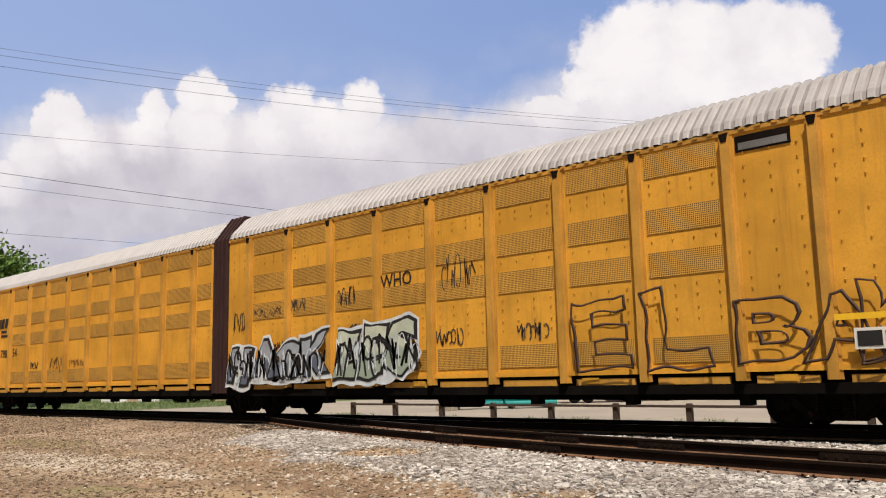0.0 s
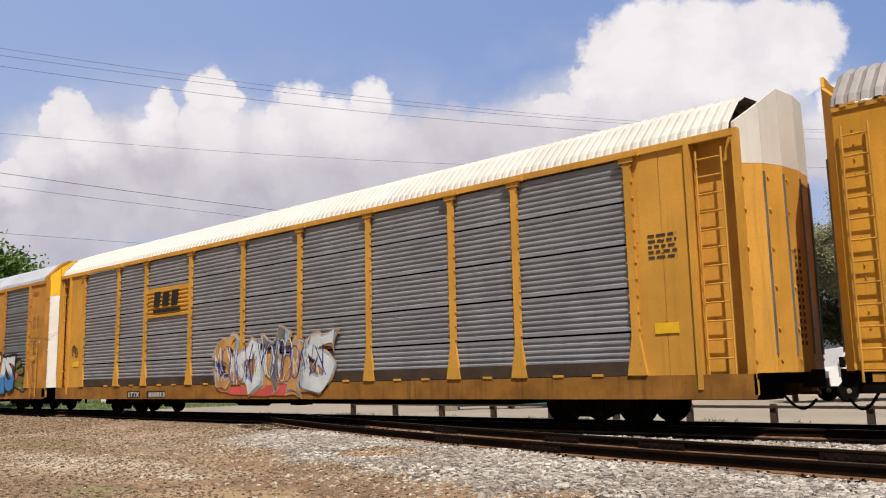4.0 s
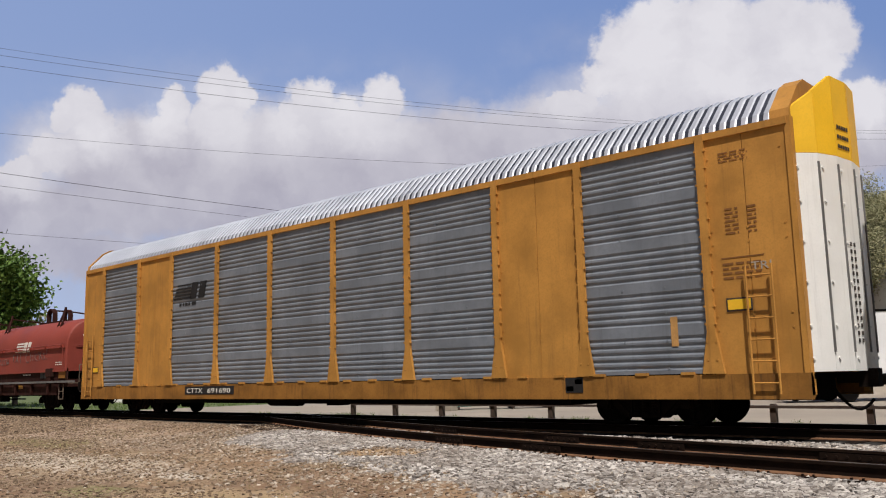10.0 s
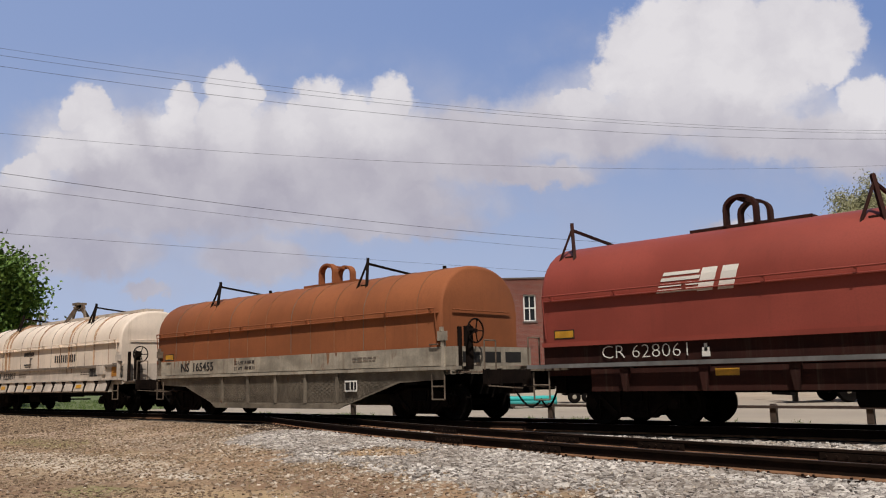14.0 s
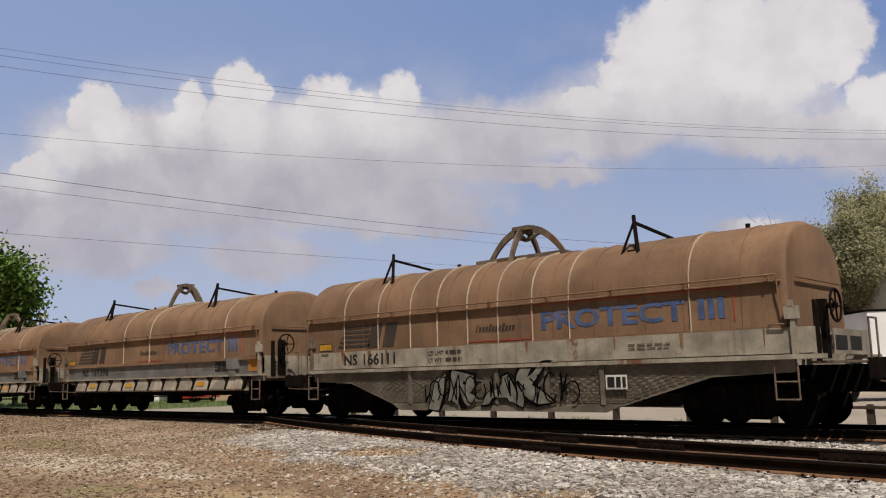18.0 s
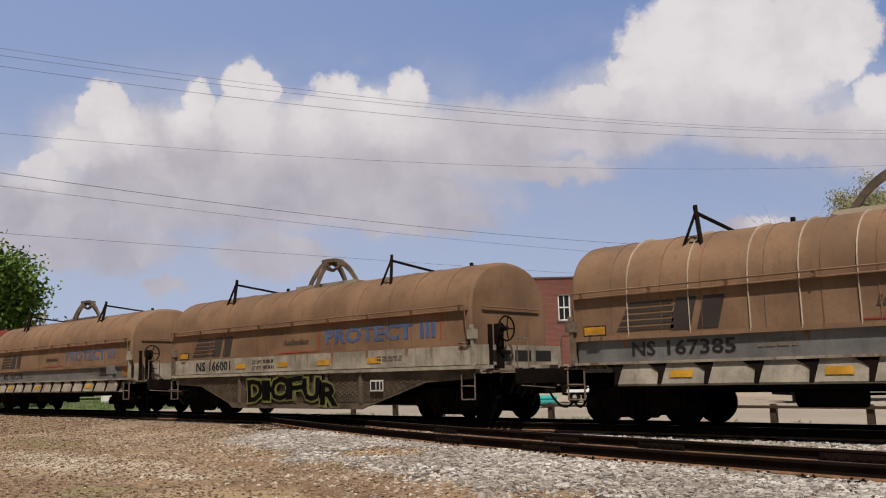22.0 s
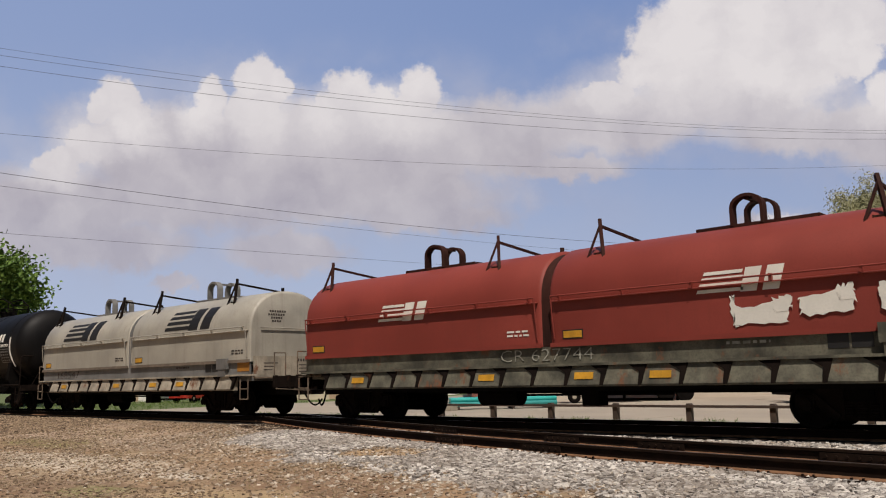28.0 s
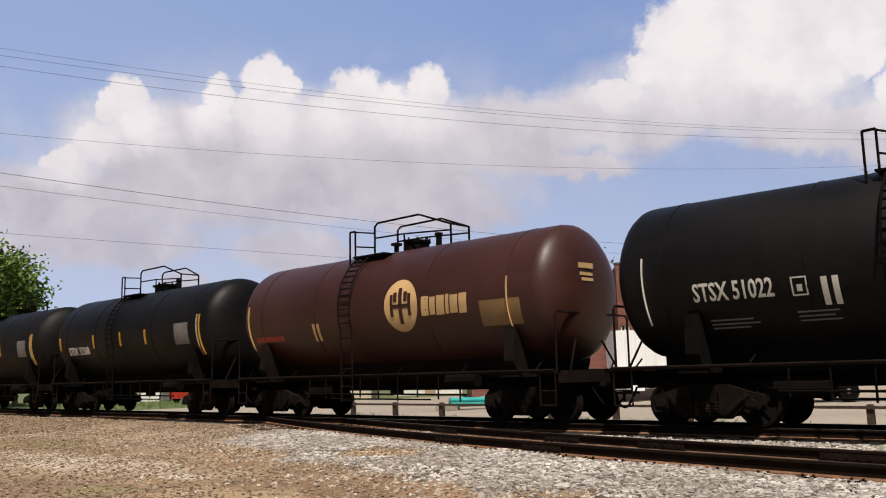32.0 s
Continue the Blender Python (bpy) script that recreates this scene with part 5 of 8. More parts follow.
def red_sill(car, xr, xf, hood_r, hood_f, trough):
    for s in (-1, 1):
        bm = bmesh.new()
        box(bm, hood_r, hood_f, s * 1.36 - 0.03, s * 1.36 + 0.03, 1.15, 1.74)
        part("trough_side", bm, trough, car)
        bm = bmesh.new()
        prism(bm, [(s * 1.30, 0.68), (s * 1.44, 0.68), (s * 1.44, 1.12), (s * 1.30, 1.12)], xr + 1.6, xf - 1.9)
        part("side_sill", bm, trough, car)
    bm = bmesh.new()
    box(bm, hood_r, hood_f, -1.3, 1.3, 1.0, 1.3)
    part("trough_floor", bm, trough, car)
    bm = bmesh.new()
    for s in (-1, 1):
        box(bm, xr + 0.1, xf - 0.1, s * 1.56 - 0.035, s * 1.56 + 0.035, 1.16, 1.24)
    part("side_pipe", bm, SILL_GREY, car, "grey painted running pipe")
    st = mesh_of("stake", trough, lambda bm: slab(bm, [(-0.09, 1.14), (0.12, 1.14), (0.05, 0.68), (-0.02, 0.68)], -0.1, 0.0))
    for s in (-1, 1):
        for k in range(9):
            on_side("stake", st, car, xr + 2.4 + (xf - xr - 5.0) * k / 8, s, 1.44)
    for k in (1, 3, 6):
        marks([(0, 0.45, 0, 0.13)], MARKER, car, (xr + 2.6 + (xf - xr - 5.0) * k / 8, -1.446, 0.95), "reflector", "amber reflective marker")


def coil_base(car, xr, xf, trucks):
    bm = bmesh.new()
    box(bm, xr + 0.1, xf - 0.1, -0.35, 0.35, 0.62, 1.1)
    for x in trucks:
        box(bm, x - 0.22, x + 0.22, -1.42, 1.42, 0.86, 1.16)
    for k in range(5):
        x = trucks[1] + 1.4 + (trucks[0] - trucks[1] - 2.8) * k / 4
        box(bm, x - 0.08, x + 0.08, -1.35, 1.35, 0.74, 1.1)
    part("underframe", bm, BLACK, car)
    bm = bmesh.new()
    rod(bm, (-2.2, -0.95, 0.58), (-1.1, -0.95, 0.58), 0.21, 12)
    rod(bm, (-1.1, -0.95, 0.60), (2.6, -0.95, 0.62), 0.025, 6)
    box(bm, 0.6, 1.0, -1.1, -0.75, 0.38, 0.74)
    rod(bm, (1.0, -0.9, 0.5), (2.4, -0.6, 0.5), 0.03, 6)
    part("brake_gear", bm, BLACK, car)
    for x in trucks:
        truck(car, x)


def small_boxes(car, hood_f, face):
    """Window-like openings, a hinge bracket and the amber end patch near the front of the trough."""
    marks([(0, 0.34, 0, 0.30), (0.38, 0.72, 0, 0.30)], PAINT_BLACK, car, (hood_f - 2.45, -1.412, 1.36), "opening", "dark openings in the trough side")
    bm = bmesh.new()
    box(bm, hood_f - 1.62, hood_f - 1.12, -1.56, -1.40, 1.42, 1.74)
    box(bm, hood_f - 1.56, hood_f - 1.18, -1.54, -1.40, 1.20, 1.42)
    part("hinge_bracket", bm, face, car)
    marks([(0, 0.62, 0, 0.36)], AMBER_DULL, car, (hood_f - 0.68, -1.414, 1.34), "reflector", "amber painted patch")


def corner_fittings(car, half, face):
    """Posts and latch boxes at the corners of the hood, with a grab iron beside them."""
    for s in (-1, 1):
        x = s * (half + 0.02)
        bm = bmesh.new()
        box(bm, x - 0.045, x + 0.045, -1.55, -1.46, 1.22, 1.98)
        box(bm, x - 0.13, x + 0.10, -1.57, -1.46, 1.88, 2.10)
        box(bm, x - 0.05, x + 0.02, -1.58, -1.50, 2.10, 2.20)
        part("corner_post", bm, RUSTY_PALE if s < 0 else face, car)
        bm = bmesh.new()
        u = x - s * 0.42
        for a, b in (((u, -1.46, 1.80), (u, -1.54, 1.80)), ((u, -1.54, 1.80), (u + 0.28, -1.54, 1.80)), ((u + 0.28, -1.54, 1.80), (u + 0.28, -1.46, 1.80))):
            rod(bm, a, b, 0.016, 5)
        part("grab_iron", bm, RUSTY_PALE, car)


def coil_car(x0, label, material, hood_label, sill, number, face=None, trough=None, half=6.47, top=3.76, bracket=None, arch=True, straps=(), pad=None, brake=True, code_bars=True):
    car = new_car("coil_car", label, x0, "train")
    xr, xf, trucks = -half - 0.38, half + 1.18, (5.3, -5.4)
    face, trough = face or SILL_PALE, trough or SILL_GREY
    coil_base(car, xr, xf, trucks)
    coil_ends(car, xr, xf, face)
    if sill == "belly":
        belly_sill(car, xr, xf, -half, half, face, trough)
    else:
        stake_sill(car, xr, xf, -half, half, 0.95, face, trough, (1, 4, 9))
        small_boxes(car, half, trough)
    h = hood(car, -half - (0.32 if sill == "belly" else 0.07), half - (0.08 if sill == "belly" else 0.0), material, hood_label, top=top)
    br = bracket or DARK_STEEL
    for x in (-3.92, 3.2):
        stack_bracket(h, x, br, top + 0.36, top - 0.62)
    if arch:
        arch_lifter(h, -0.25, top, RUSTY_PALE, pad, material is CREAM_HOOD)
    else:
        loop_lifter(h, 0.9, top, material)
    rod_bm = bmesh.new()
    for x in (-2.4, 5.2):
        rod(rod_bm, (x, 0, top - 0.05), (x, 0, top + 0.12), 0.05, 8)
    part("crown_lug", rod_bm, br, h)
    for x in straps:
        bm = bmesh.new()
        ring = hood_ring(0, -0.012, 1.72, 2.6, top)
        for (p, q) in zip(ring, ring[1:]):
            if q[1] < 0.6:
                beam(bm, (x, p[1] * 1.002, p[2]), (x, q[1] * 1.002, q[2]), 0.05, 0.012, (1, 0, 0))
        part("seam_strap", bm, STRAP, h, "pale seam with worn paint")
    for k in range(12):  # weld seams of the hood sheets
        x = -half + 0.9 + k * (2 * half - 1.8) / 11 + 0.11 * math.sin(k * 2.3)
        bm = bmesh.new()
        ring = hood_ring(0, -0.004, 1.72, 2.6, top)
        for (p, q) in zip(ring, ring[1:]):
            if q[1] < 0.9:
                beam(bm, (x, p[1], p[2]), (x, q[1], q[2]), 0.022, 0.010, (1, 0, 0))
        part("hood_seam", bm, RUST_SEAM if k % 3 else SEAM, h)
    hand_brake(car, half + 0.55, -0.95, 2.1)
    corner_fittings(car, half, face if sill != "belly" else trough)
    if sill == "belly":
        bm = bmesh.new()
        box(bm, half + 0.24, half + 0.30, -1.38, 1.38, 1.28, 1.74)
        plate_ = part("trough_end", bm, trough, car)
        for u in (-1.15, -0.35, 0.45):
            bm = bmesh.new()
            box(bm, half + 0.296, half + 0.304, u, u + 0.62, 1.36, 1.62)
            part("opening", bm, PAINT_BLACK, plate_)
        lettering("LD LMT", 0.10, PAINT_DULL, car, (-half + 4.35, -1.496, 1.55), "stencil_text", width=0.48)
        lettering("LT WT", 0.10, PAINT_DULL, car, (-half + 4.35, -1.496, 1.38), "stencil_text", width=0.42)
    # number on the sill band
    z = 1.40 if sill == "belly" else 1.36
    y = -1.496 if sill == "belly" else -1.414
    x = -half + 1.3
    if code_bars:
        lettering("CR" if material is CREAM_HOOD else "NS", 0.26, PAINT_BLACK, car, (x, y, z), "number", width=0.5, fat=0.006)
        x += 0.75
    lettering(number, 0.26, PAINT_BLACK, car, (x, y, z), "number", width=1.15 if sill == "belly" else 1.35, fat=0.006)
    rng = random.Random(int(-x0))
    for k in range(9):  # rust that ran down from the hood's foot
        u, w, d = rng.uniform(-half + 0.3, half - 0.4), rng.uniform(0.03, 0.13), rng.uniform(0.10, 0.36)
        bm = bmesh.new()
        slab(bm, [(u, 1.735), (u + w, 1.735), (u + w * 0.8, 1.735 - d * 0.6), (u + w * 0.55, 1.735 - d), (u + w * 0.25, 1.735 - d * 0.7)], y + 0.001, y + 0.006)
        part("rust_run", bm, RUST_SEAM, car)
    data_lines(car, x + (2.85 if sill == "belly" else 1.75), z + 0.17, 0.5 if sill == "belly" else 0.7, 2, PAINT_DULL if sill == "belly" else SEAM, y, 0.08 if sill == "belly" else 0.045)
    lab = marks([(-0.025, 0.505, -0.025, 0.185)], PAINT_BLACK, car, (-half + 0.25, -1.452, 1.80), "label_plate", "amber label with a dark rim")
    marks([(0, 0.48, 0, 0.16)], MARKER, lab, (0, -0.006, 0), "label_face")
    data_lines(car, half - 3.2, z + 0.15, 0.9, 2, SEAM, y, 0.035)
    return car, h


def old_brand(car, half, top=3.76, y=-1.454, protect=True, dark=None):
    stripe_logo(2.2, dark or PAINT_DULL, car, (-half + 1.0, y, 1.82), 5, "worn dark striped emblem")
    if protect:
        marks([(k * 0.095, k * 0.095 + 0.06, 0, 0.11 if k % 4 else 0.16) for k in range(12)], PAINT_DULL, car, (-half + 5.8, y, 2.02), "script_mark", "worn dark script mark", 0.3)
        word = lettering("PROTECT III", 0.36, PAINT_BLUE, car, (1.18, y, 1.99), "lettering", width=4.08, fat=0.014, label="faded blue block lettering")
        marks([(0.9, 5.45, 2.5, 2.525), (0.9, 0.925, 1.82, 2.5), (5.43, 5.455, 1.9, 2.5), (-0.9, 0.9, 1.80, 1.825)], PAINT_RED, car, (0, y, 0), "red_outline")


STRAPS = (-5.2, -3.9, -2.75, -1.85, -0.9, 0.0, 0.95, 1.9, 4.6)
car7, h7 = coil_car(-158.7, "single-hood coil car with a faded orange hood and pale sill", ORANGE_HOOD, "faded rust-orange arched hood", "belly", "165455", BELLY, SILL_PALE, top=3.78, arch=False)
car8, h8 = coil_car(-174.62, "single-hood coil car with a cream hood and grey sill", CREAM_HOOD, "cream arched hood streaked with rust", "stake", "623897", SILL_CREAM, SILL_CREAM, top=3.74, pad=CREAM_HOOD, straps=(-4.3, 2.95), code_bars=True)
block_word([0.115] * 10, 0.30, PAINT_BLACK, car8, (0.97, -1.454, 1.95), 0.75, label="dark block shapes of a product mark")
block_word([0.13] * 7, 0.17, PAINT_DULL, car8, (-2.13, -1.456, 2.30), 0.3, 0.2, label="small dark block shapes")
marks([(0, 0.75, 0, 0.05), (0.1, 0.75, -0.08, -0.04), (0.62, 0.68, 0.05, 0.3), (0.68, 0.85, 0.25, 0.3)], PAINT_BLACK, car8, (-2.1, -1.456, 1.92), "emblem")
bm = bmesh.new()
box(bm, -3.2, 6.2, -0.36, 0.36, 3.70, 3.83)
part("crown_plate", bm, SILL_CREAM, h8)
for x, w in ((-4.0, 0.14), (-3.72, 0.07), (-0.62, 0.07), (2.3, 0.10), (4.4, 0.06)):
    bm = bmesh.new()
    ring = hood_ring(0, -0.006, 1.72, 2.6, 3.74)
    for i, (p, q) in enumerate(zip(ring, ring[1:])):
        if q[1] < 0.2:
            ww = w * (1 + 0.3 * math.sin(i * 1.7 + x))
            beam(bm, (x, p[1], p[2]), (x, q[1], q[2]), ww, 0.006, (1, 0, 0))
    part("rust_run", bm, RUST_RUN, h8, "tan rust run on the cream paint")
car9, h9 = coil_car(-190.3, "single-hood coil car with a weathered brown hood and sprayed sill", BROWN_HOOD, "weathered brown arched hood", "belly", "166111", BELLY, SILL_PALE, straps=STRAPS)
old_brand(car9, 6.47)
graffiti(car9, "IRAK", -2.1, 1.45, 0.40, 0.66, [SPRAY_FAINT], BLACK, -1.53, 0.05, 0.2, "faded grey sprayed letters with black edges", 1.8, None, 0.3)
scrawl(car9, -2.3, 0.40, 4.4, 0.7, BLACK, -1.545, 91, 16, 0.016)
car10, h10 = coil_car(-205.72, "single-hood coil car with a weathered brown hood and stake sill", BROWN_HOOD_B, "weathered brown arched hood", "stake", "167398", pad=STRAP, straps=(-1.85, 0.0, 4.6))
old_brand(car10, 6.47)
car11, h11 = coil_car(-221.6, "single-hood coil car with pale seams down its brown hood", BROWN_HOOD_B, "brown hood with worn pale seams", "stake", "167385", straps=STRAPS, pad=STRAP)
old_brand(car11, 6.47)
car12, h12 = coil_car(-237.27, "single-hood coil car with a brown hood and green sprayed letters", BROWN_HOOD, "weathered brown arched hood", "belly", "166001", BELLY_DARK, SILL_PALE, pad=SILL_PALE)
old_brand(car12, 6.47)
graffiti(car12, "DICFUR", -2.3, 1.75, 0.46, 0.56, [BLACK], SPRAY_OLIVE, -1.53, 0.022, 0.0, "dark sprayed letters with olive rims", 4.0, None, 0.06)
for x in (-2.95, -0.9, 0.9, 2.9):
    marks([(0, 0.5, 0, 0.14)], MARKER, car12, (x, -1.496, 1.42), "reflector", "amber reflective marker")
for c, x in ((car12, 3.05), (car9, 2.75), (car7, 3.0)):
    plate = marks([(0, 0.48, 0, 0.28)], PAINT_WHITE, c, (x, -1.53, 0.72), "data_plate", "white plate with dark fields")
    marks([(0.04, 0.2, 0.04, 0.24), (0.24, 0.34, 0.04, 0.24), (0.38, 0.45, 0.04, 0.24)], PAINT_BLACK, plate, (0, -0.008, 0), "dark_field")
car13, h13 = coil_car(-253.3, "single-hood coil car with a tan hood and grey stake sill", BROWN_HOOD_B, "weathered tan arched hood", "stake", "167296", straps=())
old_brand(car13, 6.47)


def twin_coil_car(x0, label, half, mats, labels, sill, number, face, trough, emblem, number_paint, top=3.80, bracket=None, code=True):
    """A coil car under two hoods, front hood first in mats."""
    car = new_car("coil_car", label, x0, "train")
    xr, xf, trucks = -half - 0.42, half + 1.15, (half - 2.1, -half + 1.9)
    coil_base(car, xr, xf, trucks)
    coil_ends(car, xr, xf, face)
    if sill == "red":
        red_sill(car, xr, xf, -half, half, trough)
        small_boxes(car, half, trough)
    else:
        stake_sill(car, xr, xf, -half, half, 0.86, face, trough, (1, 6, 9, 11))
        small_boxes(car, half, trough)
    out = []
    bm = bmesh.new()
    shell(bm, [hood_ring(x, 0.07, 1.62, 2.6, top) for x in (-0.12, 0.12)])
    # joint band in a darker paint, for the shade between the hoods
    part("hood_joint", bm, RED_FRAME if mats[1] in (RED_HOOD, RED_BRIGHT) else SILL_GREY, car, smooth=True)
    for k, (a, b) in enumerate(((0.10, half), (-half, -0.10))):
        h = hood(car, a, b, mats[k], labels[k], top=top, base=1.62)
        mid, w = (a + b) / 2, b - a
        br = bracket or DARK_STEEL
        stack_bracket(h, a + (1.0 if k == 0 else 0.5), br, top + 0.36, top - 0.62)
        stack_bracket(h, b - 1.58, br, top + 0.36, top - 0.62)
        loop_lifter(h, mid - 0.05, top, RED_FRAME if mats[k] in (RED_HOOD, RED_BRIGHT) else SILL_GREY)
        bm = bmesh.new()
        rod(bm, (b - 0.05 * w, 0, top - 0.05), (b - 0.05 * w, 0, top + 0.13), 0.05, 8)
        part("crown_lug", bm, br, h)
        if emblem[k]:
            wrap(stripe_logo(emblem[k][0], emblem[k][1], h, (emblem[k][2], 0, 0), 4), emblem[k][3], hood_side(top, 1.62))
        lab = marks([(-0.025, 0.475, -0.025, 0.165)], PAINT_BLACK, h, (a + 0.35, -1.452, 1.78), "label_plate", "amber label with a dark rim")
        marks([(0, 0.45, 0, 0.14)], MARKER, lab, (0, -0.006, 0), "label_face")
        data_lines(h, b - 0.95, 1.95, 0.6, 2, PAINT_WHITE if mats[k] in (RED_HOOD, RED_BRIGHT) else PAINT_DULL, -1.455, 0.04)
        if k == 0:
            bm = bmesh.new()
            for i, (u, v) in enumerate(((-0.75, -0.05), (-0.80, -0.10), (-0.70, -0.20), (-0.66, -0.25))):
                for c in range(int((v - u) / 0.09)):
                    box(bm, b - 0.002, b + 0.006, u + c * 0.09, u + c * 0.09 + 0.06, 3.12 - 0.10 * i, 3.18 - 0.10 * i)
            part("end_text", bm, PAINT_WHITE if mats[k] in (RED_HOOD, RED_BRIGHT) else PAINT_DULL, h)
        out.append(h)
    if sill == "red" or trough is SILL_GREEN:
        hand_brake(car, half + 0.5)
    if code:
        lettering(number, 0.26, number_paint, car, (-half + 1.45 if len(number) != 9 or half > 8.2 else -1.27, -1.42, 1.32), "number", width=1.85 if half != 8.15 else 2.4, fat=-0.008)
    data_lines(car, half - 4.2, 1.5, 0.8, 1, number_paint, -1.42, 0.05)
    return car, out


car6, h6 = twin_coil_car(-141.1, "twin-hood coil car painted oxide red with a grey running pipe", 8.3, (RED_HOOD, RED_HOOD), ("oxide red arched hood", "oxide red arched hood"), "red", "CR 628061", SILL_GREY, RED_FRAME,
                         ((1.6, PAINT_WHITE, 3.2, 2.48), (1.6, PAINT_WHITE, -5.56, 2.50)), PAINT_WHITE, bracket=RED_FRAME)
marks([(0, 0.16, 0, 0.1), (0.05, 0.11, 0.1, 0.24), (0.01, 0.15, 0.1, 0.17)], PAINT_WHITE, car6, (-4.72, -1.42, 1.3), "placard")
wobble(lettering("FAT", 0.42, CHALK, car6, (3.0, -1.465, 2.0), "chalk_tag", 2, 1.25, -0.012, width=1.0), 0.16)
wobble(lettering("ChicKs!", 0.40, CHALK, car6, (4.35, -1.465, 2.06), "chalk_tag", 3, 1.25, -0.012, width=2.2), 0.16)
scrawl(car6, 0.4, 1.95, 2.3, 0.35, CHALK, -1.465, 31, 11, 0.010)
car14, h14 = twin_coil_car(-270.55, "twin-hood coil car with one red and one pale hood", 8.25, (RED_BRIGHT, PALE_HOOD), ("brick-red hood with white sprayed tags", "pale grey hood"), "red", "CR 628538", SILL_GREY, RED_FRAME,
                           ((1.6, PAINT_WHITE, 3.0, 2.2), (2.85, PAINT_BLACK, -5.95, 2.68)), PAINT_TRI, bracket=RED_FRAME)
for n, (x, z, w, h) in enumerate(((0.3, 1.9, 2.0, 0.75), (3.9, 1.95, 2.4, 0.9), (6.6, 2.2, 0.7, 0.5))):
    scrawl(h14[0], x, z, w, h, PAINT_WHITE, -1.475, 40 + n, 9, 0.016)
car15, h15 = twin_coil_car(-290.0, "twin-hood coil car with brick-red hoods and a mossy sill", 8.15, (RED_BRIGHT, RED_BRIGHT), ("brick-red arched hood", "brick-red arched hood"), "stake", "CR 627744", SILL_GREEN, SILL_GREEN,
                           ((1.6, PAINT_WHITE, 3.45, 2.42), (1.65, PAINT_WHITE, -5.2, 2.42)), PAINT_FAINT, bracket=RED_FRAME)
for n, (x, z, w, h) in enumerate(((4.15, 2.08, 0.10, 0.55), (4.62, 1.98, 0.95, 0.34), (5.02, 2.14, 0.30, 0.22), (5.75, 2.10, 0.85, 0.34), (6.08, 2.24, 0.26, 0.26), (6.85, 2.16, 0.50, 0.46), (7.50, 2.22, 0.66, 0.44))):
    smear(h15[0], x, z, w, h, PAINT_WHITE, -1.462 - 0.004 * n, 20 + n)
car16, h16 = twin_coil_car(-308.15, "twin-hood coil car with grey hoods and pale stake sill", 7.35, (GREY_HOOD, GREY_HOOD), ("grey arched hood", "grey arched hood"), "stake", "168547", SILL_PALE, SILL_GREY,
                           ((2.85, PAINT_BLACK, 2.36, 2.72), (2.95, PAINT_BLACK, -5.5, 2.72)), PAINT_DULL, bracket=DARK_STEEL)


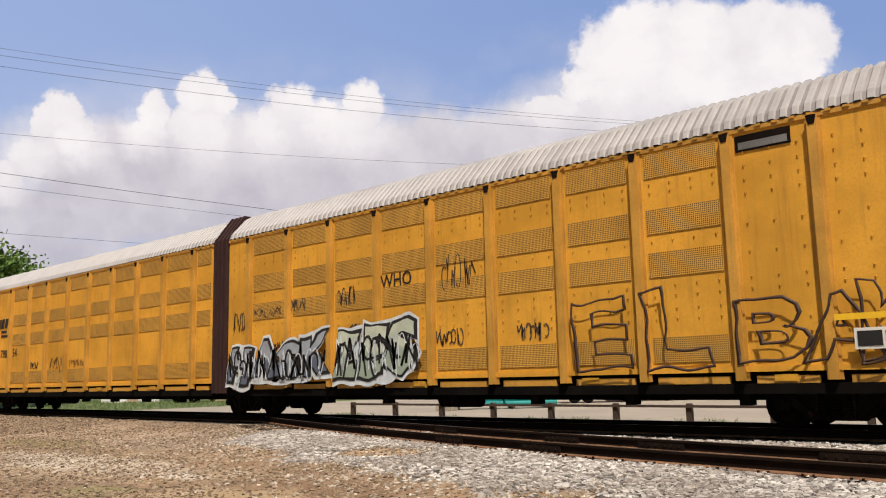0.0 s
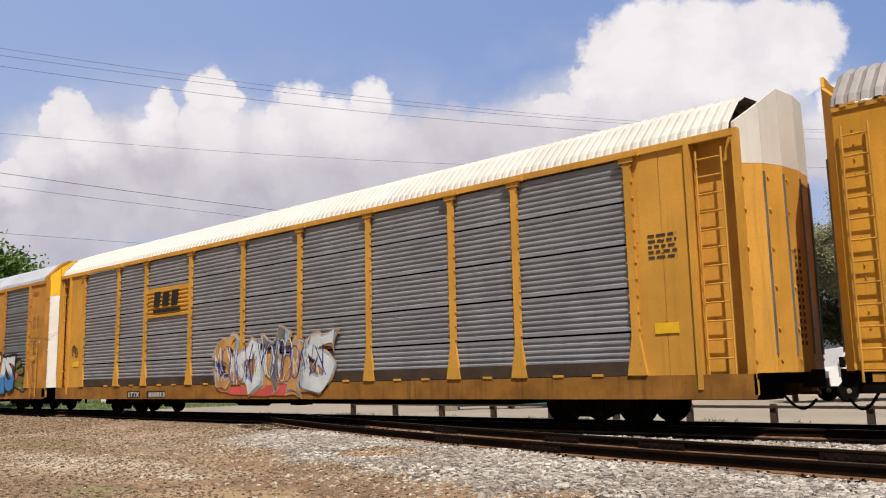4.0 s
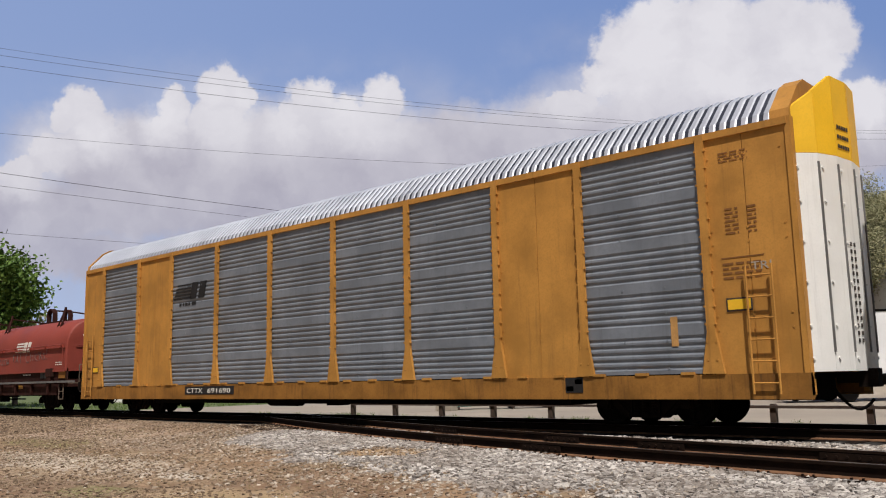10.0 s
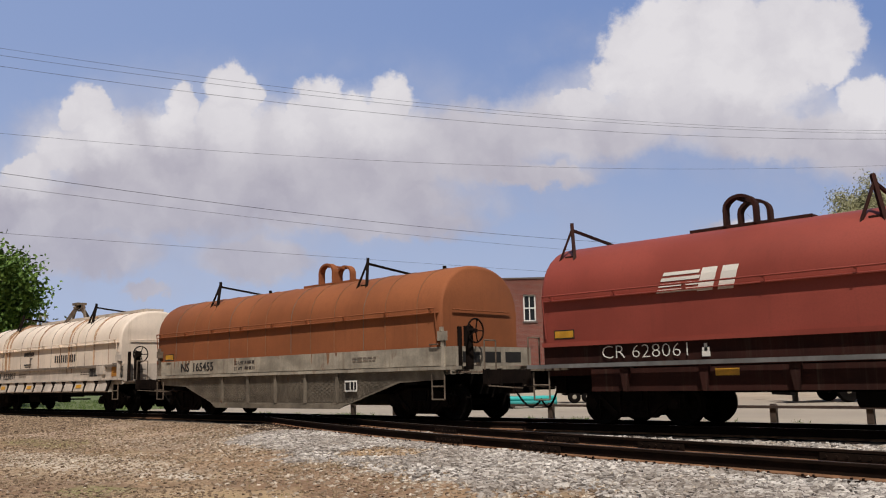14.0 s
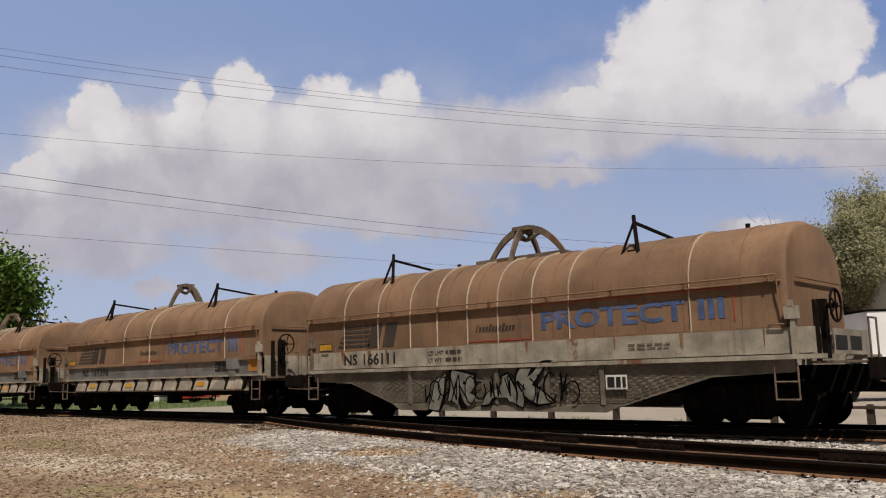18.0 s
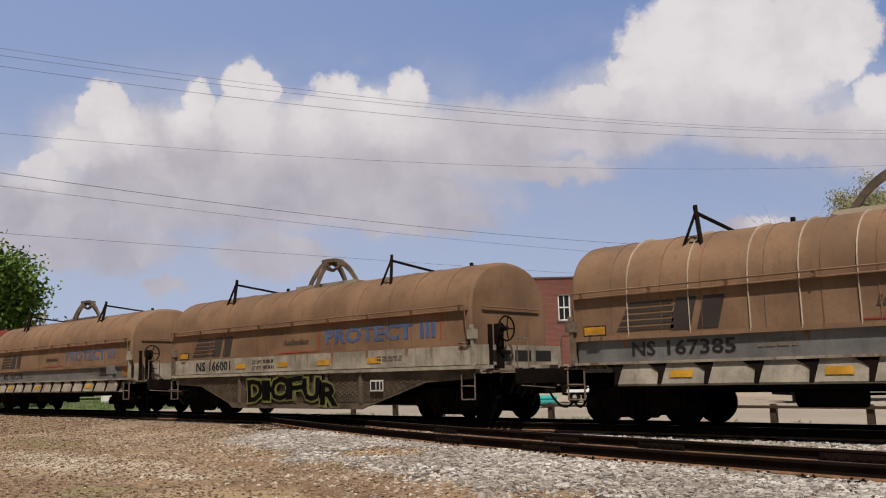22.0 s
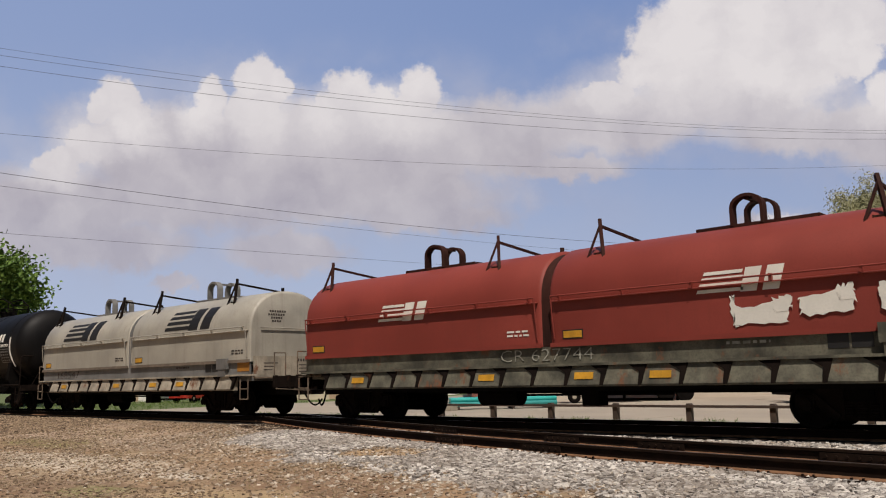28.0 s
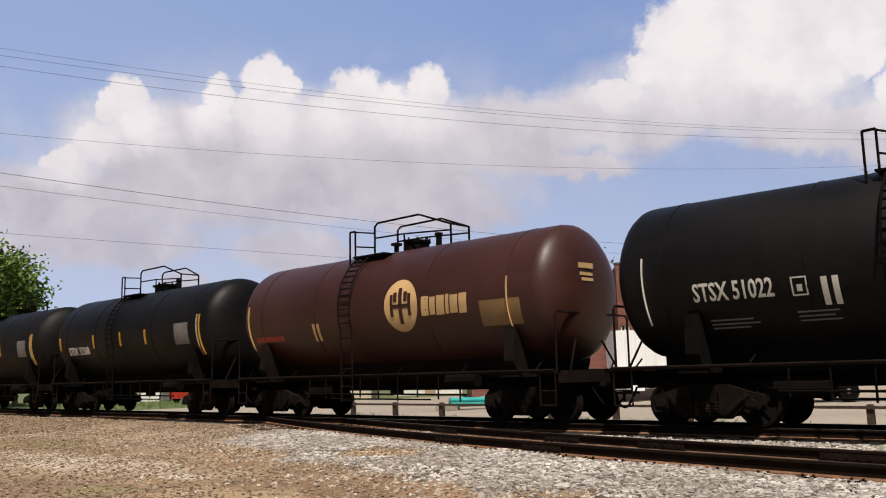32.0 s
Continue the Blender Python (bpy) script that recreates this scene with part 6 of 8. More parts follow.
# ---- tank cars ----
def tank_car(x0, label, material, half=5.85, r=1.56, zc=2.88, trucks=(4.55, -4.55), rail_x=0.07):
    car = new_car("tank_car", label, x0, "train")
    bm = bmesh.new()
    seq = [(x, q) for x, q in ((-half + 0.62 * (1 - math.sin(math.pi / 2 - math.pi / 2 * k / 7)), r * max(0.03, math.sin(math.pi / 2 * k / 7)) ** 0.75) for k in range(8))]
    prof = seq + [(-half * 0.33, r), (half * 0.33, r)] + [(-x, q) for x, q in reversed(seq)]
    shell(bm, [[(x, q * math.cos(2 * math.pi * i / 40), zc + q * math.sin(2 * math.pi * i / 40)) for i in range(40)] for x, q in prof])
    tank = part("tank", bm, material, car, smooth=True)
    bm = bmesh.new()
    for x in (-half + 1.3, -half * 0.36, half * 0.36, half - 1.3):  # weld seams
        n = 40
        for i in range(n):
            a, b = 2 * math.pi * i / n, 2 * math.pi * (i + 1) / n
            rod(bm, (x, (r + 0.002) * math.cos(a), zc + (r + 0.002) * math.sin(a)), (x, (r + 0.002) * math.cos(b), zc + (r + 0.002) * math.sin(b)), 0.012, 4)
    part("weld_seam", bm, material, tank)
    bm = bmesh.new()
    box(bm, -half - 0.05, half + 0.05, -0.33, 0.33, 0.72, 1.12)
    box(bm, -half + 0.8, half - 0.8, -0.62, 0.62, 1.0, 1.46)
    for x in trucks:
        prism(bm, [(-1.35, 1.05), (-1.50, 1.35), (-1.42, 2.1), (-1.1, 1.6), (-0.6, 1.32), (0.6, 1.32), (1.1, 1.6), (1.42, 2.1), (1.50, 1.35), (1.35, 1.05), (0.5, 0.9), (-0.5, 0.9)], x - 0.14, x + 0.14)
        prism(bm, [(-1.5, 1.0), (-1.5, 1.12), (1.5, 1.12), (1.5, 1.0)], x - 0.3, x + 0.3)
    part("saddle_frame", bm, BLACK if material != TANK_BROWN else DARK_STEEL, car)
    bm = bmesh.new()
    for s in (-1, 1):
        rod(bm, (-half + 0.1, s * 1.5, 1.12), (half - 0.1, s * 1.5, 1.12), 0.035, 6)
        for k in range(6):
            x = -half + 0.6 + k * (2 * half - 1.2) / 5
            rod(bm, (x, s * 1.5, 1.12), (x + 0.12, s * 1.42, 1.30), 0.02, 5)
    part("side_rail", bm, DARK_STEEL, car)
    for x, s in ((-half - 0.05, -1), (half + 0.05, 1)):
        bm = bmesh.new()
        box(bm, x - 0.06, x + 0.06, -1.5, 1.5, 0.86, 1.12)
        box(bm, min(x, x - s * 0.8), max(x, x - s * 0.8), -1.5, 1.5, 1.06, 1.12)
        part("end_platform", bm, DARK_STEEL, car)
    for x, s in ((-half + rail_x, -1), (half - rail_x, 1)):
        bm = bmesh.new()
        pts = [(x, -1.45, 1.12), (x, -1.45, 2.28), (x, -1.38, 2.36), (x, 1.38, 2.36), (x, 1.45, 2.28), (x, 1.45, 1.12)]
        for a, b in zip(pts, pts[1:]):
            rod(bm, a, b, 0.026, 6)
        for y in (-1, 1):
            rod(bm, (x, y * 0.95, 1.12), (x - s * 0.25, y * 0.15, 2.36), 0.024, 6)
        part("end_handrail", bm, DARK_STEEL, car)
    for s in (-1, 1):
        coupler(car, s * (half + 0.05), s)
        step_iron(car, s * (half - 0.3), -1.48, 0.4, 1.1, DARK_STEEL)
    # manway, valves, platform and hoop rails on the crown
    top = zc + r
    bm = bmesh.new()
    rod(bm, (0.35, 0, top - 0.08), (0.35, 0, top + 0.17), 0.33, 16)
    rod(bm, (0.35, 0, top + 0.17), (0.35, 0, top + 0.23), 0.37, 16)
    for k in range(8):
        a = math.pi * k / 4
        rod(bm, (0.35 + 0.33 * math.cos(a), 0.33 * math.sin(a), top + 0.2), (0.35 + 0.33 * math.cos(a), 0.33 * math.sin(a), top + 0.30), 0.03, 5)
    part("manway", bm, BLACK, car)
    bm = bmesh.new()
    rod(bm, (-0.45, 0, top), (-0.45, 0, top + 0.22), 0.07, 8)
    rod(bm, (1.15, 0, top), (1.15, 0, top + 0.30), 0.08, 8)
    rod(bm, (1.15, 0, top + 0.30), (1.15, 0, top + 0.36), 0.11, 8)
    box(bm, -0.55, -0.35, -0.12, 0.12, top + 0.2, top + 0.28)
    part("valve", bm, BLACK, car)
    bm = bmesh.new()
    box(bm, -1.15, 0.1, -1.0, -0.40, top - 0.16, top - 0.12)
    box(bm, -1.15, 0.1, 0.40, 1.0, top - 0.16, top - 0.12)
    for x in (-1.0, -0.05):
        beam(bm, (x, -0.95, top - 0.14), (x, -0.85, top - 0.40), 0.05, 0.05)
        beam(bm, (x, 0.95, top - 0.14), (x, 0.85, top - 0.40), 0.05, 0.05)
    part("crown_platform", bm, BLACK, car)
    bm = bmesh.new()
    for s in (-1, 1):
        y = s * 0.44
        path = [(-0.85, y, top - 0.1), (-0.85, y, top + 0.74), (-0.72, y, top + 0.83), (0.85, y, top + 0.84), (1.9, y * 0.8, top + 0.46), (1.9, y * 0.8, top - 0.06)]
        for a, b in zip(path, path[1:]):
            rod(bm, a, b, 0.028, 6)
        rod(bm, (-0.85, y, top + 0.42), (0.3, y, top + 0.40), 0.022, 6)
        rod(bm, (0.3, y, top - 0.06), (0.3, y, top + 0.40), 0.022, 6)
        rod(bm, (0.3, y, top + 0.40), (1.9, y * 0.8, top + 0.30), 0.022, 6)
    rod(bm, (1.9, -0.36, top + 0.46), (1.9, 0.36, top + 0.46), 0.026, 6)
    for x in (-1.3, -1.08):
        rod(bm, (x, -0.95, top - 0.45), (x, -0.95, top + 0.58), 0.026, 6)
    rod(bm, (-1.3, -0.95, top + 0.58), (-1.08, -0.95, top + 0.58), 0.026, 6)
    for z in (0.56, 0.16):
        rod(bm, (-1.08, -0.95, top + z), (-0.85, -0.44, top + z), 0.022, 6)
    part("hoop_rail", bm, BLACK, car)
    # ladder that follows the shell down to the frame
    bm = bmesh.new()
    for dx in (-0.22, 0.22):
        p = None
        for k in range(13):
            a = math.radians(125 + 75 * k / 12)
            q = Vector((-0.75 + dx, (r + 0.12) * math.cos(a), zc + (r + 0.12) * math.sin(a)))
            if p is not None:
                rod(bm, p, q, 0.022, 5)
            p = q
        rod(bm, p, (-0.75 + dx, -1.56, 0.45), 0.022, 5)
    for k in range(1, 12):
        a = math.radians(125 + 75 * k / 12)
        rod(bm, (-0.97, (r + 0.12) * math.cos(a), zc + (r + 0.12) * math.sin(a)), (-0.53, (r + 0.12) * math.cos(a), zc + (r + 0.12) * math.sin(a)), 0.018, 5)
    for z in (0.5, 0.85, 1.3, 1.75, 2.1):
        rod(bm, (-0.97, -1.56, z), (-0.53, -1.56, z), 0.018, 5)
    part("ladder", bm, BLACK if material != TANK_BROWN else DARK_STEEL, car)
    bm = bmesh.new()
    rod(bm, (-0.3, -0.2, 0.6), (-0.3, -0.2, 1.35), 0.18, 10)
    rod(bm, (-3.2, -0.7, 0.72), (-2.2, -0.7, 0.72), 0.2, 10)
    rod(bm, (-2.2, -0.7, 0.75), (2.0, -0.7, 0.8), 0.022, 5)
    rod(bm, (2.4, -1.1, 0.95), (3.3, -1.1, 0.95), 0.16, 10)
    part("outlet_gear", bm, BLACK, car)
    bm = bmesh.new()
    rod(bm, (-3.0, -1.15, 0.66), (3.0, -1.15, 0.62), 0.025, 5)
    rod(bm, (-2.2, -0.9, 0.52), (1.6, -0.9, 0.50), 0.022, 5)
    for k in range(9):
        rod(bm, (-2.8 + 0.7 * k, -1.15, 1.05), (-2.8 + 0.7 * k, -1.15, 0.56 - 0.05 * (k % 3)), 0.022, 5)
    part("brake_rigging", bm, BLACK, car)
    for x in trucks:
        truck(car, x)
    return car


ROUND = [(-1.56 * math.cos(radians(-60 + 4 * k)), 2.88 + 1.56 * math.sin(radians(-60 + 4 * k))) for k in range(33)]


def shell_marks(car, rows, z, material, x, name="mark", label="", lean=0.0):
    return wrap(marks(rows, material, car, (x, 0, 0), name, label, lean), z, ROUND)


def shell_text(car, text, h, z, material, x, width, fat=0.0):
    return wrap(lettering(text, h, material, car, (x, 0, 0), "number", width=width, fat=fat), z, ROUND)


def end_band(car, x, material, r=1.56, zc=2.88):
    bm = bmesh.new()
    for k in range(7):
        a, b = math.radians(168 + 7 * k), math.radians(175 + 7 * k)
        q = r + 0.006
        beam(bm, (x, q * math.cos(a), zc + q * math.sin(a)), (x, q * math.cos(b), zc + q * math.sin(b)), 0.09, 0.01, (1, 0, 0))
    part("reflective_band", bm, material, car, "pale reflective band round the shell end")


car17 = tank_car(-323.85, "black tank car with white lettering", TANK_BLACK, 6.2, trucks=(4.72, -4.4), rail_x=0.15)
shell_text(car17, "STSX 51022", 0.33, 2.30, PAINT_WHITE, -4.31, 1.5, 0.008)
shell_marks(car17, [(0, 0.27, 0, 0.025), (0, 0.27, 0.31, 0.335), (0, 0.025, 0, 0.335), (0.245, 0.27, 0, 0.335), (0.09, 0.18, 0.08, 0.2)], 2.27, PAINT_WHITE, -2.5, "class_mark")
for x in (-2.0, -1.82, 1.57, 1.75):
    shell_marks(car17, [(0, 0.10, 0, 0.50)], 2.09, PAINT_WHITE, x, "reflector", "white reflective strip")
wrap(block_word([0.24, 0.26, 0.24, 0.22], 0.36, PAINT_WHITE, car17, (1.05, 0, 0), 0.95, 0.15, label="white block shapes of a company mark"), 3.02, ROUND)
wrap(block_word([0.22, 0.22, 0.22, 0.22], 0.36, PAINT_WHITE, car17, (3.0, 0, 0), 0.95, 0.15), 3.02, ROUND)
shell_marks(car17, [(0, 0.14, 0, 0.3), (0.16, 0.24, 0.05, 0.4)], 3.02, PAINT_WHITE, 2.65, "emblem", "small white emblem", 0.3)
shell_marks(car17, [(0, 1.1, 0, 0.03), (0, 1.1, 0.60, 0.63), (0, 0.03, 0, 0.63), (1.07, 1.1, 0, 0.63)] + [(0.1 + 0.22 * k, 0.25 + 0.22 * k, 0.08 + 0.13 * j, 0.14 + 0.13 * j) for k in range(4) for j in range(4)], 2.12, SILL_GREY, 3.83, "data_panel", "grey stencilled data panel")
shell_text(car17, "CORN SYRUP", 0.13, 2.80, PAINT_WHITE, 3.85, 0.95)
shell_marks(car17, [(0, 0.7, 0, 0.03), (0, 0.9, 0.09, 0.12), (0, 0.8, 0.18, 0.21)], 1.80, SILL_GREY, -4.1, "stencil_text")
shell_marks(car17, [(0, 0.7, 0, 0.03), (0, 0.6, 0.09, 0.12), (0, 0.7, 0.18, 0.21)], 1.85, SILL_GREY, -2.5, "stencil_text")
marks([(0, 0.42, 0, 0.12), (0.05, 0.4, -0.16, -0.09), (0.1, 0.42, -0.28, -0.21)], PAINT_WHITE, car17, (6.10, -0.62, 3.45), "end_text").rotation_euler = (0, 0, radians(84))
for x in (-5.3, 5.05):
    end_band(car17, x, PAINT_WHITE)
car18 = tank_car(-337.1, "maroon-brown tank car with cream emblem and lettering", TANK_BROWN)
bm = bmesh.new()
slab(bm, [(0.58 * math.cos(2 * math.pi * i / 30), 0.66 + 0.66 * math.sin(2 * math.pi * i / 30)) for i in range(30)], -0.006, 0)
ob = part("emblem_disc", bm, PAINT_CREAM, car18, "worn cream round emblem")
ob.location.x = 1.26
wrap(ob, 2.16, ROUND)
shell_marks(car18, [(-0.06, 0.06, 0.2, 1.1), (-0.36, -0.26, 0.4, 0.95), (0.26, 0.36, 0.4, 0.95), (-0.3, 0.3, 0.6, 0.7), (-0.24, -0.12, 0.76, 1.0), (0.12, 0.24, 0.76, 1.0)], 2.16, TANK_BROWN, 1.26, "emblem_cut").data.transform(Matrix.Translation((0, -0.012, 0)))
wrap(block_word([0.24, 0.18, 0.26, 0.1, 0.24, 0.24], 0.46, PAINT_CREAM, car18, (1.95, 0, 0), 0.24, 0.05, label="worn cream block shapes"), 2.50, ROUND)
shell_marks(car18, [(0, 1.15, 0, 0.6)], 2.15, surface("faded_tan_patch", (0.22, 0.13, 0.05), 0.6, vary=0.3), 3.78, "data_panel", "faded tan data panel")
shell_marks(car18, [(k * 0.13, k * 0.13 + 0.09, 0, 0.16) for k in range(10)], 2.15, PAINT_RED, -4.9, "worn_number", "worn red number")
shell_marks(car18, [(0, 0.10, 0, 0.50), (0.18, 0.28, 0, 0.50)], 2.08, PAINT_CREAM, -2.24, "reflector")
marks([(0, 0.5, 0, 0.12), (0.05, 0.48, -0.16, -0.09), (0.1, 0.5, -0.28, -0.21)], PAINT_CREAM, car18, (5.82, -0.55, 3.35), "end_text").rotation_euler = (0, 0, radians(84))
for x in (-5.15, 4.6):
    end_band(car18, x, PAINT_CREAM)
for x0 in (-350.15, -363.2):
    c = tank_car(x0, "glossy black tank car with amber reflective strips", TANK_BLACK)
    shell_text(c, "STSX", 0.3, 2.2, PAINT_WHITE, -4.4, 0.75)
    shell_text(c, "52368" if x0 > -355 else "52371", 0.3, 2.2, PAINT_WHITE, -3.5, 0.8)
    for x in (-5.15, -2.3, -0.2, 1.6):
        shell_marks(c, [(0, 0.12, 0, 0.5)], 2.4, MARKER, x, "reflector", "amber reflective strip")
    shell_marks(c, [(0, 0.85, 0, 0.7)], 2.3, SILL_GREY, 3.6, "data_panel", "grey data panel")
    end_band(c, 5.15, MARKER)
    end_band(c, 5.0, SILL_PALE)


# ---- ground, road and tracks ----
def siding_y(x):
    """Centre line of the diverging track."""
    x = max(-22.6, x)
    if x > 8:
        return siding_y(8) - 0.02 * (x - 8)
    return -5.3 - 0.17 * (x + 4) + 0.0072 * (x + 4) ** 2 if x < 6 else siding_y(5.99) - 0.03 * (x - 6)


def bank(x, y):
    """Rise of the yard in front of the brick building."""
    fx, fy = x - EYE.x, y - EYE.y
    deep, right = -math.sin(YAW) * fx + math.cos(YAW) * fy, math.cos(YAW) * fx + math.sin(YAW) * fy
    u = min(1.0, max(0.0, (deep - 47.6) / 3.0)) * min(1.0, max(0.0, (right - 1.0) / 4.0))
    return 0.95 * u * u * (3 - 2 * u) if deep < 90 else 0.0


def ground_z(x, y):
    near = min(1.0, max(0.0, (min(0.0, siding_y(x)) - 1.25 - y) / 4.5)) if y < 0 else min(1.0, max(0.0, (y - 1.8) / 2.5))
    bump = 0.03 * noise.noise(Vector((x * 0.35, y * 0.35, 0))) + 0.012 * noise.noise(Vector((x * 1.4, y * 1.4, 3)))
    base = -0.195 - 0.25 * near * near * (3 - 2 * near)
    d = math.hypot(x + 10, y + 4)
    return base + (bump if d < 60 else 0.0) + (bank(x, y) if y > 10 else 0.0)


# worn places of the yard floor: centre, half-axes, colour, strength
WORN = [(-16.8, -8.7, 3.4, 1.0, (0.54, 0.46, 0.36), 0.85), (-27.0, -4.6, 7.0, 1.6, (0.40, 0.30, 0.22), 0.7), (-13.2, -10.6, 2.6, 0.75, (0.17, 0.098, 0.052), 0.85),
        (-9.5, -8.5, 2.0, 1.0, (0.185, 0.105, 0.055), 0.9), (-10.9, -5.95, 0.9, 0.62, (0.36, 0.235, 0.11), 0.95), (-12.75, -8.8, 0.62, 0.26, (0.62, 0.56, 0.47), 0.9),
        (-23.0, -6.6, 2.4, 0.8, (0.20, 0.18, 0.055), 0.75), (-11.9, -10.5, 0.7, 0.4, (0.17, 0.17, 0.045), 0.8), (-9.6, -9.9, 1.6, 0.7, (0.37, 0.265, 0.145), 0.8),
        (-20.5, -9.3, 2.5, 0.6, (0.18, 0.11, 0.06), 0.6), (-15.3, -9.9, 1.8, 0.4, (0.36, 0.27, 0.16), 0.6), (-19.0, -5.2, 3.0, 1.5, (0.27, 0.205, 0.15), 0.6)]


def ground_material():
    m = surface("ground_mix", (0.255, 0.155, 0.078), 0.95, vary=0.22, scale=0.9, fine=14.0, bump=0.5)
    nt = m.node_tree
    bs = nt.nodes["Principled BSDF"]
    vec = coords(nt, shuffle=False)
    sep = nt.nodes.new("ShaderNodeSeparateXYZ")
    nt.links.new(vec, sep.inputs[0])
    x, y = sep.outputs[0], sep.outputs[1]
    warp = maths(nt, "MULTIPLY", maths(nt, "SUBTRACT", noisy(nt, vec, 0.9, 8.0, 0.7), 0.5), 2.6)
    warp_b = maths(nt, "MULTIPLY", maths(nt, "SUBTRACT", noisy(nt, coords(nt, (1.0, 1.3, 1.0), False), 1.3, 8.0, 0.7), 0.5), 1.6)
    col = bs.inputs["Base Color"].links[0].from_socket
    # tan dust, dry grass and damp soil anywhere on the dirt
    col = mixed(nt, maths(nt, "MULTIPLY", steps(nt, noisy(nt, vec, 0.5, 7.0, 0.7), 0.50, 0.64), 0.6), col, (0.40, 0.30, 0.19))
    col = mixed(nt, maths(nt, "MULTIPLY", steps(nt, noisy(nt, vec, 0.8, 7.0, 0.75), 0.56, 0.68), 0.6), col, (0.19, 0.155, 0.055))
    col = mixed(nt, maths(nt, "MULTIPLY", steps(nt, noisy(nt, vec, 0.65, 6.0, 0.7), 0.60, 0.70), 0.7), col, (0.13, 0.075, 0.04))
    for cx, cy, rx, ry, tone, much in WORN:
        dx = maths(nt, "POWER", maths(nt, "MULTIPLY", maths(nt, "SUBTRACT", maths(nt, "ADD", x, warp), cx), 1 / rx), 2.0)
        dy = maths(nt, "POWER", maths(nt, "MULTIPLY", maths(nt, "SUBTRACT", maths(nt, "ADD", y, warp_b), cy), 1 / ry), 2.0)
        col = mixed(nt, steps(nt, maths(nt, "ADD", dx, dy), 0.45, 1.7, much, 0.0), col, tone)
    stone = nd(nt, "ShaderNodeTexVoronoi", Scale=21.0)
    nt.links.new(vec, stone.inputs["Vector"])
    bw = nt.nodes.new("ShaderNodeRGBToBW")
    nt.links.new(stone.outputs["Color"], bw.inputs[0])
    speck = steps(nt, bw.outputs[0], 0.30, 0.75)
    col = mixed(nt, maths(nt, "MULTIPLY", steps(nt, noisy(nt, vec, 0.9, 6.0, 0.7), 0.36, 0.62), 0.5), col, mixed(nt, speck, (0.11, 0.062, 0.034), (0.50, 0.375, 0.25)))
    # pale ballast along the diverging track
    xs = maths(nt, "ADD", maths(nt, "MAXIMUM", x, -22.0), 4.0)
    line = maths(nt, "ADD", maths(nt, "MULTIPLY_ADD", maths(nt, "MULTIPLY", xs, xs), 0.0072, -5.3), maths(nt, "MULTIPLY", xs, -0.17))
    off = maths(nt, "ADD", maths(nt, "SUBTRACT", y, line), warp_b)
    bed = maths(nt, "MULTIPLY", maths(nt, "MULTIPLY", steps(nt, off, -3.5, -2.8), steps(nt, maths(nt, "ADD", x, warp), -21.0, -14.5, 0.25, 1.0)), steps(nt, y, 2.6, 3.6, 1.0, 0.0))
    # the dark tone paints the shaded gaps between the loose stones
    ballast = mixed(nt, speck, (0.05, 0.042, 0.036), (0.36, 0.33, 0.30))
    col = mixed(nt, bed, col, ballast)
    # the train's shadow between the main rails, painted near-black
    train_shade = maths(nt, "MULTIPLY", steps(nt, y, -1.75, -1.35), steps(nt, y, 1.5, 2.0, 1.0, 0.0))
    col = mixed(nt, maths(nt, "MULTIPLY", train_shade, 0.93), col, (0.010, 0.008, 0.006))
    # sandy hole in the ballast
    dx = maths(nt, "POWER", maths(nt, "MULTIPLY", maths(nt, "ADD", x, 10.9), 1.2), 2.0)
    dy = maths(nt, "POWER", maths(nt, "MULTIPLY", maths(nt, "ADD", maths(nt, "ADD", y, warp_b), 5.95), 1.6), 2.0)
    col = mixed(nt, steps(nt, maths(nt, "ADD", dx, dy), 0.5, 1.5, 0.95, 0.0), col, (0.38, 0.25, 0.125))
    # grass far off and to the left behind the track
    grass = steps(nt, maths(nt, "ADD", y, warp), 4.6, 6.0)
    col = mixed(nt, grass, col, mixed(nt, noisy(nt, vec, 1.1, 5.0), (0.045, 0.075, 0.02), (0.15, 0.17, 0.05)))
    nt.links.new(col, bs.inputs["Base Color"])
    return m


GROUND = ground_material()
xs = sorted(set([-3000, -1500, -800, -400, -250, -160, -120] + [-90 + 1.5 * i for i in range(40)] + [-30 + 0.3 * i for i in range(120)] + [6 + 2 * i for i in range(12)] + [40, 60, 100, 200, 500, 1500, 3000]))
ys = sorted(set([-1500, -600, -250, -100, -60, -40, -30, -24, -20] + [-18 + 0.3 * i for i in range(80)] + [6 + i for i in range(46)] + [60, 100, 200, 500, 1200, 2300, 3500]))
verts = [(x, y, ground_z(x, y)) for x in xs for y in ys]
k = len(ys)
faces = [(i * k + j, (i + 1) * k + j, (i + 1) * k + j + 1, i * k + j + 1) for i in range(len(xs) - 1) for j in range(k - 1)]
me = bpy.data.meshes.new("ground")
me.from_pydata(verts, [], faces)
me.materials.append(GROUND)
me.polygons.foreach_set("use_smooth", [True] * len(me.polygons))
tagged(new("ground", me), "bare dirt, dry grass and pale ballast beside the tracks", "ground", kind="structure")

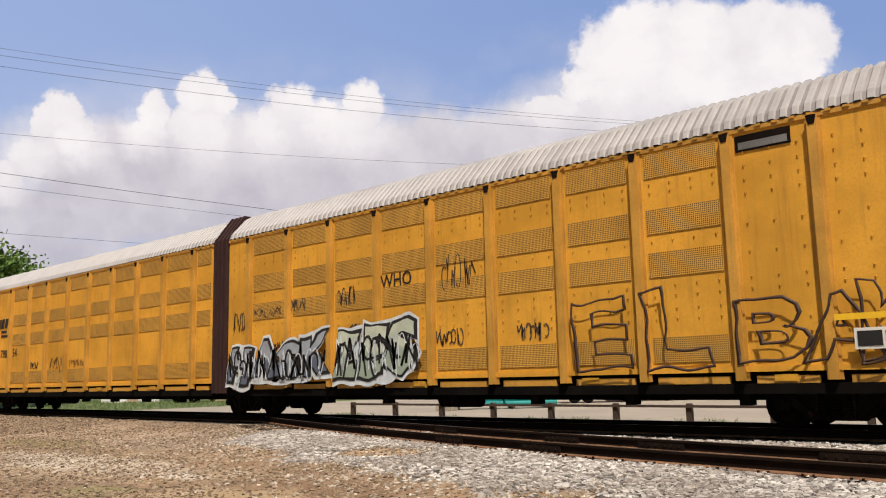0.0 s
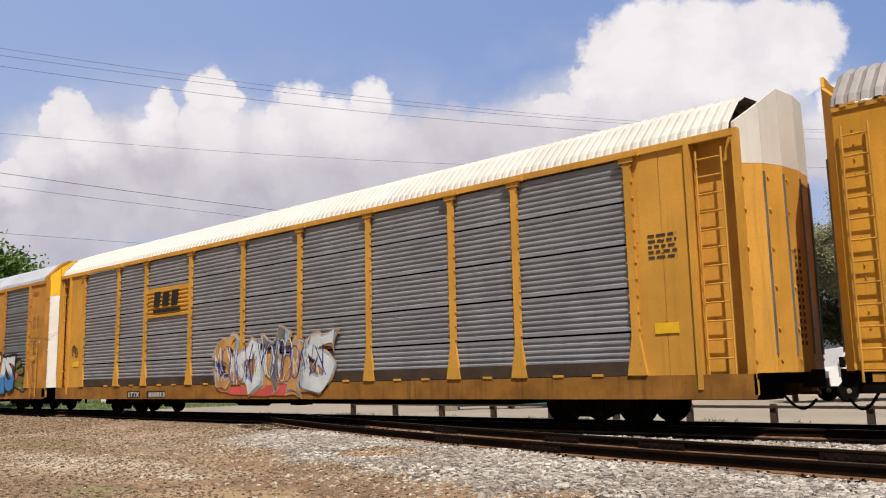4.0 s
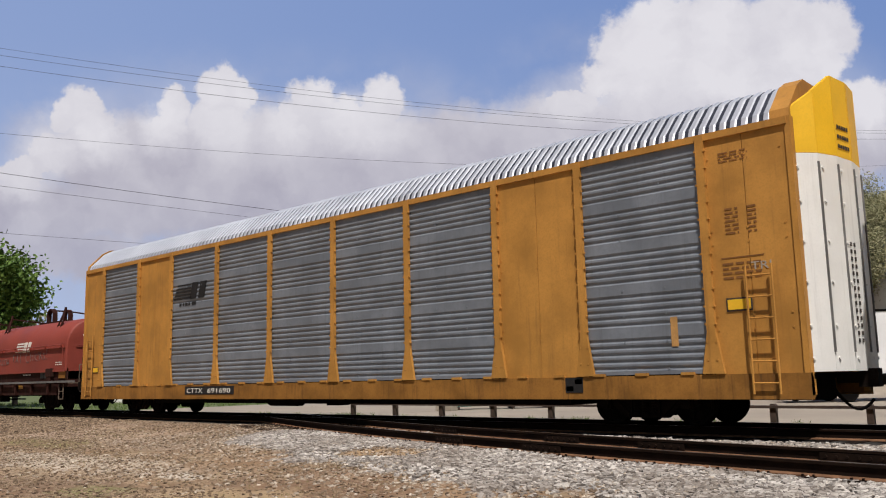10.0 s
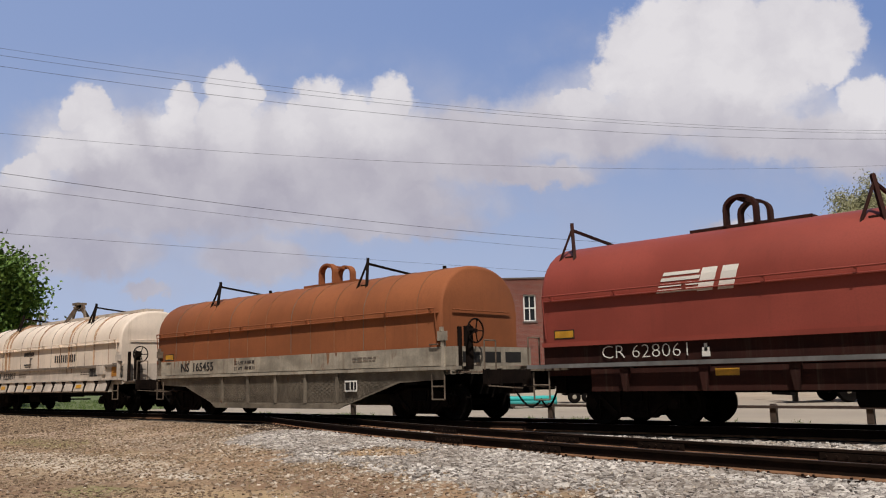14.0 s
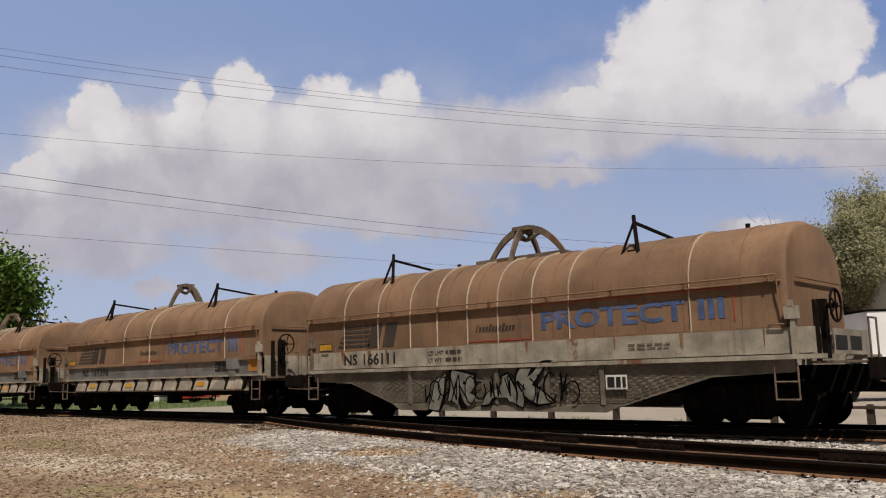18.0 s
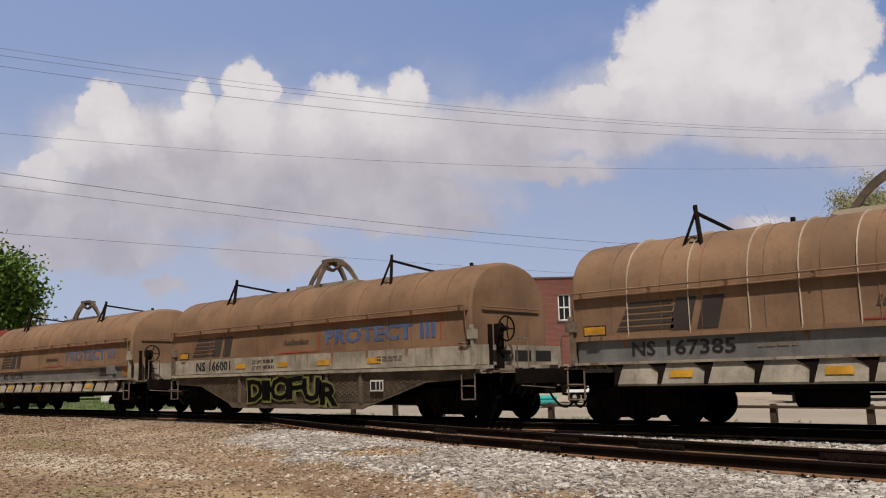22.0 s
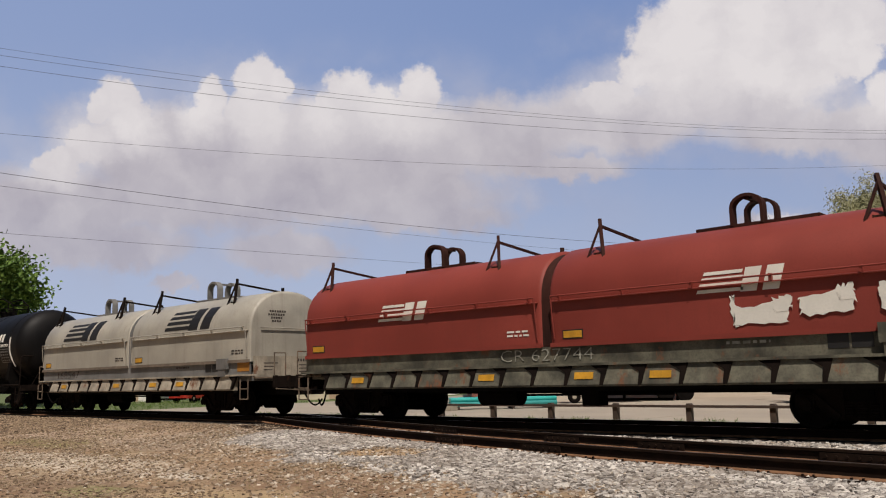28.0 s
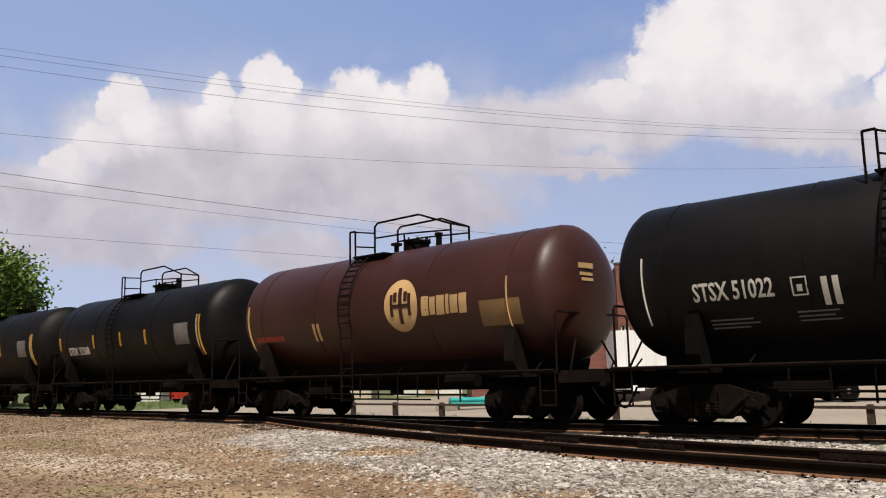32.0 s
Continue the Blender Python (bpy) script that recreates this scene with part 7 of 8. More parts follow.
ROAD = surface("pale_concrete_paving", (0.32, 0.27, 0.21), 0.9, vary=0.12, scale=0.25, fine=9.0, bump=0.2, streak=0.0)
bm = bmesh.new()
px_ = [-46 + 1.3 * i for i in range(71)]
py_ = [7.2, 7.2, 9, 12, 15, 18] + [19 + 0.8 * i for i in range(38)]
rows_ = [[bm.verts.new((x, y, -0.60 if j == 0 else -0.40 + bank(x, y))) for j, y in enumerate(py_)] for x in px_]
for p, q in zip(rows_, rows_[1:]):
    for j in range(len(py_) - 1):
        bm.faces.new((p[j], q[j], q[j + 1], p[j + 1]))
for i in range(10):
    box(bm, -44 + i * 6, -43.97 + i * 6, 7.3, 27.0, -0.41, -0.396)
tagged(part("pavement", bm, ROAD, None), "pale concrete yard paving behind the tracks", "pavement", kind="structure")


def rail_mesh(path, name="rail"):
    prof = [(-0.07, -0.18), (0.07, -0.18), (0.07, -0.165), (0.012, -0.145), (0.010, -0.045), (0.036, -0.035), (0.036, -0.006), (0.028, 0.0), (-0.028, 0.0), (-0.036, -0.006), (-0.036, -0.035), (-0.010, -0.045), (-0.012, -0.145), (-0.07, -0.165)]
    bm = bmesh.new()
    rings = []
    for x, y in path:
        rings.append([bm.verts.new((x, y + p, q)) for p, q in prof])
    n = len(prof)
    for a, b in zip(rings, rings[1:]):
        for i in range(n):
            j = (i + 1) % n
            f = bm.faces.new((a[i], a[j], b[j], b[i]))
            # foot faces take the lit tone, web faces the shaded one
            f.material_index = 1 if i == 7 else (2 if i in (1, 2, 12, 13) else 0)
    bm.faces.new(rings[0][::-1])
    bm.faces.new(rings[-1])
    me = bpy.data.meshes.new(name)
    bmesh.ops.recalc_face_normals(bm, faces=bm.faces)
    bm.to_mesh(me)
    bm.free()
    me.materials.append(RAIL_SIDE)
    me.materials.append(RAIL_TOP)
    me.materials.append(RAIL_FOOT_LIT)
    return me


main_track = tagged(new("main_track"), "rusty rails on dark timber ties under the train", "railway track", kind="structure")
side_track = tagged(new("side_track"), "rusty diverging rails on dark ties in pale ballast", "railway track", kind="structure")
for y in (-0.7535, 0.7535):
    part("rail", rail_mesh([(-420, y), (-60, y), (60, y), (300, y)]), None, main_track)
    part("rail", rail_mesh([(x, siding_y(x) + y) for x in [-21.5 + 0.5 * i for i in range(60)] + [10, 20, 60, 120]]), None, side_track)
tie = mesh_of("tie", TIE, lambda bm: box(bm, -0.115, 0.115, -1.3, 1.3, -0.34, -0.185))
main_tie = mesh_of("tie", TIE_SHADED, lambda bm: box(bm, -0.115, 0.115, -1.3, 1.3, -0.34, -0.185))
for i in range(150):
    o = part("tie", main_tie, None, main_track)
    o.location = (-62 + i * 0.52, random.uniform(-0.03, 0.03), random.uniform(-0.012, 0.012))
long_tie = mesh_of("long_tie", TIE, lambda bm: box(bm, -0.115, 0.115, -1.75, 1.5, -0.34, -0.187))
for i in range(54):
    x = -20.2 + i * 0.55
    o = part("tie", tie if x > -15 else long_tie, None, side_track)
    o.location = (x, siding_y(x), random.uniform(-0.012, 0.010))
    o.rotation_euler.z = math.atan(-0.17 + 0.0144 * (min(x, 6) + 4))
plate = mesh_of("tie_plate", RAIL_SIDE, lambda bm: (box(bm, -0.09, 0.09, -0.16, 0.16, -0.188, -0.172), [box(bm, x - 0.012, x + 0.012, y - 0.012, y + 0.012, -0.18, -0.145) for x in (-0.06, 0.06) for y in (-0.11, 0.11)]))
for i in range(54):
    x = -20.2 + i * 0.55
    for y in (-0.7535, 0.7535):
        part("tie_plate", plate, None, side_track).location = (x, siding_y(x) + y, 0)
bar = mesh_of("joint_bar", RAIL_SIDE, lambda bm: (box(bm, -0.45, 0.45, -0.038, -0.012, -0.14, -0.05), [rod(bm, (x, -0.062, -0.095), (x, -0.03, -0.095), 0.022, 6) for x in (-0.36, -0.22, -0.08, 0.08, 0.22, 0.36)]))
for x, y in ((-8.9, 0.7535), (-8.1, -0.7535), (-6.7, 0.7535), (-10.6, -0.7535), (-3.7, 0.7535), (-12.6, 0.7535)):
    o = part("joint_bar", bar, None, side_track)
    o.location = (x, siding_y(x) + y, 0)
    o.rotation_euler.z = math.atan(-0.17 + 0.0144 * (x + 4))


def scatter(name, label, count, area, keep, size, material, seed):
    """Loose angular stones strewn over the ground, one mesh."""
    rng = np.random.default_rng(seed)
    cube = np.array([(x, y, z) for x in (-0.8, 0.8) for y in (-0.8, 0.8) for z in (-0.8, 0.8)])
    quad = np.array([(0, 1, 3, 2), (4, 6, 7, 5), (0, 4, 5, 1), (2, 3, 7, 6), (0, 2, 6, 4), (1, 5, 7, 3)])
    spots = []
    while len(spots) < count:
        x, y = rng.uniform(area[0], area[1]), rng.uniform(area[2], area[3])
        if keep(x, y, rng.random()):
            spots.append((x, y, ground_z(x, y)))
    spots = np.array(spots)
    s = rng.uniform(size[0], size[1], (count, 1, 1)) * rng.uniform(0.6, 1.25, (count, 1, 3))
    v = cube[None] * (1 + rng.uniform(-0.42, 0.30, (count, 8, 3))) * s
    roll = rng.uniform(-0.6, 0.6, (count, 1))
    v = np.stack([v[..., 0] * np.cos(roll) - v[..., 2] * np.sin(roll), v[..., 1], v[..., 0] * np.sin(roll) + v[..., 2] * np.cos(roll)], -1)
    a = rng.uniform(0, 2 * math.pi, count)
    c, sn = np.cos(a)[:, None], np.sin(a)[:, None]
    v = np.stack([v[..., 0] * c - v[..., 1] * sn, v[..., 0] * sn + v[..., 1] * c, v[..., 2] * 0.75], -1) + spots[:, None, :]
    f = quad[None] + (np.arange(count) * 8)[:, None, None]
    me = bpy.data.meshes.new(name)
    me.from_pydata(v.reshape(-1, 3).tolist(), [], f.reshape(-1, 4).tolist())
    me.materials.append(material)
    return tagged(new(name, me), label, "gravel", kind="stuff")


def stone_material(name, lo, hi, bias=1.0, dust=0.0):
    m = bpy.data.materials.new(name)
    m.use_nodes = True
    nt = m.node_tree
    bs = nt.nodes["Principled BSDF"]
    geo = nt.nodes.new("ShaderNodeNewGeometry")
    col = mixed(nt, maths(nt, "POWER", geo.outputs["Random Per Island"], bias), lo, hi)
    if dust:
        col = mixed(nt, maths(nt, "MULTIPLY", steps(nt, noisy(nt, coords(nt, shuffle=False), 0.55, 6.0, 0.65), 0.40, 0.60), dust), col, (0.25, 0.205, 0.165))
    col = mixed(nt, maths(nt, "MULTIPLY", noisy(nt, coords(nt, shuffle=False), 30.0), 0.4), col, tuple(c * 0.5 for c in lo))
    nt.links.new(col, bs.inputs["Base Color"])
    bs.inputs["Roughness"].default_value = 0.9
    return m


BALLAST = stone_material("limestone_ballast", (0.085, 0.068, 0.056), (0.84, 0.775, 0.70), 0.85, 0.62)
PALE_STONE = stone_material("stray_pale_stones", (0.30, 0.235, 0.17), (0.72, 0.62, 0.50))
CHIPS = stone_material("mixed_chippings", (0.075, 0.043, 0.024), (0.47, 0.345, 0.225))


def bed_depth(x, y):
    """How far a place lies inside the ballast of the diverging track."""
    d = y - siding_y(x) + 3.3 + 0.8 * noise.noise(Vector((x * 0.7, y * 0.7, 7))) + 0.5 * noise.noise(Vector((x * 2.3, y * 2.3, 3)))
    d = min(d, (x + 17.0) * 0.5 + 1.6 * noise.noise(Vector((x * 0.5, y * 0.5, 11))))
    hole = math.hypot((x + 10.9) / 0.95, (y + 5.95) / 0.65) - 1.0 + 0.5 * noise.noise(Vector((x * 1.7, y * 1.7, 1)))
    return min(d, hole)


def in_bed(x, y, u):
    if y > siding_y(x) + 0.95 and u < 0.72:
        return False
    return bed_depth(x, y) > 0.7 * u - 0.15 and (y < -1.5 or y > 1.6)


def in_view(x, y):
    return y > -16.6 - 0.375 * x and x < 0.4 - 0.26 * (y + 16.18)


def in_lot(x, y, u):
    return in_view(x, y) and y < -1.5 and bed_depth(x, y) < 0.3 and u > 0.45 + 0.75 * noise.noise(Vector((x * 0.6, y * 0.6, 2)))


def in_drift(x, y, u):
    """Pale stones strewn outward from the ballast and along the dusty strip."""
    if not in_view(x, y) or y > -1.5:
        return False
    strip = math.exp(-((x + 17.0) / 4.0) ** 2 - ((y + 8.6) / 0.9) ** 2)
    return u < max(0.03, 0.75 * strip, 0.8 * math.exp(min(0.0, bed_depth(x, y)) / 1.1) if x > -23 else 0.0) * (0.6 + 0.8 * noise.noise(Vector((x * 0.9, y * 0.9, 12))))


scatter("ballast", "pale limestone ballast round the diverging track", 42000, (-22, 0.0, -10.5, 2.2), lambda x, y, u: in_bed(x, y, u) and in_view(x, y), (0.020, 0.050), BALLAST, 5)
scatter("chippings", "loose grey-brown chippings on the dirt", 19000, (-30, -4, -12.8, -1.6), in_lot, (0.010, 0.030), CHIPS, 6)
scatter("far_chippings", "loose chippings along the far part of the dirt", 9000, (-62, -28, -8, -1.5), in_lot, (0.025, 0.055), CHIPS, 16)
scatter("pale_stones", "stray pale stones on the dirt", 9500, (-32, -4, -12.8, -1.6), in_drift, (0.013, 0.038), PALE_STONE, 17)


def blades(name, label, count, area, keep, height, color, seed):
    rng = random.Random(seed)
    verts, faces = [], []
    while len(faces) < count:
        x, y = rng.uniform(area[0], area[1]), rng.uniform(area[2], area[3])
        if not keep(x, y, rng.random()):
            continue
        z = ground_z(x, y) if y < 7 else -0.44
        for _ in range(5):
            a, h = rng.uniform(0, 6.28), rng.uniform(0.5, 1) * height
            u = Vector((math.cos(a), math.sin(a), 0))
            p = Vector((x + rng.uniform(-0.06, 0.06), y + rng.uniform(-0.06, 0.06), z - 0.01))
            n = len(verts)
            lean = Vector((rng.uniform(-0.5, 0.5), rng.uniform(-0.5, 0.5), 0)) * h
            verts += [p - u * 0.006, p + u * 0.006, p + lean * 0.4 + Vector((0, 0, h * 0.6)), p + lean + Vector((0, 0, h))]
            faces += [(n, n + 1, n + 2), (n + 2, n + 1, n + 3)]
    me = bpy.data.meshes.new(name)
    me.from_pydata([tuple(v) for v in verts], [], faces)
    me.materials.append(color)
    return tagged(new(name, me), label, "grass", kind="stuff")


GRASS_DRY = stone_material("dry_grass_blades", (0.20, 0.16, 0.06), (0.34, 0.30, 0.13))
GRASS_PATCH = stone_material("yellow_green_grass_blades", (0.13, 0.13, 0.03), (0.26, 0.25, 0.08))
GRASS_GREEN = stone_material("green_grass_blades", (0.05, 0.10, 0.015), (0.16, 0.22, 0.05))
blades("dry_grass", "thin dry grass tufts in the dirt", 14000, (-36, -5, -13, -4), lambda x, y, u: y < siding_y(x) - 2.6 and noise.noise(Vector((x * 0.45, y * 0.45, 9))) > 0.12, 0.045, GRASS_DRY, 3)
blades("sparse_grass", "sparse green blades in patches of the dirt", 36000, (-34, -5, -12.5, -3), lambda x, y, u: y < siding_y(x) - 2.0 and noise.noise(Vector((x * 0.4, y * 0.4, 21))) + 0.25 * noise.noise(Vector((x * 2.1, y * 2.1, 5))) > 0.16, 0.032, GRASS_PATCH, 13)
blades("weeds", "low green weeds along the rail fence", 5000, (-34, -4, 5.0, 7.0), lambda x, y, u: noise.noise(Vector((x * 0.8, y * 0.8, 4))) > 0.1, 0.22, GRASS_GREEN, 4)
blades("far_grass", "green verge behind the track", 16000, (-80, -46, 6.0, 22), lambda x, y, u: True, 0.25, GRASS_GREEN, 8)

# ---- low rail fence behind the track ----
WOOD_POST = surface("weathered_brown_post", (0.055, 0.036, 0.026), 0.85, vary=0.3, scale=3.0, fine=20.0)
fence = thing("rail_fence", "low brown rail fence on short posts", "fence", at=(-30, 5.5, -0.45))
post = mesh_of("post", WOOD_POST, lambda bm: slab(bm, [(-0.075, 0), (-0.075, 0.60), (-0.05, 0.64), (0.05, 0.64), (0.075, 0.60), (0.075, 0)], -0.075, 0.075))
railm = mesh_of("rail", WOOD_POST, lambda bm: box(bm, 0, 2.29, -0.12, -0.08, 0.53, 0.60))
for i in range(22):
    p = part("post", post, None, fence)
    p.location = (7.5 + (i - 0) * 2.29 - 2.3, 0, 0)
    q = part("rail", railm, None, fence)
    q.location = (7.5 + i * 2.29 - 2.3, 0, 0)

# ---- wires across the tracks ----
WIRE = surface("black_cable", (0.06, 0.06, 0.07), 0.6, vary=0.1)
for a, b, sag, r in (((-22.3, -8.6, 9.6), (-8.5, 17.0, 9.6), 0.51, 0.007), ((-22.8, -8.4, 9.6), (-8.6, 17.4, 9.6), 0.48, 0.008), ((-23.6, -8.1, 9.6), (-8.8, 18.3, 9.6), 0.56, 0.009),
                     ((-28.0, -6.5, 9.0), (-16.9, 12.6, 9.0), 0.22, 0.008), ((-33.3, -4.5, 9.0), (-26.1, 31.8, 9.0), 0.38, 0.017), ((-34.2, -4.2, 8.7), (-29.7, 27.1, 8.7), 0.16, 0.012), ((-43.7, -0.7, 8.5), (-35.7, 35.7, 8.5), 0.03, 0.014)):
    a, b = Vector(a), Vector(b)
    bm = bmesh.new()
    side = (b - a).cross(Vector((0, 0, 1))).normalized()
    rings = []
    r *= 0.58
    for k in range(-8, 33):
        u = k / 16
        q = a.lerp(b, u)
        q.z -= 4 * sag * u * (1 - u)
        rings.append([tuple(q + side * (r * math.cos(w)) + Vector((0, 0, r * math.sin(w)))) for w in (0.3, 1.56, 2.8, 4.1, 5.3)])
    shell(bm, rings)
    tagged(part("overhead_wire", bm, WIRE, None), "thin dark overhead cable", "cable", "overhead wires")

# ---- brick building ----
RIGHT = Vector((math.cos(YAW), math.sin(YAW), 0))
DEEP = Vector((-math.sin(YAW), math.cos(YAW), 0))


def spot(px, depth, z=0.0):
    """A place depth metres ahead of the camera and px of that to its right."""
    return Vector((EYE.x, EYE.y, 0)) + DEEP * depth + RIGHT * (px * depth) + Vector((0, 0, z))


def brick_material(name, c1, c2, mortar):
    m = bpy.data.materials.new(name)
    m.use_nodes = True
    nt = m.node_tree
    bs = nt.nodes["Principled BSDF"]
    br = nd(nt, "ShaderNodeTexBrick", Color1=(*c1, 1), Color2=(*c2, 1), Mortar=(*mortar, 1), Scale=1.0)
    br.inputs["Mortar Size"].default_value = 0.008
    br.inputs["Brick Width"].default_value, br.inputs["Row Height"].default_value = 0.23, 0.077
    tc = nt.nodes.new("ShaderNodeTexCoord")
    mp = nt.nodes.new("ShaderNodeMapping")
    mp.inputs["Rotation"].default_value = (radians(-90), 0, 0)
    nt.links.new(tc.outputs["Object"], mp.inputs[0])
    nt.links.new(mp.outputs[0], br.inputs["Vector"])
    stain = noisy(nt, tc.outputs["Object"], 0.35, 6.0)
    col = mixed(nt, maths(nt, "MULTIPLY", steps(nt, stain, 0.45, 0.7), 0.5), br.outputs["Color"], tuple(c * 0.55 for c in c1))
    nt.links.new(col, bs.inputs["Base Color"])
    bs.inputs["Roughness"].default_value = 0.9
    bp = nd(nt, "ShaderNodeBump", Strength=0.5, Distance=0.02)
    nt.links.new(br.outputs["Fac"], bp.inputs["Height"])
    bp.invert = True
    nt.links.new(bp.outputs[0], bs.inputs["Normal"])
    return m


BRICK = brick_material("orange_red_brick", (0.34, 0.078, 0.034), (0.27, 0.055, 0.026), (0.22, 0.13, 0.09))
BRICK_DARK = brick_material("dark_red_brick", (0.22, 0.062, 0.042), (0.16, 0.045, 0.034), (0.2, 0.15, 0.12))
STONE_CAP = surface("dark_parapet_cap", (0.10, 0.075, 0.065), 0.85)
GLASS = surface("dark_window_glass", (0.015, 0.018, 0.022), 0.08, vary=0.05, bump=0.0)
WHITE_METAL = surface("white_painted_metal", (0.80, 0.80, 0.79), 0.45, vary=0.05, streak=0.12, grime=(0.35, 0.33, 0.3))
WHITE_TRIM = surface("white_trim_paint", (0.72, 0.71, 0.68), 0.6, vary=0.08)


def building(name, label, px0, px1, depth, deep, height, material, cap_steps=(), windows=(), base=-0.45):
    """A block whose front faces the camera; windows are (u, z, w, h) on the front."""
    o = spot(px0, depth, base)
    w = (px1 - px0) * depth
    b = thing(name, label, "building", at=o)
    b.rotation_euler.z = YAW
    cuts = sorted(windows)
    bm = bmesh.new()
    x = 0.0
    for u, z, ww, hh in cuts:  # the front wall, left open at each window
        box(bm, x, u, 0, 0.35, 0, height)
        box(bm, u, u + ww, 0, 0.35, 0, z)
        box(bm, u, u + ww, 0, 0.35, z + hh, height)
        x = u + ww
    box(bm, x, w, 0, 0.35, 0, height)
    box(bm, 0, 0.35, 0.35, deep, 0, height)
    box(bm, w - 0.35, w, 0.35, deep, 0, height)
    box(bm, 0.35, w - 0.35, deep - 0.35, deep, 0, height)
    part("wall", bm, material, b)
    bm = bmesh.new()
    box(bm, 0.35, w - 0.35, 0.35, deep - 0.35, height - 0.6, height - 0.45)
    part("roof", bm, STONE_CAP, b)
    bm = bmesh.new()
    steps_ = list(cap_steps) or [(0, 1, 0)]
    for a, c, dz in steps_:
        if dz:
            box(bm, a * w, c * w, 0, 0.35, height, height + dz)
    if len(bm.verts):
        part("parapet", bm, material, b)
    else:
        bm.free()
    bm = bmesh.new()
    for a, c, dz in steps_:
        box(bm, a * w - 0.04, c * w + 0.04, -0.05, 0.42, height + dz, height + dz + 0.10)
    part("parapet_cap", bm, STONE_CAP, b)
    for u, z, ww, hh in cuts:
        bm = bmesh.new()
        box(bm, u, u + 0.09, 0.10, 0.2, z, z + hh)
        box(bm, u + ww - 0.09, u + ww, 0.10, 0.2, z, z + hh)
        box(bm, u, u + ww, 0.10, 0.2, z + hh - 0.09, z + hh)
        box(bm, u, u + ww, 0.10, 0.2, z, z + 0.09)
        box(bm, u, u + ww, 0.11, 0.19, z + hh / 2 - 0.04, z + hh / 2 + 0.04)
        box(bm, u + ww / 2 - 0.03, u + ww / 2 + 0.03, 0.12, 0.18, z, z + hh)
        win = part("window", bm, WHITE_TRIM, b)
        bm = bmesh.new()
        box(bm, u + 0.05, u + ww - 0.05, 0.17, 0.185, z + 0.05, z + hh - 0.05)
        part("pane", bm, GLASS, win)
        bm = bmesh.new()
        box(bm, u - 0.08, u + ww + 0.08, -0.06, 0.1, z - 0.10, z)
        part("sill", bm, STONE_CAP, win)
    return b, w


brick, bw_ = building("brick_building", "two-storey orange-red brick building with a stepped parapet", 0.262, 0.404, 50, 14, 7.9, BRICK, ((0, 0.16, 0.0), (0.16, 0.70, 0.22), (0.70, 1.0, 0.30)))
bm = bmesh.new()
rod(bm, (-0.12, -0.12, 2.4), (-0.12, -0.12, 8.0), 0.09, 8)
rod(bm, (-0.12, -0.12, 2.4), (-0.6, -0.12, 1.9), 0.09, 8)
part("downspout", bm, WHITE_METAL, brick)
wing, ww_ = building("brick_wing", "long dark red brick wing with sash windows", 0.030, 0.203, 54, 12, 7.6, BRICK_DARK, (), ((1.2, 4.9, 0.8, 1.7), (3.4, 4.9, 0.8, 1.7), (5.6, 4.9, 0.8, 1.7)))
tower, tw_ = building("brick_stair_tower", "dark red brick bay with tall narrow windows", 0.2035, 0.2600, 53, 12, 8.05, BRICK_DARK, ((0, 0.12, 0.25), (0.12, 1.0, 0.0)), ((0.75, 4.9, 0.5, 1.8), (1.9, 5.1, 0.5, 1.8), (0.15, 2.6, 0.55, 1.9)))
ext, ew_ = building("brick_annex", "brown brick annex set behind a timber pole", 0.405, 0.432, 52, 10, 7.6, BRICK_DARK)

# pole with a street lamp
POLE = surface("bleached_timber_pole", (0.30, 0.22, 0.16), 0.85, vary=0.2, scale=2.0, fine=16.0)
o = spot(0.4035, 40, -0.45)
lamp = thing("street_lamp", "bleached timber pole with a small street lamp", "street lamp", at=o)
bm = bmesh.new()
rod(bm, (0, 0, 0), (0, 0, 7.4), 0.14, 10, 0.10)
part("pole", bm, POLE, lamp)
bm = bmesh.new()
rod(bm, (0, 0, 6.9), tuple(RIGHT * 0.55 + Vector((0, 0, 7.45))), 0.03, 6)
part("arm", bm, DARK_STEEL, lamp)
bm = bmesh.new()
bmesh.ops.create_uvsphere(bm, u_segments=12, v_segments=8, radius=0.16, matrix=Matrix.Translation(RIGHT * 0.62 + Vector((0, 0, 7.42))) @ Matrix.Diagonal((1.3, 1, 0.7, 1)))
part("lamp_head", bm, WHITE_METAL, lamp)

# white storage building and box trailer
white_b, _ = building("white_building", "tall white sheet-metal building", 0.532, 0.75, 58, 12, 10.3, WHITE_METAL)
o = spot(0.198, 45, -0.45)
shed = thing("storage_trailer", "plain white box trailer parked by the brick wall", "trailer", at=o)
shed.rotation_euler.z = YAW
bm = bmesh.new()
box(bm, 0, 4.2, 0, 2.5, 1.05, 3.75)
part("box_body", bm, WHITE_METAL, shed)
bm = bmesh.new()
for i in range(9):
    box(bm, 0.05 + i * 0.51, 0.09 + i * 0.51, -0.02, 0.0, 1.1, 3.7)
part("side_rib", bm, WHITE_TRIM, shed)
bm = bmesh.new()
box(bm, 0.1, 4.1, 0.3, 2.2, 0.75, 1.05)
for x in (0.4, 3.2):
    box(bm, x, x + 0.12, 0.4, 0.55, 0.0, 0.8)
part("chassis", bm, BLACK, shed)
for x in (2.6, 3.6):
    bm = bmesh.new()
    lathe(bm, [(0.2, 0.1), (0.45, 0.12), (0.48, 0.2), (0.48, 0.38), (0.45, 0.44), (0.2, 0.46)], 18)
    w = part("wheel", bm, BLACK, shed)
    w.location = (x, 0, 0.48)


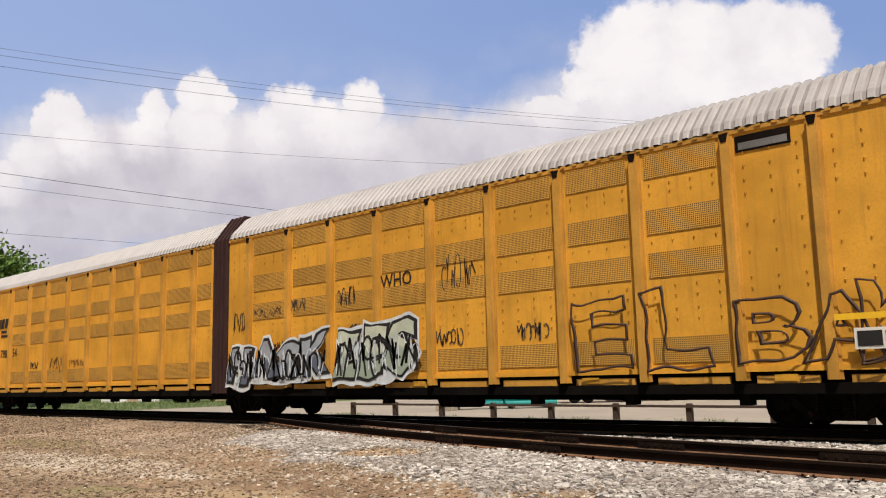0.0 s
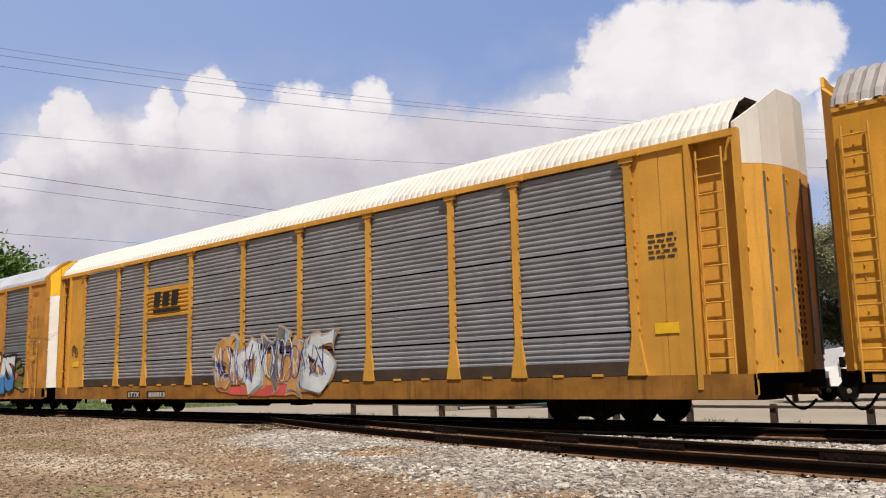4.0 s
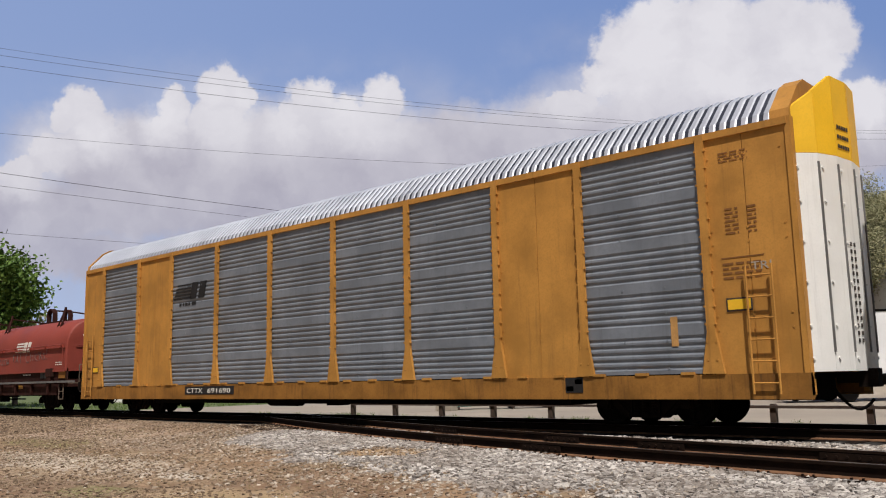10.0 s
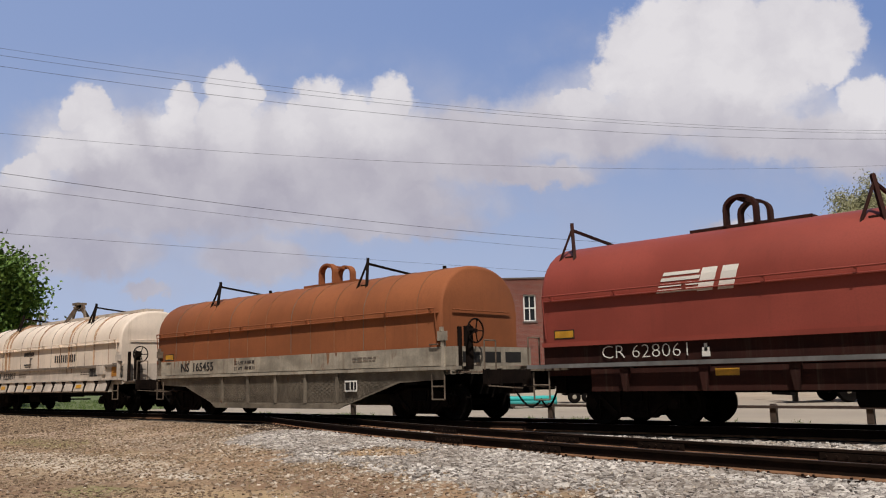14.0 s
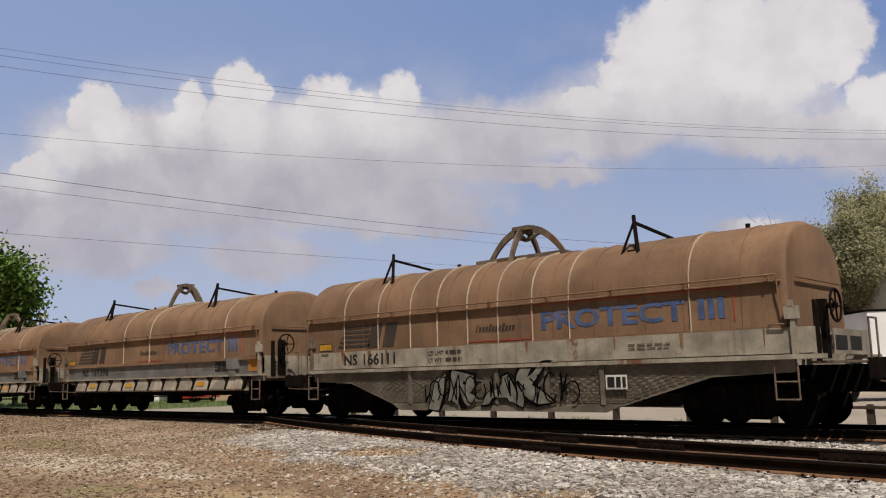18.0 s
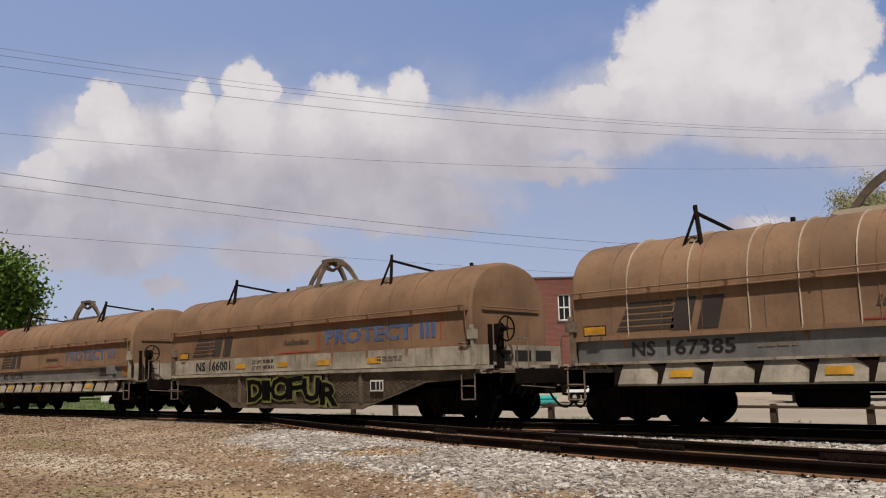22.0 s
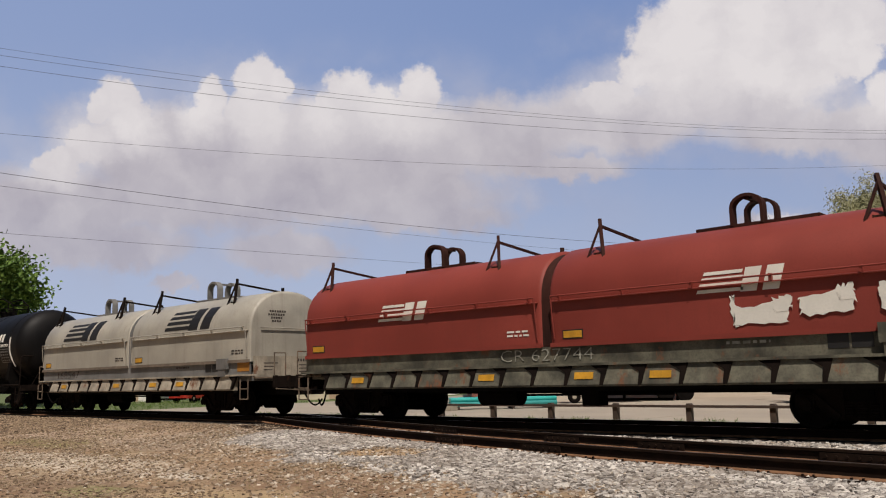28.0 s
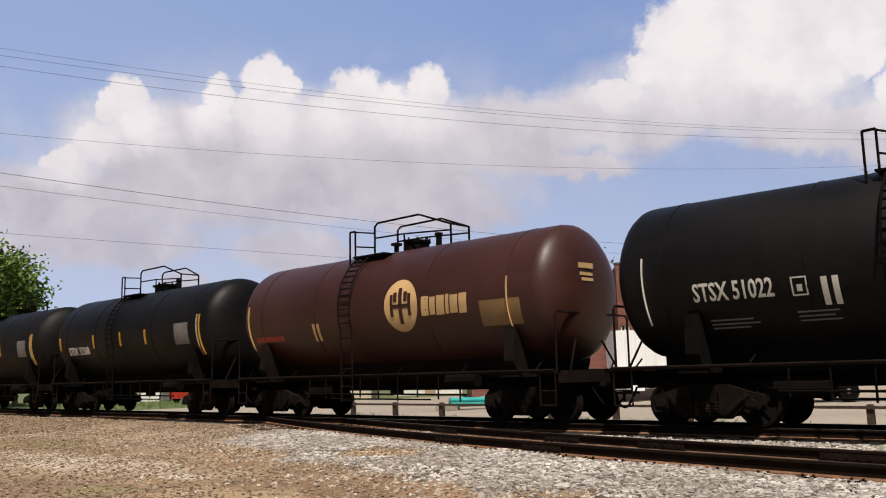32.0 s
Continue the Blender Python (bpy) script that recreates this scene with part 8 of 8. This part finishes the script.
def wheel(parent, x, y, r=0.48):
    bm = bmesh.new()
    lathe(bm, [(0.3, 0.02), (r - 0.05, 0.0), (r, 0.06), (r, 0.24), (r - 0.05, 0.3), (0.3, 0.28)], 20)
    w = part("tyre", bm, BLACK, parent)
    w.location = (x, y, r)
    bm = bmesh.new()
    lathe(bm, [(0.28, 0.03), (0.27, 0.06), (0.12, 0.08), (0.11, 0.01), (0.05, 0.0)], 16)
    part("rim", bm, SILL_PALE, w)


o = spot(0.466, 37.5, -0.40)
van = thing("box_truck", "white box truck parked on the paving", "truck", at=o)
van.rotation_euler.z = YAW
bm = bmesh.new()
box(bm, 1.1, 7.2, 0, 2.4, 1.15, 3.95)
part("cargo_box", bm, WHITE_METAL, van)
bm = bmesh.new()
box(bm, 1.05, 7.25, -0.03, 2.43, 3.90, 4.0)
box(bm, 1.05, 7.25, -0.03, 2.43, 1.10, 1.2)
part("box_trim", bm, BLACK, van)
bm = bmesh.new()
slab(bm, [(-0.75, 0.7), (-0.75, 1.35), (-0.35, 1.55), (0.1, 2.35), (1.0, 2.45), (1.0, 0.7)], 0.1, 2.2)
part("cab", bm, WHITE_METAL, van)
bm = bmesh.new()
slab(bm, [(-0.2, 1.62), (0.16, 2.22), (0.75, 2.26), (0.75, 1.62)], 0.085, 0.1)
part("cab_window", bm, GLASS, van)
bm = bmesh.new()
box(bm, -0.3, -0.1, -0.15, 0.02, 1.5, 1.95)
part("mirror", bm, BLACK, van)
bm = bmesh.new()
box(bm, -2.35, -0.7, 0.1, 2.2, 0.62, 1.05)
box(bm, -2.5, -2.3, 0.05, 2.25, 0.35, 0.95)
box(bm, 0.9, 7.1, 0.6, 1.8, 0.7, 1.1)
part("chassis", bm, BLACK, van)
for x in (0.05, 4.6, 5.6):
    wheel(van, x, 0.05)
    wheel(van, x, 2.05)

# ---- pipe stacks on the yard ----
TEAL = surface("teal_plastic_pipe", (0.02, 0.36, 0.33), 0.4, vary=0.15)
TEAL_DARK = surface("teal_plastic_pipe_dim", (0.015, 0.22, 0.21), 0.4, vary=0.15)
for n, (px, depth) in enumerate(((0.005, 38.5), (0.068, 38.5))):
    o = spot(px, depth, -0.40)
    st = thing("pipe_stack", "stack of teal plastic pipes on timber blocks", "pipes", "pipe stacks", at=o)
    st.rotation_euler.z = YAW + radians(6)
    for row in range(2):
        for i in range(5 - row):
            bm = bmesh.new()
            y = 0.11 * i * 2 + 0.11 * row
            lathe(bm, [(0.085, 0.0), (0.105, 0.0), (0.105, 2.35), (0.085, 2.35)], 12)
            p = part("pipe", bm, TEAL if (row + i) % 3 else TEAL_DARK, st)
            p.rotation_euler.z = radians(-90)
            p.location = (0, y, 0.24 + 0.185 * row)
    bm = bmesh.new()
    for x in (0.3, 1.9):
        box(bm, x, x + 0.1, -0.15, 1.1, 0, 0.13)
    part("timber_block", bm, WOOD_POST, st)
o = spot(-0.002, 37.5, -0.40)
blk = thing("pale_blocks", "pale concrete blocks beside the pipes", "blocks", at=o)
for i in range(2):
    bm = bmesh.new()
    box(bm, i * 0.45 - 0.55, i * 0.45 - 0.15, 0, 0.5, 0, 0.3)
    part("block", bm, SILL_PALE, blk)
o = spot(0.135, 44, -0.40)
fl = thing("flat_trailer", "low white flat trailer", "trailer", at=o)
fl.rotation_euler.z = YAW
bm = bmesh.new()
box(bm, 0, 4.2, 0, 2.2, 0.55, 0.85)
part("deck", bm, WHITE_METAL, fl)
bm = bmesh.new()
box(bm, 0.2, 4.0, 0.3, 1.9, 0.4, 0.55)
part("chassis", bm, BLACK, fl)
for x in (0.6, 1.3):
    wheel(fl, x, 0.0, 0.32)

# ---- small houses beyond the grass ----
SIDING_A = surface("cream_house_siding", (0.52, 0.45, 0.34), 0.8, vary=0.1, scale=1.0)
SIDING_B = surface("tan_house_siding", (0.42, 0.30, 0.20), 0.8, vary=0.12)
SIDING_C = surface("white_house_siding", (0.70, 0.68, 0.64), 0.8, vary=0.08)
SHINGLE = surface("grey_shingles", (0.10, 0.09, 0.085), 0.9, vary=0.3, fine=6.0)
for px, depth, w, mat, label in ((-0.40, 74, 5.0, SIDING_C, "small white house with a grey shingle roof"), (-0.275, 72, 7.0, SIDING_B, "low tan house with a porch"), (-0.175, 68, 6.0, SIDING_A, "cream bungalow with a garage door"), (-0.06, 76, 6.0, SIDING_C, "white frame house among trees")):
    o = spot(px, depth, -0.45)
    hs = thing("house", label, "house", "houses", at=o)
    hs.rotation_euler.z = YAW
    bm = bmesh.new()
    box(bm, 0, w, 0, 7, 0, 2.7)
    part("wall", bm, mat, hs)
    bm = bmesh.new()
    for a, b_ in ((-0.4, 3.5), (7.4, 3.5)):
        v = [bm.verts.new(p) for p in ((-0.3, a, 2.65), (w + 0.3, a, 2.65), (w + 0.3, b_, 4.4), (-0.3, b_, 4.4), (-0.3, a, 2.77), (w + 0.3, a, 2.77), (w + 0.3, b_, 4.52), (-0.3, b_, 4.52))]
        for f in ((0, 1, 2, 3), (4, 5, 6, 7), (0, 1, 5, 4), (1, 2, 6, 5), (2, 3, 7, 6), (3, 0, 4, 7)):
            bm.faces.new([v[i] for i in f])
    part("roof", bm, SHINGLE, hs)
    for u in (0.15, 0.62):
        bm = bmesh.new()
        box(bm, w * u, w * u + 1.1, -0.05, 0.02, 1.0, 2.2)
        win = part("window", bm, WHITE_TRIM, hs)
        bm = bmesh.new()
        box(bm, w * u + 0.08, w * u + 1.02, -0.065, -0.05, 1.08, 2.12)
        part("pane", bm, GLASS, win)
    bm = bmesh.new()
    box(bm, w * 0.45, w * 0.45 + 0.95, -0.06, 0.02, 0.05, 2.1)
    part("door", bm, SIDING_B if mat is not SIDING_B else SIDING_C, hs)
CAR_RED = surface("red_car_paint", (0.40, 0.03, 0.02), 0.3, vary=0.1, coat=0.5)
o = spot(-0.30, 66, -0.45)
auto = thing("parked_car", "small red parked car", "car", at=o)
auto.rotation_euler.z = YAW + radians(70)
bm = bmesh.new()
slab(bm, [(0, 0.35), (0, 0.85), (0.9, 0.95), (1.4, 1.42), (2.9, 1.45), (3.6, 1.0), (4.2, 0.9), (4.2, 0.35)], 0, 1.7)
part("body", bm, CAR_RED, auto)
bm = bmesh.new()
slab(bm, [(1.15, 0.97), (1.5, 1.34), (2.8, 1.36), (3.25, 0.99)], -0.012, 1.712)
part("side_window", bm, GLASS, auto)
for x in (0.8, 3.4):
    wheel(auto, x, -0.03, 0.32)
    wheel(auto, x, 1.45, 0.32)


# ---- trees ----
LEAF = stone_material("bright_green_leaves", (0.045, 0.10, 0.014), (0.17, 0.27, 0.045))
LEAF_PALE = stone_material("pale_spring_leaves", (0.20, 0.20, 0.09), (0.42, 0.40, 0.24))
LEAF_DULL = stone_material("dull_green_leaves", (0.05, 0.075, 0.02), (0.14, 0.15, 0.05))
BARK = surface("grey_brown_bark", (0.10, 0.075, 0.055), 0.95, vary=0.3, scale=3.0, fine=14.0, bump=0.5)


def tree(at, height, spread, leaf, label, seed, count, leaf_size, open_=0.0, trunk_h=0.3, reach=1.0, cap=99.0):
    rng = random.Random(seed)
    t = thing("tree", label, "tree", "trees", at=at)
    bm = bmesh.new()
    tips = []

    def limb(p, d, length, r, level):
        q = p
        for _ in range(4):
            d = (d + Vector((rng.uniform(-0.22, 0.22), rng.uniform(-0.22, 0.22), rng.uniform(-0.05, 0.15)))).normalized()
            n = q + d * (length / 4)
            rod(bm, q, n, r, 6, r * 0.82)
            q, r = n, r * 0.82
            if level > 0:
                for _ in range(1 if level > 1 else 2):
                    a = rng.uniform(0, 6.28)
                    limb(q, (d * 0.55 + Vector((math.cos(a), math.sin(a), rng.uniform(0.1, 0.7)))).normalized(), length * rng.uniform(0.45, 0.68), r * 0.6, level - 1)
            else:
                tips.append(q)
        tips.append(q)

    rod(bm, (0, 0, -0.2), (0, 0, height * trunk_h), height * 0.03, 9, height * 0.024)
    for k in range(6):
        a = 2 * math.pi * k / 6 + rng.uniform(-0.4, 0.4)
        limb(Vector((0, 0, height * trunk_h * rng.uniform(0.75, 1.0))), Vector((math.cos(a) * spread, math.sin(a) * spread, rng.uniform(0.7, 1.6))).normalized(), height * rng.uniform(0.32, 0.5) * reach, height * 0.015, 2)
    part("trunk", bm, BARK, t)
    tips = [p for p in tips if p.z > height * 0.22 and math.hypot(p.x, p.y) < cap]
    verts, faces = [], []
    for _ in range(count):
        c = rng.choice(tips)
        p = c + Vector((rng.gauss(0, 1), rng.gauss(0, 1), rng.gauss(0, 0.8))) * height * (0.030 if open_ else 0.06)
        u = Vector((rng.gauss(0, 1), rng.gauss(0, 1), rng.gauss(0, 1))).normalized()
        w = u.orthogonal().normalized() * leaf_size * rng.uniform(0.3, 0.55)
        u = u * leaf_size * rng.uniform(0.6, 1.2)
        n = len(verts)
        verts += [tuple(p - u), tuple(p + w), tuple(p + u), tuple(p - w)]
        faces.append((n, n + 1, n + 2, n + 3))
    me = bpy.data.meshes.new("crown")
    me.from_pydata(verts, [], faces)
    me.materials.append(leaf)
    part("crown", me, None, t)
    return t


tree(spot(-0.555, 62, -0.5), 12.3, 0.75, LEAF, "broad bright green tree behind the track", 3, 30000, 0.22)
tree(spot(-0.68, 60, -0.5), 12.0, 0.8, LEAF, "broad bright green tree behind the track", 9, 9000, 0.26)
tree(spot(-0.50, 70, -0.5), 8.0, 0.6, LEAF_PALE, "thin yellowing tree beside a green one", 12, 1500, 0.2, 1.0)
tree(spot(0.480, 62, 0.3), 14.2, 0.34, LEAF_PALE, "tall tree in pale spring leaf behind the brick annex", 5, 100000, 0.10, 1.0, 0.34, 0.86, 3.4)
tree(spot(0.47, 66, 0.3), 8.5, 0.8, LEAF_DULL, "dull green bushy tree behind the brick annex", 6, 8000, 0.2)
tree(spot(0.215, 70, 0.3), 10.4, 0.6, LEAF_DULL, "green treetop above the brick roofs", 7, 4000, 0.2)
tree(spot(-0.33, 84, -0.5), 6.0, 0.8, LEAF, "small green tree among the houses", 15, 3000, 0.25)

# ---- drifting clouds, far off ----
def cloud_material():
    m = bpy.data.materials.new("cumulus_sky")
    m.use_nodes = True
    nt = m.node_tree
    nt.nodes.remove(nt.nodes["Principled BSDF"])
    tc = nt.nodes.new("ShaderNodeTexCoord")
    vec = tc.outputs["Object"]
    sc = nt.nodes.new("ShaderNodeVectorMath")
    sc.operation = "SCALE"
    nt.links.new(vec, sc.inputs[0])
    sc.inputs["Scale"].default_value = 0.01
    base = sc.outputs[0]
    ns = nt.nodes.new("ShaderNodeTexNoise")
    ns.inputs["Scale"].default_value, ns.inputs["Detail"].default_value, ns.inputs["Roughness"].default_value = 2.2, 8.0, 0.62
    nt.links.new(base, ns.inputs["Vector"])
    sub = nt.nodes.new("ShaderNodeVectorMath")
    sub.operation = "SUBTRACT"
    nt.links.new(ns.outputs["Color"], sub.inputs[0])
    sub.inputs[1].default_value = (0.5, 0.5, 0.5)
    wr = nt.nodes.new("ShaderNodeVectorMath")
    wr.operation = "MULTIPLY_ADD"
    nt.links.new(sub.outputs[0], wr.inputs[0])
    wr.inputs[1].default_value = (64, 64, 0)
    nt.links.new(vec, wr.inputs[2])
    sep = nt.nodes.new("ShaderNodeSeparateXYZ")
    nt.links.new(wr.outputs[0], sep.inputs[0])
    raw = nt.nodes.new("ShaderNodeSeparateXYZ")
    nt.links.new(vec, raw.inputs[0])
    x, y = sep.outputs[0], sep.outputs[1]

    def field(rows, blend):
        near = None
        for cx, cy, rx, ry in rows:
            d = maths(nt, "POWER", maths(nt, "ADD", maths(nt, "POWER", maths(nt, "MULTIPLY", maths(nt, "SUBTRACT", x, cx - 784.0), 1 / rx), 2.0), maths(nt, "POWER", maths(nt, "MULTIPLY", maths(nt, "SUBTRACT", y, 441.0 - cy), 1 / ry), 2.0)), 0.5)
            near = d if near is None else maths(nt, "SMOOTH_MIN", near, d, blend)
        return near

    y0 = raw.outputs[1]
    soft = noisy(nt, base, 0.9, 7.0, 0.6)
    wisp = noisy(nt, base, 0.55, 5.0, 0.5)
    heads = maths(nt, "MULTIPLY_ADD", maths(nt, "SUBTRACT", soft, 0.5), 0.5, field(HEADS, 0.22))
    mass = maths(nt, "MULTIPLY_ADD", maths(nt, "SUBTRACT", wisp, 0.5), 0.9, field(MASSES, 0.3))
    crisp = steps(nt, heads, 0.76, 1.14, 1.0, 0.0)
    vague = steps(nt, mass, 0.62, 1.30, 1.0, 0.0)
    veil = maths(nt, "MULTIPLY", steps(nt, mass, 0.9, 2.3, 0.36, 0.0), steps(nt, wisp, 0.38, 0.66))
    cover = maths(nt, "MULTIPLY", maths(nt, "MAXIMUM", crisp, maths(nt, "MAXIMUM", vague, veil)), steps(nt, y0, -60.0, 160.0, 0.84, 0.97))
    fold = noisy(nt, wr.outputs[0], 0.009, 5.0, 0.52)
    # bright crowns that pass softly into grey folds and feet
    glow = steps(nt, heads, 0.35, 1.9, 0.46, 0.0)
    lit = maths(nt, "ADD", glow, steps(nt, y0, 30.0, 330.0, 0.14, 0.50))
    lit = maths(nt, "ADD", lit, maths(nt, "MULTIPLY", maths(nt, "SUBTRACT", fold, 0.5), 1.1), 0.0, True)
    col = mixed(nt, lit, (0.47, 0.44, 0.50), (0.86, 0.82, 0.82))
    blue = mixed(nt, steps(nt, y0, -220.0, 460.0), (0.46, 0.54, 0.72), (0.205, 0.305, 0.575))
    blue = mixed(nt, steps(nt, raw.outputs[0], -1000.0, 700.0), mixed(nt, 0.30, blue, (0.50, 0.58, 0.78)), blue)
    sky_col = mixed(nt, cover, blue, col)
    em = nt.nodes.new("ShaderNodeEmission")
    nt.links.new(sky_col, em.inputs[0])
    em.inputs[1].default_value = 1.0
    nt.links.new(em.outputs[0], nt.nodes["Material Output"].inputs[0])
    return m


# centre and half-axes of the crisp cloud heads and of the soft masses under them, on the far sheet
HEADS = [(182, 186, 40, 44), (152, 200, 36, 30), (120, 262, 44, 40), (70, 300, 46, 34), (205, 225, 46, 40), (345, 180, 30, 36), (330, 215, 40, 36), (425, 152, 38, 46), (462, 160, 28, 34), (405, 200, 44, 40), (440, 215, 40, 44),
         (590, 172, 44, 46), (560, 205, 52, 36), (640, 200, 50, 42), (715, 172, 40, 46), (690, 215, 60, 44), (1150, 78, 66, 66), (1110, 135, 52, 40), (1210, 40, 80, 70), (1300, 50, 90, 80), (1420, 50, 90, 75), (1500, 50, 56, 60),
         (1480, 110, 60, 44), (1230, 130, 110, 60), (1380, 130, 90, 56), (1560, 180, 70, 52), (1050, 172, 52, 26), (1345, 402, 34, 20)]
MASSES = [(250, 270, 200, 95), (470, 270, 230, 100), (680, 270, 180, 100), (60, 370, 190, 85), (330, 360, 300, 70), (850, 250, 170, 75), (1060, 225, 170, 62), (1260, 170, 230, 85), (1420, 240, 180, 50), (1540, 250, 120, 70), (1340, 405, 70, 20),
          (120, 440, 230, 46), (560, 350, 330, 62), (470, 450, 120, 40), (280, 505, 46, 14), (960, 305, 120, 24), (720, 390, 150, 30)]
far = 2400.0
k = far / (784 / math.tan(radians(27.5)))
bm = bmesh.new()
n = 8
grid = [[bm.verts.new((-1900 + 3800 * i / n, -215 + 1400 * j / n, 0)) for j in range(n + 1)] for i in range(n + 1)]
for i in range(n):
    for j in range(n):
        bm.faces.new((grid[i][j], grid[i + 1][j], grid[i + 1][j + 1], grid[i][j + 1]))
clouds = part("backdrop", bm, cloud_material(), None)
tagged(clouds, "white cumulus clouds drifting in a blue sky", "sky", kind="structure")
clouds.scale = (k, k, k)


# ---- movement ----
def run_at(t):
    i = min(len(RUN) - 2, int(t / 2))
    u = t / 2 - i
    v0 = (RUN[i + 1] - RUN[i - 1]) / 2 if i else RUN[1] - RUN[0]
    v1 = (RUN[i + 2] - RUN[i]) / 2 if i + 2 < len(RUN) else RUN[-1] - RUN[-2]
    return (2 * u ** 3 - 3 * u ** 2 + 1) * RUN[i] + (u ** 3 - 2 * u ** 2 + u) * v0 + (3 * u ** 2 - 2 * u ** 3) * RUN[i + 1] + (u ** 3 - u ** 2) * v1


def motions():
    for car, x0 in CARS:
        walk(car, [(t, pose(x0 + run_at(t), 0, 0)) for t in range(0, 33)])
    for axle, dx, x0 in AXLES:
        rows, last = [], None
        for f in range(0, 961):
            t = f / 30
            x = x0 + run_at(t)
            if f in (0, 960) or -130 < x < 6:
                turn = math.degrees(x / 0.42) if -130 < x < 6 else (math.degrees(-130 / 0.42) if x < 0 else math.degrees(6 / 0.42))
                rows.append((t, pose(dx, 0, 0.42, 0, turn % 360.0, 0)))
        walk(axle, rows)
    # the clouds drift to the right
    for_rows = []
    for t in (0, 8, 16, 24, 32):
        shift = (t - 20) * 3.6 * k
        m = STAND @ pose(shift, -(t - 20) * -0.9 * k, -far)
        for_rows.append((t, m))
    walk(clouds, for_rows)


motions()
